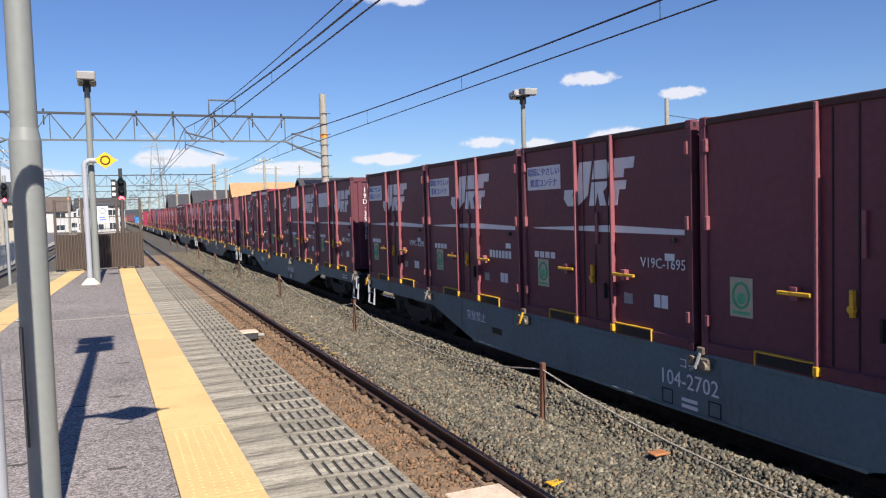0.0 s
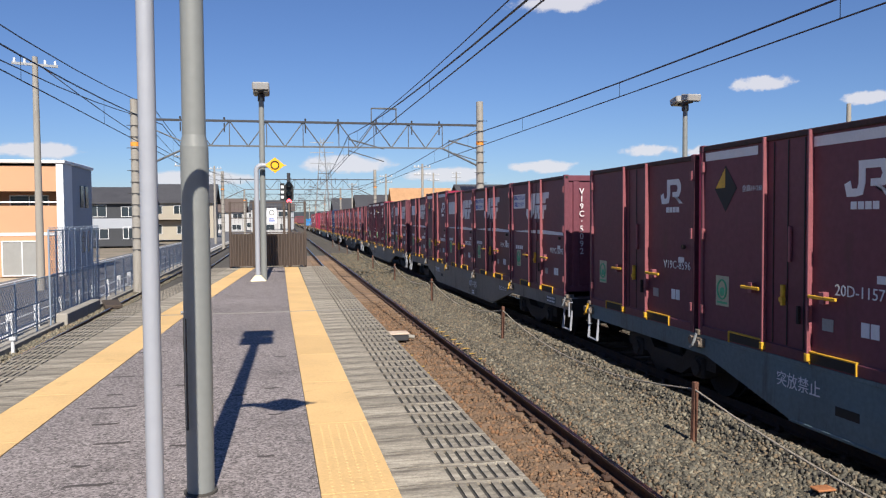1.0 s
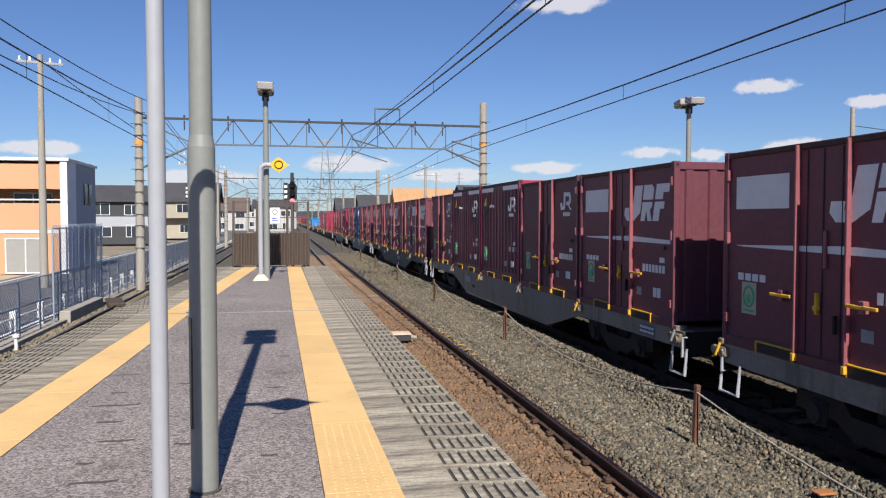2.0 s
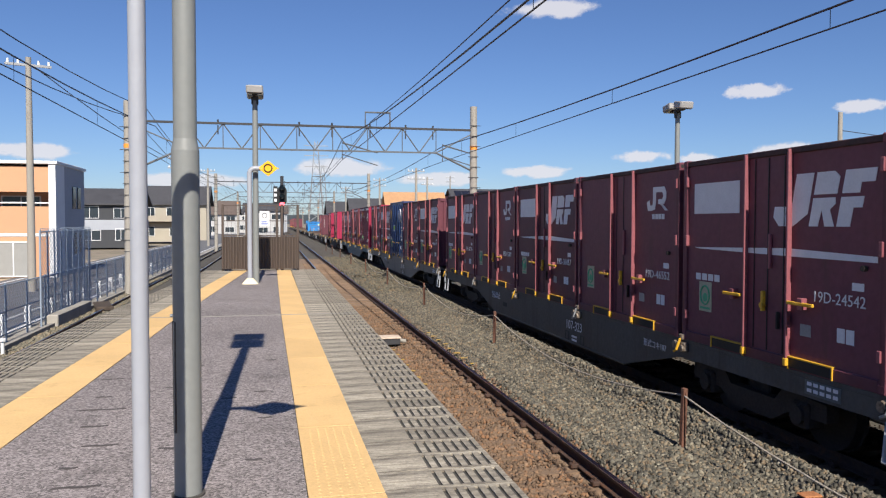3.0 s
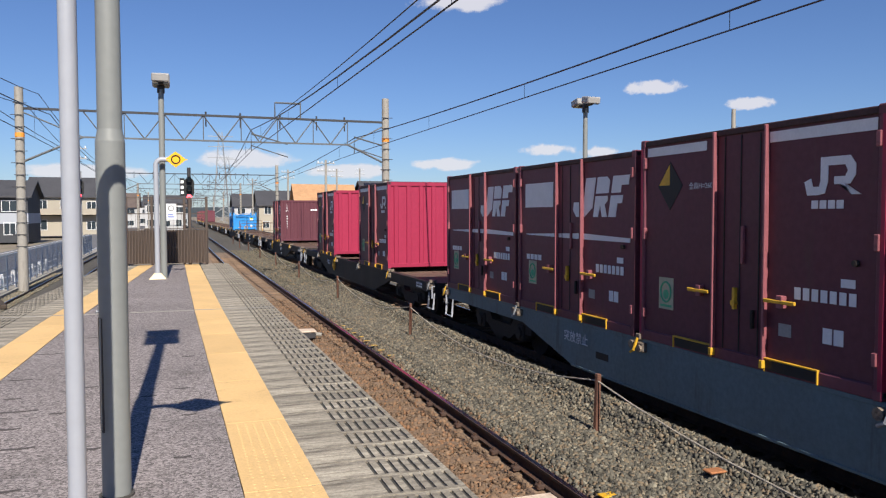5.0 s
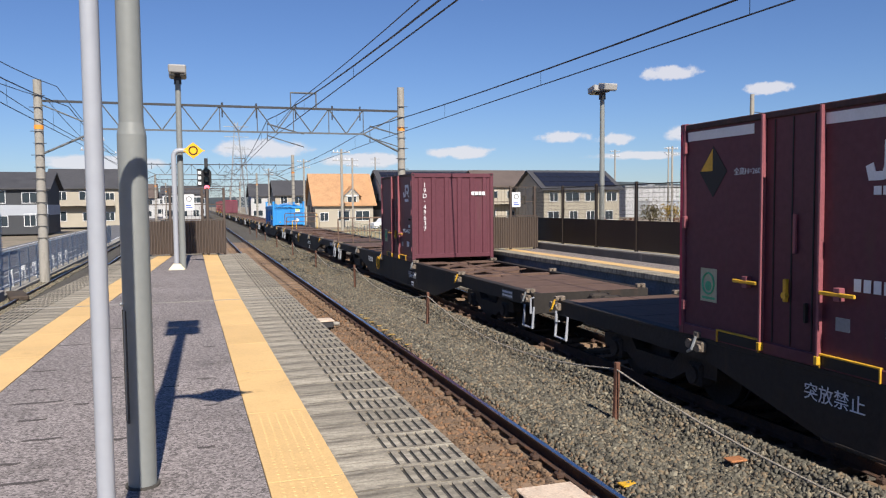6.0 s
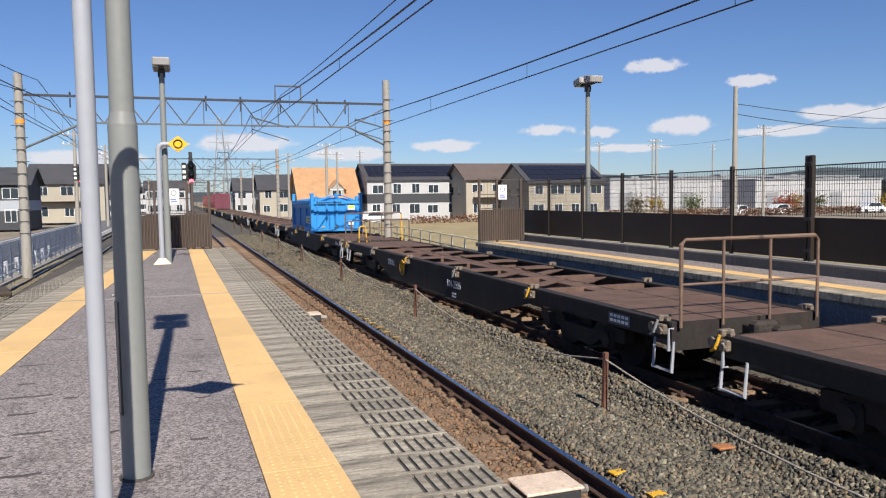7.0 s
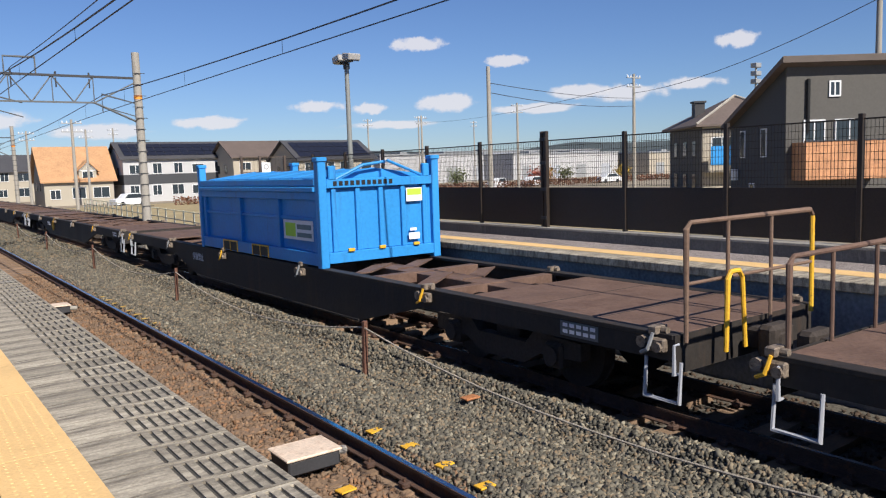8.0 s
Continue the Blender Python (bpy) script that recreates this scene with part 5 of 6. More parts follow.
                for dz in (-0.16, 0, 0.16):
                    q = math.sqrt(0.32 ** 2 - dz ** 2)
                    gl.tube([(lx, 0.75 - q, 1.95 + dz), (lx, 0.75 + q, 1.95 + dz)], 0.012, 6)
                part("globe_mark", gl, M_MARK, c)
                words("\n".join("RSV·220349"), 0.16, M_MARK, c, on_side(0.22, 1.55, lx - 0.002), "serial_number", spacing=0.82)
                part("diamond_plate", sidepoly([(3.55, 2.05), (3.38, 1.75), (3.21, 2.05), (3.38, 2.35)], lx, lx + 0.004), M_YEL, c, "yellow diamond mark")
                part("white_plate", Geo().box(lx, lx + 0.004, 0.10, 0.42, 0.80, 0.90), M_MARK, c)
                part("white_plate", Geo().box(lx, lx + 0.004, 3.35, 3.55, 0.80, 0.95), M_MARK, c)
                for yy in (0.62, 1.25, 1.95, 2.6):
                    rod = part("lock_rod", Geo().cyl((lx - 0.02, yy, 0.1), (lx - 0.02, yy, 2.5), 0.02, n=8), M_NAVY, c)
                    part("rod_handle", Geo().box(lx - 0.05, lx - 0.02, yy, yy + 0.36, 0.66, 0.70, 0.006), M_YEL, rod, "yellow rod handle")
    y = FIRST + PITCH * 9 + 6.72
    b = tarp_container()
    b.matrix_basis = pose(FREIGHT, y, 0.975)
    moving.append((b, y, 0.975))
    for ob in list(kinds.values()) + list(paints.values()):
        for o in (*ob.children_recursive, ob):
            bpy.data.objects.remove(o)


LAG = ((0.0, -0.26), (1.5, -0.17), (3.0, -0.14), (4.5, -0.08), (6.0, 0.39), (7.0, 0.57), (8.0, 0.35))


def motions():
    """The train runs past the camera at a nearly steady speed."""
    for ob, y, z in moving:
        walk(ob, [(t, pose(FREIGHT, y - SPEED * t - lag, z)) for t, lag in LAG])


# ---- overhead line ----
def concrete_mast(x, y, top, label):
    r = root("catenary_mast", pose(x, y, -0.3), label, "catenary mast", "catenary masts")
    h = top + 0.3
    part("pole", Geo().cyl((0, 0, 0), (0, 0, h), 0.17, 0.14, 20), M_CONC, r, smooth=True)
    for i in range(int((h - 1.8) / 0.42)):
        z = 1.8 + 0.42 * i
        t = -1 if i % 2 else 1
        part("band", Geo().box(-0.17, 0.17, -0.17, -0.14, z, z + 0.025).cyl((t * 0.10, -0.15, z + 0.012), (t * 0.26, -0.15, z + 0.012), 0.012, n=6), M_DARKSTEEL, r, "dark climbing band with a step peg")
    part("orange_band", Geo().cyl((0, 0, h - 1.75), (0, 0, h - 1.6), 0.155, n=20), mat("orange_band", (0.75, 0.27, 0.04), 0.6), r, "orange band")
    return r


M_GANTRY = mat("weathered_gantry_steel", (0.11, 0.115, 0.12), 0.6, 0.2, var=0.2, big=2)


def gantry(y, xl, xr, z, label):
    r = root("catenary_gantry", pose(0, y, 0), label, "catenary gantry", "catenary gantries")
    m = M_GANTRY
    part("top_chord", Geo().box(xl, xr, -0.05, 0.05, z - 0.04, z + 0.04), M_DARKSTEEL, r)
    part("bottom_chord", Geo().box(xl + 2.0, xr - 1.6, -0.035, 0.035, z - 0.98, z - 0.92), m, r)
    g = Geo()
    n = 7
    x0, x1 = xl + 2.0, xr - 1.6
    for i in range(n):
        a, b = x0 + (x1 - x0) * i / n, x0 + (x1 - x0) * (i + 1) / n
        mid = (a + b) / 2
        g.cyl((a, 0, z), (mid, 0, z - 0.95), 0.024, n=6).cyl((mid, 0, z - 0.95), (b, 0, z), 0.024, n=6).cyl((b, 0, z), (b, 0, z - 0.95), 0.018, n=6)
    part("lattice", g, m, r, "thin lattice bars")
    for p, q, rad in (((xl, 0, z - 1.9), (x0, 0, z - 0.95), 0.04), ((xr, 0, z - 1.7), (x1, 0, z - 0.95), 0.04), ((xl, 0, z - 0.1), (x0, 0, z - 0.95), 0.025), ((xr, 0, z - 0.1), (x1, 0, z - 0.95), 0.025)):
        part("brace", Geo().cyl(p, q, rad, n=8), m, r, "diagonal pipe brace")
    for x in (xl + 1.6, xl + 3.2, 1.2, NEAR - 0.6, NEAR + 0.9, 5.4, FREIGHT - 0.6):
        part("insulator", Geo().cyl((x, 0, z + 0.04), (x, 0, z + 0.14), 0.035, n=8), M_DARKSTEEL, r)
        part("hanger", Geo().cyl((x, 0, z - 0.08), (x, 0, z - 0.42), 0.025, n=8), M_DARKSTEEL, r)
    fr = Geo().tube([(3.78, 0, z), (3.78, 0, z + 0.60), (4.77, 0, z + 0.60), (4.77, 0, z)], 0.03, 8)
    part("frame", fr, m, r)
    for cx in (NEAR, FREIGHT):
        part("cantilever", Geo().tube([(cx + 1.2, 0, z - 1.0), (cx - 0.2, 0, 5.75), (cx - 0.2, 0, 5.1)], 0.022, 6).tube([(cx + 1.2, 0, z - 1.5), (cx - 0.2, 0, 5.3)], 0.02, 6), m, r, "pulled-off support arm")


GANTRY_Y = 31.0
SPAN = 44.0


def contact_lines():
    for cx, stag, name in ((NEAR + 0.1, -0.3, "near"), (FREIGHT, -0.2, "freight"), (LEFT, 0.15, "left")):
        r = root("overhead_line", pose(0, 0, 0), "thin dark contact wire with messenger wire and droppers", "overhead line", "overhead lines")
        ys = [GANTRY_Y + SPAN * i for i in range(-1, 7)]
        xs = [cx + stag * (-1) ** i for i in range(-1, 7)]
        zm, sag = (6.2, 0.75) if cx < 0 else ((5.90, 0.66) if cx < 5 else (5.70, 0.36))
        for (a, b), (p, q) in zip(zip(ys, ys[1:]), zip(xs, xs[1:])):
            n = 14
            mp = [(p + (q - p) * i / n, a + (b - a) * i / n, zm - sag * (1 - (2 * i / n - 1) ** 2)) for i in range(n + 1)]
            part("messenger_wire", Geo().tube(mp, 0.016, 5), M_WIRE, r)
            part("contact_wire", Geo().tube([(p, a, 5.08), (q, b, 5.08)], 0.012, 5), M_WIRE, r)
            dr = Geo()
            for i in range(1, n, 2):
                dr.cyl((mp[i][0], mp[i][1], mp[i][2]), (mp[i][0], mp[i][1], 5.08), 0.005, n=4)
            part("dropper", dr, M_WIRE, r)
    # feeder wires above
    for i, (x, z, sag) in enumerate(((4.0, 6.62, 0.38), (LEFT - 0.6, 6.5, 1.0), (LEFT - 0.2, 6.9, 1.0))):
        r = root("feeder_wire", pose(0, 0, 0), "thin dark feeder wire above the tracks", "wire", "feeder wires")
        for k in range(-1, 5):
            a, b = GANTRY_Y + SPAN * k, GANTRY_Y + SPAN * (k + 1)
            pts = [(x, a + (b - a) * j / 12, z - sag * (1 - (2 * j / 12 - 1) ** 2)) for j in range(13)]
            part("wire_span", Geo().tube(pts, 0.013, 5), M_WIRE, r)


def overhead():
    for i in range(6):
        y = GANTRY_Y + SPAN * i
        concrete_mast(-5.08, y, 7.12, "tall round concrete catenary mast with climbing bands")
        concrete_mast(8.22 + (1.0 if i else 0), y, 7.34, "tall round concrete catenary mast with climbing bands")
        gantry(y, -5.05, 8.25 + (1.0 if i else 0), 6.38, "steel lattice gantry across the tracks")
    contact_lines()


# ---- left side: fence, road, houses ----
def mesh_fence(x, y0, y1, h, step, label, skew=0.0):
    r = root("wire_fence", pose(x, 0, 0, 0, 0, skew), label, "fence", "wire fences")
    m = mat("blue_grey_fence", (0.30, 0.36, 0.44), 0.55, 0.3, var=0.1, bump=0.03)
    post = Geo().cyl((0, 0, -0.2), (0, 0, h), 0.024, n=8).mesh("post", m)
    y = y0
    while y <= y1:
        piece("post", post, r, pose(0, y, 0))
        y += step
    g = Geo()
    for z in (0.12, h * 0.5, h - 0.04):
        g.cyl((0, y0, z), (0, y1, z), 0.016, n=6)
    part("rail", g, m, r)
    w = Geo()
    s = 0.14
    n = int((y1 - y0) / s)
    k = int(h / s)
    for i in range(-k, n):
        a, b = y0 + i * s, y0 + i * s + k * s
        lo, hi = max(a, y0), min(b, y1)
        if hi > lo:
            w.box(-0.003, 0.003, -0.004, 0.004, 0, math.hypot(hi - lo, hi - lo), 0, pose(0, lo, 0.08 + (lo - a), -45, 0, 0))
            w.box(-0.003, 0.003, -0.004, 0.004, 0, math.hypot(hi - lo, hi - lo), 0, pose(0.006, hi, 0.08 + (b - hi), 45, 0, 0))
    part("wire_mesh", w, m, r)
    return r


def left_side():
    k = root("kerb_line", pose(0, 0, 0), "low concrete kerb between ballast and road", "kerb", kind="structure")
    part("kerb", Geo().box(-5.42, -5.30, -3, 120, -0.4, 0.02, 0.01), M_CONC, k)
    solid("road", Geo().prism([(-12.0, -20), (-5.95, -20), (-5.95, 200), (-12.0, 200)], 2, -0.6, -0.10), M_ROAD, "grey asphalt road beside the railway", "road", kind="structure")
    solid("verge", Geo().box(-5.95, -5.42, -20, 200, -0.6, -0.05), M_CONC, "narrow concrete verge beside the road", "pavement", kind="structure")
    ln = root("road_line", pose(0, 0, -0.1), "white edge line on the road", "road marking", kind="structure")
    part("line", Geo().box(-6.25, -6.13, -20, 160, 0, 0.004).box(-11.6, -11.48, -20, 160, 0, 0.004), M_WHITE, ln)
    mesh_fence(-5.60, 14.6, 60.0, 1.25, 1.5, "blue grey chain link fence along the railway")
    mesh_fence(-5.54, 21.5, 27.0, 2.4, 0.65, "tall blue grey chain link gate by the road")
    b = solid("stone_block", Geo().box(-5.50, -5.22, 21.8, 25.5, -0.1, 0.22, 0.02), M_CONC, "low concrete block under the gate", "block")
    me = Geo().box(-0.07, 0.07, -0.06, 0.06, 0, 0.62, 0.015)
    first = solid("guard_post", me, M_WHITE, "white guard rail post beside the road", "guard post", "white guard posts", at=pose(-5.85, 15.5, -0.1))
    for i in range(1, 14):
        copy_thing(first, pose(-5.85, 15.5 + 2.0 * i, -0.1))
    gr = root("guard_rail", pose(0, 0, 0), "white pipe guard rail along the road", "guard rail")
    part("rail", Geo().cyl((-5.85, 13, 0.34), (-5.85, 45, 0.34), 0.03, n=8).cyl((-5.85, 13, 0.1), (-5.85, 45, 0.1), 0.03, n=8), M_WHITE, gr)
    cap = Geo().cyl((0, 0, -0.1), (0, 0, 0.28), 0.035, n=10).cyl((0, 0, 0.28), (0, 0, 0.34), 0.07, 0.07, n=10)
    solid("pipe_marker", cap, M_WHITE, "short white pipe marker in the ballast", "marker", at=pose(-5.2, 17.6, -0.1))
    log = Geo().box(-0.25, 0.25, -0.9, 0.9, 0, 0.14, 0.03)
    solid("old_timber", log, mat("old_wood", (0.06, 0.045, 0.035), 0.9, var=0.4, big=4), "dark old timber lying beside the track", "timber", at=pose(-5.0, 26, -0.08, 0, 0, 15))


def window(r, x0, x1, y, z0, z1, facing=-1, cover=None):
    """A framed window on a wall facing -y."""
    f = part("window", Geo().box(x0 - 0.06, x1 + 0.06, y - 0.05, y + 0.02, z0 - 0.06, z0).box(x0 - 0.06, x1 + 0.06, y - 0.05, y + 0.02, z1, z1 + 0.06).box(x0 - 0.06, x0, y - 0.05, y + 0.02, z0, z1).box(x1, x1 + 0.06, y - 0.05, y + 0.02, z0, z1).box((x0 + x1) / 2 - 0.025, (x0 + x1) / 2 + 0.025, y - 0.04, y + 0.02, z0, z1), M_WHITE, r, "white window frame")
    part("pane", Geo().box(x0, x1, y - 0.02, y + 0.01, z0, z1), cover or M_GLASS, f)


def roof_tiles(col):
    return mat("roof_tile", col, 0.7, var=0.25, big=0.8, fine=6, bump=0.2)


WALLS = {
    "white": mat("white_siding", (0.42, 0.42, 0.43), 0.8, var=0.07, big=0.6, fine=8, bump=0.1),
    "cream": mat("cream_render", (0.36, 0.325, 0.265), 0.85, var=0.08, big=0.5, fine=20, bump=0.1),
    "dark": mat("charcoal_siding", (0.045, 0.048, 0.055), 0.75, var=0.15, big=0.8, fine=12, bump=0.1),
    "grey": mat("grey_siding", (0.34, 0.36, 0.40), 0.8, var=0.1, big=0.8, fine=12, bump=0.1),
    "orange": mat("orange_render", (0.52, 0.29, 0.17), 0.85, var=0.07, big=0.6, fine=25, bump=0.1),
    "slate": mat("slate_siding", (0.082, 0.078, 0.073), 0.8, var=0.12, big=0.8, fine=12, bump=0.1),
    "tan": mat("tan_siding", (0.36, 0.32, 0.26), 0.8, var=0.1, big=0.7, fine=10, bump=0.1),
}
M_CEDAR = mat("cedar_boards_front", (0.45, 0.22, 0.11), 0.7, var=0.3, big=2, fine=15, rand=0.15)
ROOF_DARK = roof_tiles((0.055, 0.055, 0.062))
ROOF_BROWN = roof_tiles((0.11, 0.085, 0.075))
ROOF_OCHRE = roof_tiles((0.40, 0.225, 0.115))
M_SOLAR = mat("solar_panel", (0.02, 0.022, 0.035), 0.15, 0.2, var=0.15, bump=0)


def house(x, y, w, d, eave, ridge_h, wall, roof, label, band=None, ridge_axis="x", turn=0.0, solar=False, storeys=2, dormer=False, balcony=False, z=-0.6):
    r = root("house", pose(x, y, z, 0, 0, turn), label, "house", "houses beyond the line")
    part("wall", Geo().box(0, w, 0, d, 0, eave), WALLS[wall], r)
    o = 0.45
    if ridge_axis == "x":
        part("roof", Geo().prism([(-o, eave - 0.12), (d / 2, ridge_h), (d + o, eave - 0.12), (d + o, eave - 0.28), (d / 2, ridge_h - 0.18), (-o, eave - 0.28)], 0, -o, w + o), roof, r)
        part("gable", Geo().prism([(0, eave), (d / 2, ridge_h - 0.25), (d, eave)], 0, 0.004, w - 0.004), WALLS[wall], r)
        if solar:
            sl = math.atan2(ridge_h - eave + 0.12, d / 2 + o)
            n = max(3, int(w / 1.1))
            for i in range(n):
                for j in range(3):
                    u = 0.7 + j * (math.hypot(d / 2, ridge_h - eave) - 0.9) / 3
                    part("solar_panel", Geo().box(0.3 + i * (w - 0.6) / n, 0.22 + (i + 1) * (w - 0.6) / n + 0.02, u, u + 0.9 * (math.hypot(d / 2, ridge_h - eave) - 0.9) / 3, 0.03, 0.07, 0, pose(0, -o, eave - 0.12) @ pose(0, 0, 0, math.degrees(sl))), M_SOLAR, r)
    else:
        part("roof", Geo().prism([(-o, eave - 0.12), (w / 2, ridge_h), (w + o, eave - 0.12), (w + o, eave - 0.28), (w / 2, ridge_h - 0.18), (-o, eave - 0.28)], 1, -o, d + o), roof, r)
        part("gable", Geo().prism([(0, eave), (w / 2, ridge_h - 0.25), (w, eave)], 1, 0.004, d - 0.004), WALLS[wall], r)
    if band:
        part("wall_band", Geo().box(-0.03, w + 0.03, -0.03, d + 0.03, eave * 0.40, eave * 0.62), WALLS[band], r, "darker cladding band")
    n = max(2, int(w / 2.6))
    for s in range(storeys):
        zb = 0.9 + s * eave / storeys * 0.98
        for i in range(n):
            cx = w * (i + 0.5) / n + random.uniform(-0.2, 0.2)
            ww = random.choice((0.75, 0.95, 0.55))
            if not (dormer and s == 1):
                window(r, cx - ww, cx + ww, -0.0, zb, min(zb + random.choice((1.1, 1.3)), eave - 0.3))
    for i in range(2):
        part("side_window", Geo().box(-0.04, 0.02, d * (0.3 + 0.35 * i), d * (0.3 + 0.35 * i) + 0.8, eave * 0.6, eave * 0.6 + 1.1), M_GLASS, r)
    if dormer:
        dm = part("dormer", Geo().prism([(w * 0.50, eave), (w * 0.50, eave + 1.25), (w * 0.50 + 1.05, eave + 2.15), (w * 0.50 + 2.1, eave + 1.25), (w * 0.50 + 2.1, eave)], 1, -0.05, d / 2), WALLS["cream"], r, "small dormer with white trim")
        part("dormer_roof", Geo().prism([(w * 0.50 - 0.35, eave + 0.95), (w * 0.50 + 1.05, eave + 2.3), (w * 0.50 + 2.45, eave + 0.95), (w * 0.50 + 2.45, eave + 1.15), (w * 0.50 + 1.05, eave + 2.5), (w * 0.50 - 0.35, eave + 1.15)], 1, -0.35, d / 2), ROOF_OCHRE, dm)
        part("dormer_trim", Geo().cyl((w * 0.50, -0.12, eave + 1.2), (w * 0.50 + 1.05, -0.12, eave + 2.2), 0.08, n=6).cyl((w * 0.50 + 2.1, -0.12, eave + 1.2), (w * 0.50 + 1.05, -0.12, eave + 2.2), 0.08, n=6).cyl((w * 0.50 + 1.05, -0.12, eave + 1.2), (w * 0.50 + 1.05, -0.12, eave + 2.2), 0.06, n=6).cyl((w * 0.50, -0.12, eave + 1.2), (w * 0.50 + 2.1, -0.12, eave + 1.2), 0.06, n=6), M_WHITE, dm)
        window(dm, w * 0.50 + 0.45, w * 0.50 + 1.65, -0.05, eave + 0.2, eave + 1.05)
    if balcony:
        bl = part("balcony", Geo().box(w * 0.1, w * 0.9, -1.0, -0.004, eave * 0.5, eave * 0.5 + 0.15).box(w * 0.1, w * 0.9, -1.0, -0.92, eave * 0.5, eave * 0.5 + 1.0), WALLS["tan"], r)
    return r


def orange_block():
    """Two storey flat roofed block with recessed balconies facing the line."""
    x1, x0, y0, y1, h = -10.12, -19.72, 41.0, 46.6, 5.50
    r = root("apartment_block", pose(0, 0, -0.1), "two-storey orange rendered block with white frames and a grey side wall", "apartment block")
    part("side_wall", Geo().box(x1 - 0.25, x1, y0 + 1.5, y1, 0, h - 0.02), WALLS["grey"], r, "blue grey side wall")
    part("back_wall", Geo().box(x0, x1 - 0.25, y0 + 1.5, y1, 0, h - 0.1), WALLS["orange"], r)
    bays = [(-19.72, -16.92), (-16.92, -13.82), (-13.82, -10.12)]
    for a, b in bays:
        part("white_frame", Geo().box(b - 0.32, b, y0 - 0.12, y0 + 1.5, 0, h), M_WHITE, r)
        part("upper_wall", Geo().box(a, b - 0.32, y0, y0 + 1.5, 4.15, h - 0.12), WALLS["orange"], r, "orange render")
        part("parapet", Geo().box(a, b - 0.32, y0, y0 + 0.14, 2.15, 3.45), WALLS["orange"], r)
        part("ground_wall", Geo().box(a, b - 0.32, y0, y0 + 1.5, 0, 1.98), WALLS["orange"], r)
        part("balcony_floor", Geo().box(a, b - 0.32, y0, y0 + 1.5, 2.0, 2.15), M_WHITE, r)
        window(r, (a + b) / 2 - 1.0, (a + b) / 2 + 0.7, y0 + 1.49, 2.3, 3.95)
        window(r, (a + b) / 2 - 0.95, (a + b) / 2 + 0.75, y0, 0.1, 1.7, cover=mat("shutter", (0.27, 0.27, 0.26), 0.7, var=0.1, big=3))
        part("balcony_rail", Geo().cyl((a, y0 + 0.05, 3.62), (b - 0.32, y0 + 0.05, 3.62), 0.04, n=8), M_WHITE, r)
    lau = Geo()
    for i in range(6):
        lau.box(-15.6 + i * 0.27, -15.4 + i * 0.27, y0 + 0.5, y0 + 0.54, 3.2, 4.0 - 0.1 * (i % 2))
    part("laundry", lau, mat("dark_cloth", (0.10, 0.10, 0.13), 0.9, var=0.4, big=5), r, "hung washing")
    part("roof_edge", Geo().box(x0 - 0.1, x1 + 0.1, y0 - 0.2, y1 + 0.1, h, h + 0.16, 0.02), M_WHITE, r)
    for z in (3.4, 1.0):
        for i in range(2):
            part("side_window", Geo().box(x1, x1 + 0.05, y0 + 3.0 + i * 1.0, y0 + 3.6 + i * 1.0, z, z + 1.15), M_GLASS, r)
    solid("gravel_yard", Geo().box(-40, -12.0, 20, 60, -0.6, -0.13), mat("yard_sand", (0.42, 0.34, 0.24), 0.95, var=0.2, big=0.5, fine=10, bump=0.3), "sandy yard around the houses", "yard", kind="structure")


def utility_pole(x, y, h, label, arms=2, z=-0.4, yaw=0):
    r = root("utility_pole", pose(x, y, z, 0, 0, yaw), label, "utility pole", "utility poles")
    part("pole", Geo().cyl((0, 0, 0), (0, 0, h), 0.16, 0.10, 14), M_CONC, r, smooth=True)
    for i in range(arms):
        zz = h - 0.35 - 0.7 * i
        part("cross_arm", Geo().box(-0.8, 0.8, -0.05, 0.05, zz, zz + 0.09), M_GALV, r)
        ins = Geo()
        for q in (-0.7, -0.35, 0.35, 0.7):
            ins.cyl((q, 0, zz + 0.09), (q, 0, zz + 0.25), 0.05, 0.035, 8)
        part("insulator", ins, M_WHITE, r)
    return r


def service_wire(p, q, sag):
    pts = [tuple(Vector(p).lerp(Vector(q), i / 10) - Vector((0, 0, sag * (1 - (2 * i / 10 - 1) ** 2)))) for i in range(11)]
    solid("service_wire", Geo().tube(pts, 0.02, 4), M_WIRE, "thin dark service wire between poles", "wire", "service wires")


def warehouse(x, y, w, d, h, wall, label, turn=0.0):
    r = root("warehouse", pose(x, y, -0.6, 0, 0, turn), label, "warehouse", "low white warehouses")
    n = max(6, int(w / 0.9))
    g = Geo().box(0, w, 0, d, 0, h)
    part("wall", g, WALLS[wall], r)
    ribs = Geo()
    for i in range(n):
        ribs.box(w * i / n, w * i / n + 0.12, -0.06, 0, 0.2, h - 0.4)
    part("wall_rib", ribs, WALLS[wall], r)
    part("roof_edge", Geo().box(-0.2, w + 0.2, -0.25, d + 0.2, h, h + 0.35), M_GALV, r)
    for i in range(max(2, int(w / 7))):
        cx = w * (i + 0.5) / max(2, int(w / 7))
        part("shutter_door", Geo().box(cx - 1.6, cx + 1.6, -0.08, -0.061, 0, h * 0.55), WALLS["grey"] if i % 2 else M_GALV, r)
    part("roof_vent", Geo().box(w * 0.3, w * 0.36, d * 0.3, d * 0.5, h + 0.35, h + 0.9).box(w * 0.7, w * 0.74, d * 0.3, d * 0.5, h + 0.35, h + 0.8), M_GALV, r)


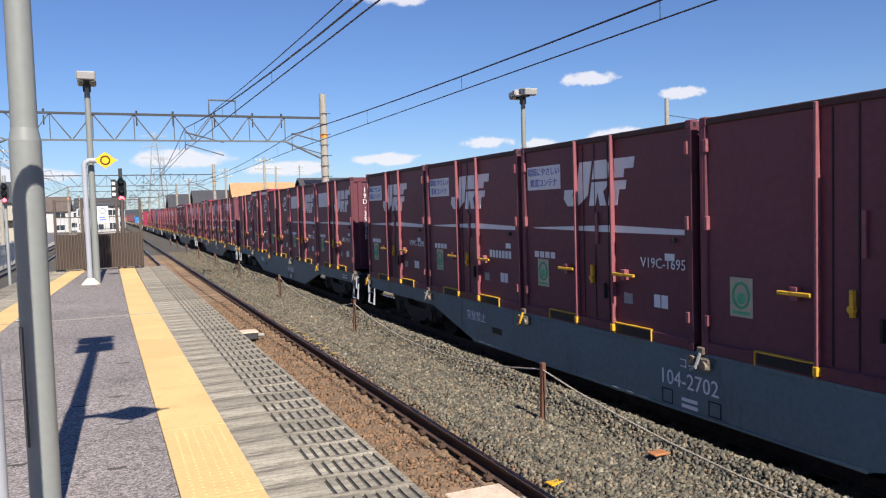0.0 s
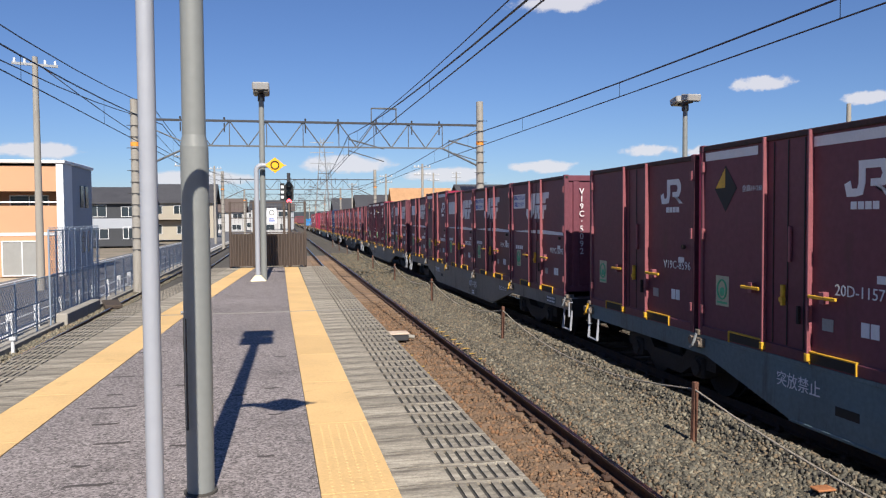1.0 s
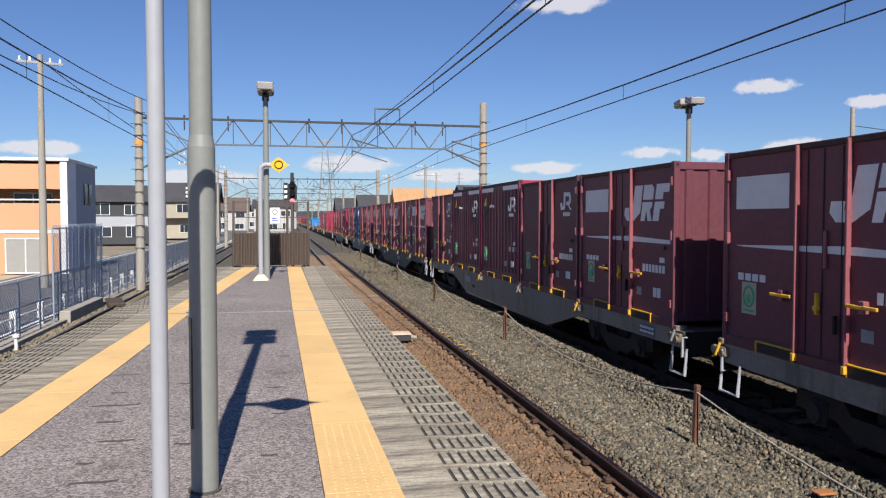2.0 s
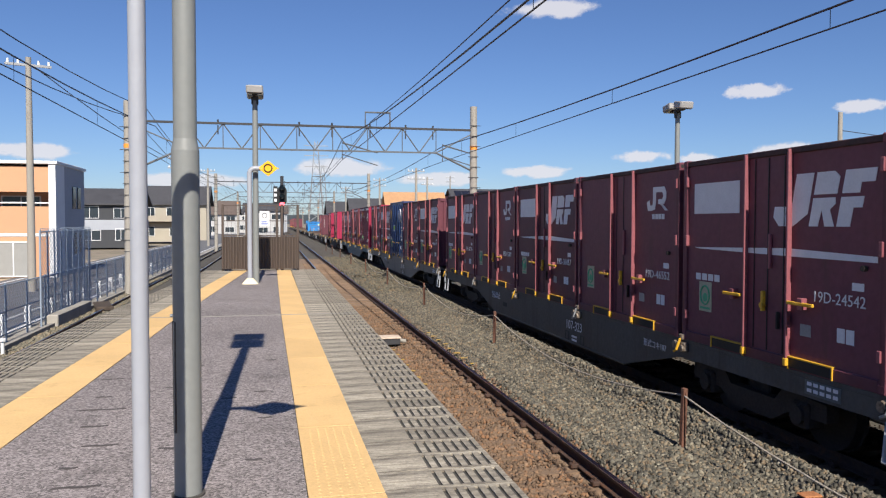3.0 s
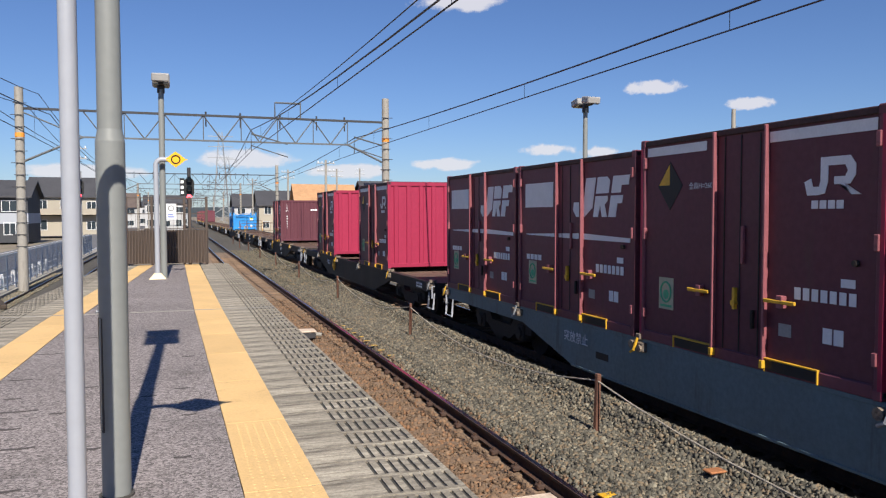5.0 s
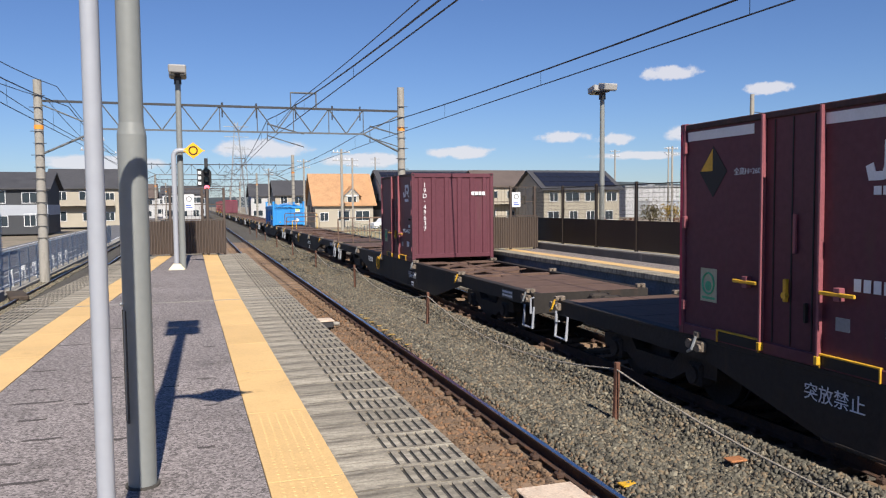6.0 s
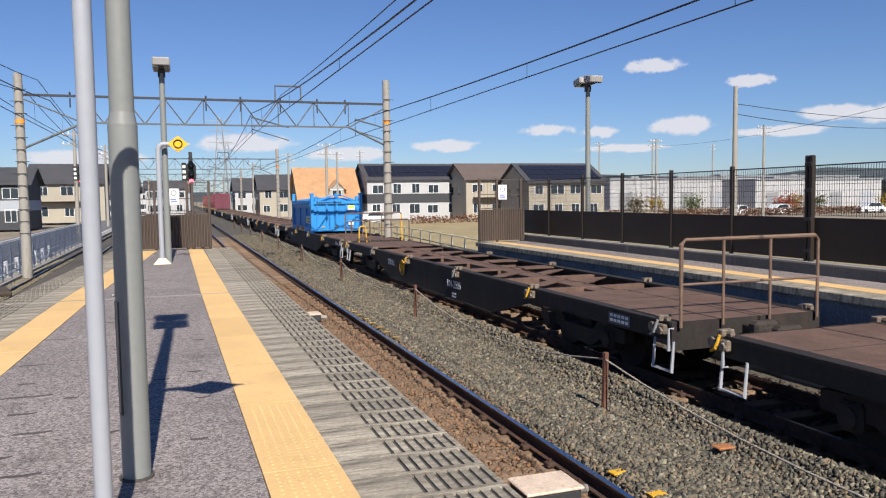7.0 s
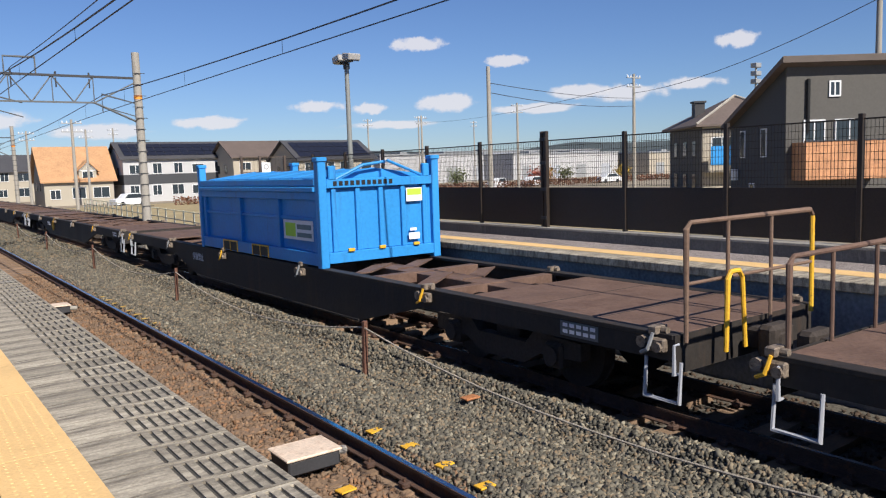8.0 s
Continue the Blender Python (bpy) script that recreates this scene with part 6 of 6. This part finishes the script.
def shrub(x, y, s, col, label, z=-0.6):
    """Many small leaves round a few stems."""
    rng = np.random.RandomState(int(abs(x * 31 + y * 17)) % 9999)
    r = root("shrub", pose(x, y, z), label, "shrub", "garden shrubs")
    st = Geo()
    for i in range(5):
        a = i * 1.3
        st.cyl((0, 0, 0), (0.35 * s * math.cos(a), 0.35 * s * math.sin(a), s * 0.8), 0.04 * s, 0.015 * s, 6)
    part("stem", st, mat("bark", (0.10, 0.075, 0.05), 0.9), r)
    g = Geo()
    for i in range(420):
        p = rng.randn(3) * np.array((0.34, 0.34, 0.28)) * s
        p[2] += s * 0.85
        q = rng.randn(3)
        q /= np.linalg.norm(q)
        u = Vector(q).orthogonal().normalized() * 0.09 * s
        v = Vector(q).cross(u).normalized() * 0.05 * s
        c = Vector(p)
        g.add([c - u, c - v, c + u, c + v], [(0, 1, 2, 3)])
    part("crown", g, mat("leaf", col, 0.6, var=0.4, big=6, fine=20, bump=0), r)


def hedge(x, y, w, h):
    rng = np.random.RandomState(int(x * 7 + y))
    r = root("hedge", pose(x, y, -0.6), "low reddish brown clipped hedge", "hedge", "hedges")
    g = Geo()
    for i in range(int(w * 70)):
        c = Vector((rng.rand() * w, rng.rand() * 0.9, rng.rand() ** 0.7 * h * (0.85 + 0.25 * rng.rand())))
        q = rng.randn(3)
        u = Vector(q).orthogonal().normalized() * 0.16
        v = Vector(q).cross(u).normalized() * 0.09
        g.add([c - u, c - v, c + u, c + v], [(0, 1, 2, 3)])
    part("foliage", g, mat("hedge_leaf", (0.16, 0.075, 0.045), 0.8, var=0.5, big=2, fine=6, bump=0), r)


def charcoal_house():
    """Mono-pitch house: the roof is highest over its lit front and falls to the back."""
    r = root("house", pose(29.15, 17.0, -0.6, 0, 0, -34), "charcoal modern house with sloping roof and orange timber balcony", "house", "houses beyond the line")
    # side walls take the darker siding, with their shade put into the colour
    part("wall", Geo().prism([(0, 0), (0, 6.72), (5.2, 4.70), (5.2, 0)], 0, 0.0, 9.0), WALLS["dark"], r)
    part("roof", Geo().prism([(-0.55, 7.06), (5.5, 4.72), (5.5, 4.52), (-0.55, 6.84)], 0, -0.35, 9.4), ROOF_BROWN, r, "thin brown sloping roof")
    part("fascia", Geo().box(-0.37, 9.42, -0.60, -0.555, 6.80, 7.02), mat("brown_fascia", (0.09, 0.07, 0.06), 0.6, var=0.15), r, "brown roof edge board")
    # paler slab over the same front: the sunlight is painted in
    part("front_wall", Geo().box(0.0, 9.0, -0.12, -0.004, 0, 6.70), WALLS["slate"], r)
    bal = part("balcony", Geo().box(0.25, 3.5, -1.2, -0.125, 2.25, 2.40).box(0.25, 3.5, -1.2, -1.14, 2.25, 3.72).box(0.25, 0.31, -1.14, -0.125, 2.4, 3.72).box(3.44, 3.5, -1.14, -0.125, 2.4, 3.72), mat("cedar_boards", (0.42, 0.21, 0.10), 0.7, var=0.25, big=2, fine=15), r, "orange cedar balcony front")
    for i in range(13):
        part("board", Geo().box(0.26 + i * 0.249, 0.495 + i * 0.249, -1.225, -1.202, 2.28, 3.70), M_CEDAR, bal)
    part("balcony_rail", Geo().box(0.23, 3.52, -1.23, -1.12, 3.72, 3.78, 0.01), M_DARKSTEEL, bal)
    for x, w in ((0.75, 0.75), (2.0, 1.1)):
        window(r, x, x + w, -0.13, 3.3, 4.55)
    window(r, 1.75, 2.1, -0.13, 5.55, 6.05)
    part("down_pipe", Geo().cyl((0.85, -0.2, 4.1), (0.85, -0.2, 6.2), 0.07, n=8), M_BLACK, r)
    for y, z in ((1.5, 3.2), (3.6, 3.2), (2.6, 0.9)):
        fr = part("side_window", Geo().box(-0.05, 0.02, y, y + 0.5, z, z + 1.2), M_WHITE, r, "narrow white framed window")
        part("pane", Geo().box(-0.055, -0.05, y + 0.05, y + 0.45, z + 0.05, z + 1.15), M_GLASS, fr)
    part("meter_box", Geo().box(-0.2, -0.01, 4.3, 4.7, 2.2, 2.7, 0.02), M_WHITE, r)
    m = root("antenna_mast", pose(64, 40, -0.6), "slim rooftop mast with grey antenna panels", "antenna mast")
    part("mast", Geo().cyl((0, 0, 0), (0, 0, 11.5), 0.14, 0.09, 10), M_GALV, m)
    for z in (9.8, 10.5, 11.2):
        part("antenna_panel", Geo().box(-0.4, 0.4, -0.3, 0.3, z, z + 0.4, 0.03), M_GALV, m)


def grey_house():
    """Two storeys under a low hipped roof, a balcony with a blue sheet at the front."""
    w, d, eave, top = 7.5, 8.0, 5.9, 8.1
    r = root("house", pose(50.4, 36.0, -0.6, 0, 0, -36), "grey tiled house with a blue sheet on its balcony", "house", "houses beyond the line")
    # dark siding holds the shade of the side walls
    part("wall", Geo().box(0, w, 0, d, 0, eave), WALLS["slate"], r)
    # thin pale sheet that paints sunlight onto the front
    part("front_panel", Geo().box(0.1, w - 0.1, -0.06, -0.003, 0.2, eave - 0.2), WALLS["tan"], r, "beige front, pale to stand for sunlight")
    o, e = 0.55, eave - 0.1
    roof = Geo().add([(-o, -o, e), (w + o, -o, e), (w + o, d + o, e), (-o, d + o, e), (w / 2, 3.4, top), (w / 2, 4.6, top), (-o, -o, e - 0.16), (w + o, -o, e - 0.16), (w + o, d + o, e - 0.16), (-o, d + o, e - 0.16)],
                     [(0, 1, 4), (1, 2, 5, 4), (2, 3, 5), (3, 0, 4, 5), (0, 6, 7, 1), (1, 7, 8, 2), (2, 8, 9, 3), (3, 9, 6, 0), (9, 8, 7, 6)])
    part("roof", roof, ROOF_BROWN, r, "low hipped tile roof")
    part("ridge_cap", Geo().tube([(-o, -o, e + 0.04), (w / 2, 3.4, top + 0.05), (w + o, -o, e + 0.04)], 0.09, 6), M_CONC, r, "pale hip cap")
    part("chimney", Geo().box(0.9, 1.7, 4.2, 5.0, 6.2, 7.75).box(0.8, 1.8, 4.1, 5.1, 7.75, 7.9), M_DARKSTEEL, r)
    bal = part("balcony", Geo().box(0.2, 6.0, -1.1, -0.065, 2.2, 2.35).box(0.2, 6.0, -1.1, -1.02, 2.2, 3.2), WALLS["tan"], r, "beige balcony front")
    part("blue_sheet", Geo().box(0.35, 2.6, -1.16, -1.11, 2.75, 4.15, 0.02), M_BLUE, bal, "blue sheet hung over the balcony")
    for x in (0.8, 3.4, 5.4):
        window(r, x, x + 1.5, -0.065, 3.2, 4.8)
    for y in (1.2, 3.4, 5.8):
        for z in (1.0, 3.5):
            part("side_window", Geo().box(-0.05, 0.02, y, y + 0.8, z, z + 1.1), M_GLASS, r)


def surroundings():
    orange_block()
    house(-22.1, 95, 6.8, 8, 5.2, 7.0, "dark", ROOF_DARK, "dark two-storey house with white windows", band="grey", z=-0.4)
    house(-19.0, 118, 9.5, 8, 5.6, 8.3, "cream", ROOF_DARK, "cream two-storey house with a dark tiled roof", z=-0.3, balcony=True)
    house(-33, 100, 8, 8, 5.4, 7.4, "white", ROOF_DARK, "white two-storey house with a dark roof", z=-0.3)
    house(16.1, 107, 8.2, 8, 3.2, 7.6, "cream", ROOF_OCHRE, "cream house with a steep ochre tiled roof and dormer", dormer=True)
    house(25.4, 106, 16.8, 7.5, 5.9, 8.1, "white", ROOF_DARK, "long white row house with dark band and solar panels", band="dark", solar=True)
    house(38.0, 100, 9.2, 8, 5.7, 7.9, "tan", ROOF_BROWN, "beige two-storey house with brown roof", balcony=True)
    house(42.8, 90, 11, 9, 5.0, 7.5, "cream", ROOF_DARK, "pale house with a dark solar roof", solar=True)
    house(17.5, 150, 7, 8, 6.0, 7.6, "white", ROOF_DARK, "white cube house behind the line")
    for i, (a, b) in enumerate(((8.5, 165), (13.5, 190), (18, 215), (23, 240), (27, 180), (33, 200), (40, 230), (48, 160), (-9, 170), (-18, 180), (-28, 150), (-8, 215), (-16, 230), (60, 150), (72, 170), (11, 140))):
        house(a + 3, b, random.uniform(7, 10), 8, random.uniform(5, 6), random.uniform(7, 8.4), random.choice(("white", "cream", "tan", "grey")), random.choice((ROOF_DARK, ROOF_BROWN)), "far two-storey house with a tiled roof", z=-0.6)
    warehouse(84, 138, 30, 20, 6.1, "white", "long low white corrugated warehouse")
    warehouse(112, 128, 34, 20, 5.6, "white", "long low white corrugated warehouse")
    warehouse(148, 120, 40, 20, 5.2, "tan", "long pale factory building")
    warehouse(120, 165, 60, 20, 7.2, "grey", "grey factory building further off")
    charcoal_house()
    grey_house()
    shrubs = ((66, 96, (0.30, 0.20, 0.04)), (74, 98, (0.10, 0.12, 0.04)), (88, 92, (0.28, 0.16, 0.04)), (95, 95, (0.10, 0.11, 0.05)), (60, 92, (0.12, 0.10, 0.05)), (104, 90, (0.30, 0.2, 0.03)), (82, 88, (0.3, 0.08, 0.05)))
    for x, y, c in shrubs:
        shrub(x, y, 2.0, c, "leafy garden shrub with autumn colours")
    utility_pole(26.4, 32, 8.25, "concrete utility pole behind the opposite platform", 0)
    utility_pole(-9.0, 33, 9.35, "slim concrete utility pole beside the road", 1, yaw=20)
    utility_pole(34.6, 16.0, 12.5, "thick concrete utility pole near a house", 2)
    for x, y, h in ((48.7, 41, 9.9), (55, 62, 9.6), (55, 80, 9.6), (62, 105, 11), (30, 130, 11), (75, 110, 12), (20, 100, 9), (95, 120, 12), (-6.6, 60, 8), (-7.0, 90, 9), (13, 70, 8), (13, 95, 8.5), (12, 130, 9)):
        utility_pole(x, y, h, "distant concrete utility pole", 2)
    service_wire((26.4, 32, 7.0), (48.7, 41, 7.6), 0.2)
    service_wire((26.4, 32, 6.5), (48.7, 41, 7.0), 0.3)
    service_wire((48.7, 41, 8.8), (75, 110, 10.5), 0.8)
    service_wire((34.3, 16, 9), (48.7, 41, 8), 0.6)
    service_wire((-8.8, 33, 8.6), (-5.05, 75, 6.8), 0.7)
    # park fence and ground on the far side
    solid("far_field", Geo().box(10.8, 60, 22, 88, -0.6, -0.30), mat("dry_grass", (0.30, 0.24, 0.13), 0.95, var=0.3, big=0.3, fine=8, bump=0.4), "sandy yard with dry grass", "field", kind="structure")
    pf = root("park_fence", pose(0, 0, -0.3), "pale yellow and white pipe fence round a yard", "fence")
    post = Geo().cyl((0, 0, 0), (0, 0, 1.25), 0.04, n=8).mesh("post", mat("pale_fence", (0.55, 0.55, 0.45), 0.6, var=0.1))
    for i in range(26):
        piece("post", post, pf, pose(10.9 + 0.25 * i * 0.6, 26 + 2.0 * i, 0))
    part("rail", Geo().cyl((10.9, 26, 1.2), (14.65, 76, 1.2), 0.03, n=6).cyl((10.9, 26, 0.75), (14.65, 76, 0.75), 0.03, n=6).cyl((10.9, 26, 0.3), (14.65, 76, 0.3), 0.03, n=6), mat("pale_fence_rail", (0.55, 0.52, 0.38), 0.6, var=0.1), pf)
    hedge(24, 80, 26, 1.1)
    hedge(58, 84, 60, 1.0)
    car = root("parked_car", pose(70, 84, -0.6, 0, 0, 20), "small pale parked car beyond the fence", "car", "parked cars")
    part("body", Geo().prism([(0, 0.25), (0, 0.85), (0.9, 0.95), (1.4, 1.45), (3.0, 1.5), (3.6, 0.9), (4.0, 0.8), (4.0, 0.25)], 1, 0, 1.6), M_WHITE, car)
    part("window_band", Geo().prism([(1.05, 0.95), (1.5, 1.40), (2.9, 1.44), (3.4, 0.95)], 1, -0.01, 1.61), M_GLASS, car)
    for q in (0.8, 3.2):
        part("wheel", Geo().cyl((q, -0.02, 0.3), (q, 0.2, 0.3), 0.3, n=16).cyl((q, 1.4, 0.3), (q, 1.62, 0.3), 0.3, n=16), M_BLACK, car)
    copy_thing(car, pose(78, 86, -0.6, 0, 0, 5))
    copy_thing(car, pose(92, 84, -0.6, 0, 0, -10))
    copy_thing(car, pose(21, 92, -0.6, 0, 0, 12))
    pylon(14, 260, 30)
    pylon(26, 420, 34)
    hills()
    clouds()


def pylon(x, y, h):
    r = root("transmission_tower", pose(x, y, -0.6), "tall grey steel lattice transmission tower far away", "transmission tower", "transmission towers")
    w = h * 0.09
    leg = Geo()
    for sx in (-1, 1):
        for sy in (-1, 1):
            leg.cyl((sx * w, sy * w, 0), (sx * w * 0.18, sy * w * 0.18, h), 0.16, 0.09, 6)
    part("leg", leg, M_GALV, r)
    br = Geo()
    n = 9
    for i in range(n):
        a, b = 1 - 0.82 * i / n, 1 - 0.82 * (i + 1) / n
        za, zb = h * i / n, h * (i + 1) / n
        for s in (-1, 1):
            br.cyl((-w * a, s * w * a, za), (w * b, s * w * b, zb), 0.06, n=4).cyl((w * a, s * w * a, za), (-w * b, s * w * b, zb), 0.06, n=4)
    part("lattice", br, M_GALV, r)
    for z in (0.72, 0.84, 0.95):
        part("cross_arm", Geo().box(-h * 0.13, h * 0.13, -0.12, 0.12, h * z, h * z + 0.2), M_GALV, r)


def hills():
    g = Geo()
    n = 60
    v = []
    for i in range(n + 1):
        x = -900 + 3600 * i / n
        h = 30 + 46 * max(0.0, noise.noise((x * 0.0021, 3.3, 0)) + 0.35) + 8 * noise.noise((x * 0.012, 1.3, 0))
        if x < 500:
            h *= max(0.12, (x + 900) / 1400 * 0.5)
        v += [(x, 1150 - 0.25 * abs(x), -1), (x, 1250 - 0.25 * abs(x), h)]
    f = [(2 * i, 2 * i + 2, 2 * i + 3, 2 * i + 1) for i in range(n)]
    g.add(v, f)
    solid("hills", g, mat("wooded_hill", (0.045, 0.058, 0.065), 0.95, var=0.4, big=0.03, fine=0.2, bump=0.2), "low blue green wooded hills on the horizon", "hills", kind="structure")


def cloud_mat(seed):
    m = bpy.data.materials.new("cloud")
    m.use_nodes = True
    n, li = m.node_tree.nodes, m.node_tree.links
    n.clear()
    out = n.new("ShaderNodeOutputMaterial")
    co = n.new("ShaderNodeTexCoord")
    mp = n.new("ShaderNodeMapping")
    mp.inputs["Location"].default_value, mp.inputs["Scale"].default_value = (seed * 7.3, seed * 3.1, seed * 1.7), (3.2, 0.0, 1.1)
    nz = n.new("ShaderNodeTexNoise")
    nz.inputs["Scale"].default_value, nz.inputs["Detail"].default_value, nz.inputs["Roughness"].default_value = 1.5, 8, 0.62
    li.new(co.outputs["Generated"], mp.inputs["Vector"])
    li.new(mp.outputs[0], nz.inputs["Vector"])
    gr = n.new("ShaderNodeTexGradient")
    gr.gradient_type = "SPHERICAL"
    m2 = n.new("ShaderNodeMapping")
    m2.inputs["Location"].default_value, m2.inputs["Scale"].default_value = (-1.0, 0.0, -1.0), (2.0, 0.0, 2.0)
    li.new(co.outputs["Generated"], m2.inputs["Vector"])
    li.new(m2.outputs[0], gr.inputs["Vector"])
    s = n.new("ShaderNodeMath")
    s.operation = "MULTIPLY_ADD"
    li.new(gr.outputs["Fac"], s.inputs[0])
    s.inputs[1].default_value = 0.85
    s2 = n.new("ShaderNodeMath")
    s2.operation = "SUBTRACT"
    li.new(nz.outputs["Fac"], s2.inputs[0])
    s2.inputs[1].default_value = 0.62
    li.new(s2.outputs[0], s.inputs[2])
    mr = n.new("ShaderNodeMapRange")
    mr.inputs["From Min"].default_value, mr.inputs["From Max"].default_value = 0.09, 0.36
    mr.inputs["To Max"].default_value = 0.82
    mr.interpolation_type = "SMOOTHSTEP"
    li.new(s.outputs[0], mr.inputs["Value"])
    em = n.new("ShaderNodeEmission")
    em.inputs["Color"].default_value, em.inputs["Strength"].default_value = (0.90, 0.88, 0.92, 1), 0.62
    tr = n.new("ShaderNodeBsdfTransparent")
    mx = n.new("ShaderNodeMixShader")
    li.new(mr.outputs[0], mx.inputs[0])
    li.new(tr.outputs[0], mx.inputs[1])
    li.new(em.outputs[0], mx.inputs[2])
    li.new(mx.outputs[0], out.inputs["Surface"])
    return m


def clouds():
    mats = [cloud_mat(i + 1) for i in range(6)]
    rows = ((1300, 268, 170, 46), (130, 108, 260, 55), (530, 106, 220, 38), (760, 142, 170, 40), (890, 140, 120, 40), (1110, 160, 260, 60), (1560, 200, 260, 60), (1030, 290, 190, 50), (2300, 390, 220, 80),
            (1750, 200, 330, 80), (560, 440, 260, 60), (330, 90, 300, 40), (-150, 80, 320, 45), (-700, 250, 500, 60), (1400, 150, 360, 40), (2050, 240, 300, 60), (950, 105, 300, 30), (-420, 130, 260, 40))
    for i, (x, z, w, h) in enumerate(rows):
        me = bpy.data.meshes.new("cloud")
        me.from_pydata([(-w / 2, 0, -h / 2), (w / 2, 0, -h / 2), (w / 2, 0, h / 2), (-w / 2, 0, h / 2)], [], [(0, 1, 2, 3)])
        me.materials.append(mats[i % 6])
        ob = new("cloud", me)
        ob.matrix_basis = pose(x, 1500, z, 0, 0, -math.degrees(math.atan2(x, 1500)))
        ob.visible_shadow = False
        tagged(ob, "small white fair weather cloud near the horizon", "cloud", "clouds", "structure")


ground_sheet()
beds()
opposite_platform()
overhead()
left_side()
surroundings()
platform_lamps()
gate(-1.275, 0.95, 23.6, "brown corrugated gate closing the platform end", signx=-0.05, posts=(-1.24, -0.57, -0.41, 0.30, 0.45, 0.91))
gate(8.7, 10.2, 22.1, "brown corrugated gate closing the opposite platform end", signx=9.45, posts=(8.72, 9.3, 10.1))
signal(0.47, 25.2, 0.0, 3.72, "black railway signal with a red light beyond the platform")
signal(-3.3, 32.0, 0.0, 3.9, "black railway signal with a red light beside the road")
rope_posts()
stub()
track_box(3.06, 6.55, "dark track box with a pale rusty lid between the rails")
track_box(2.72, 17.6, "dark track box with a pale rusty lid between the rails")
cracks()
yellow_plates()
train()
platform()
track("near_track", NEAR, "rusty track on brown ballast beside the platform", 90)
track("freight_track", FREIGHT, "freight track under the train", 80)
track("left_track", LEFT, "overgrown track beside the road", 40)
motions()
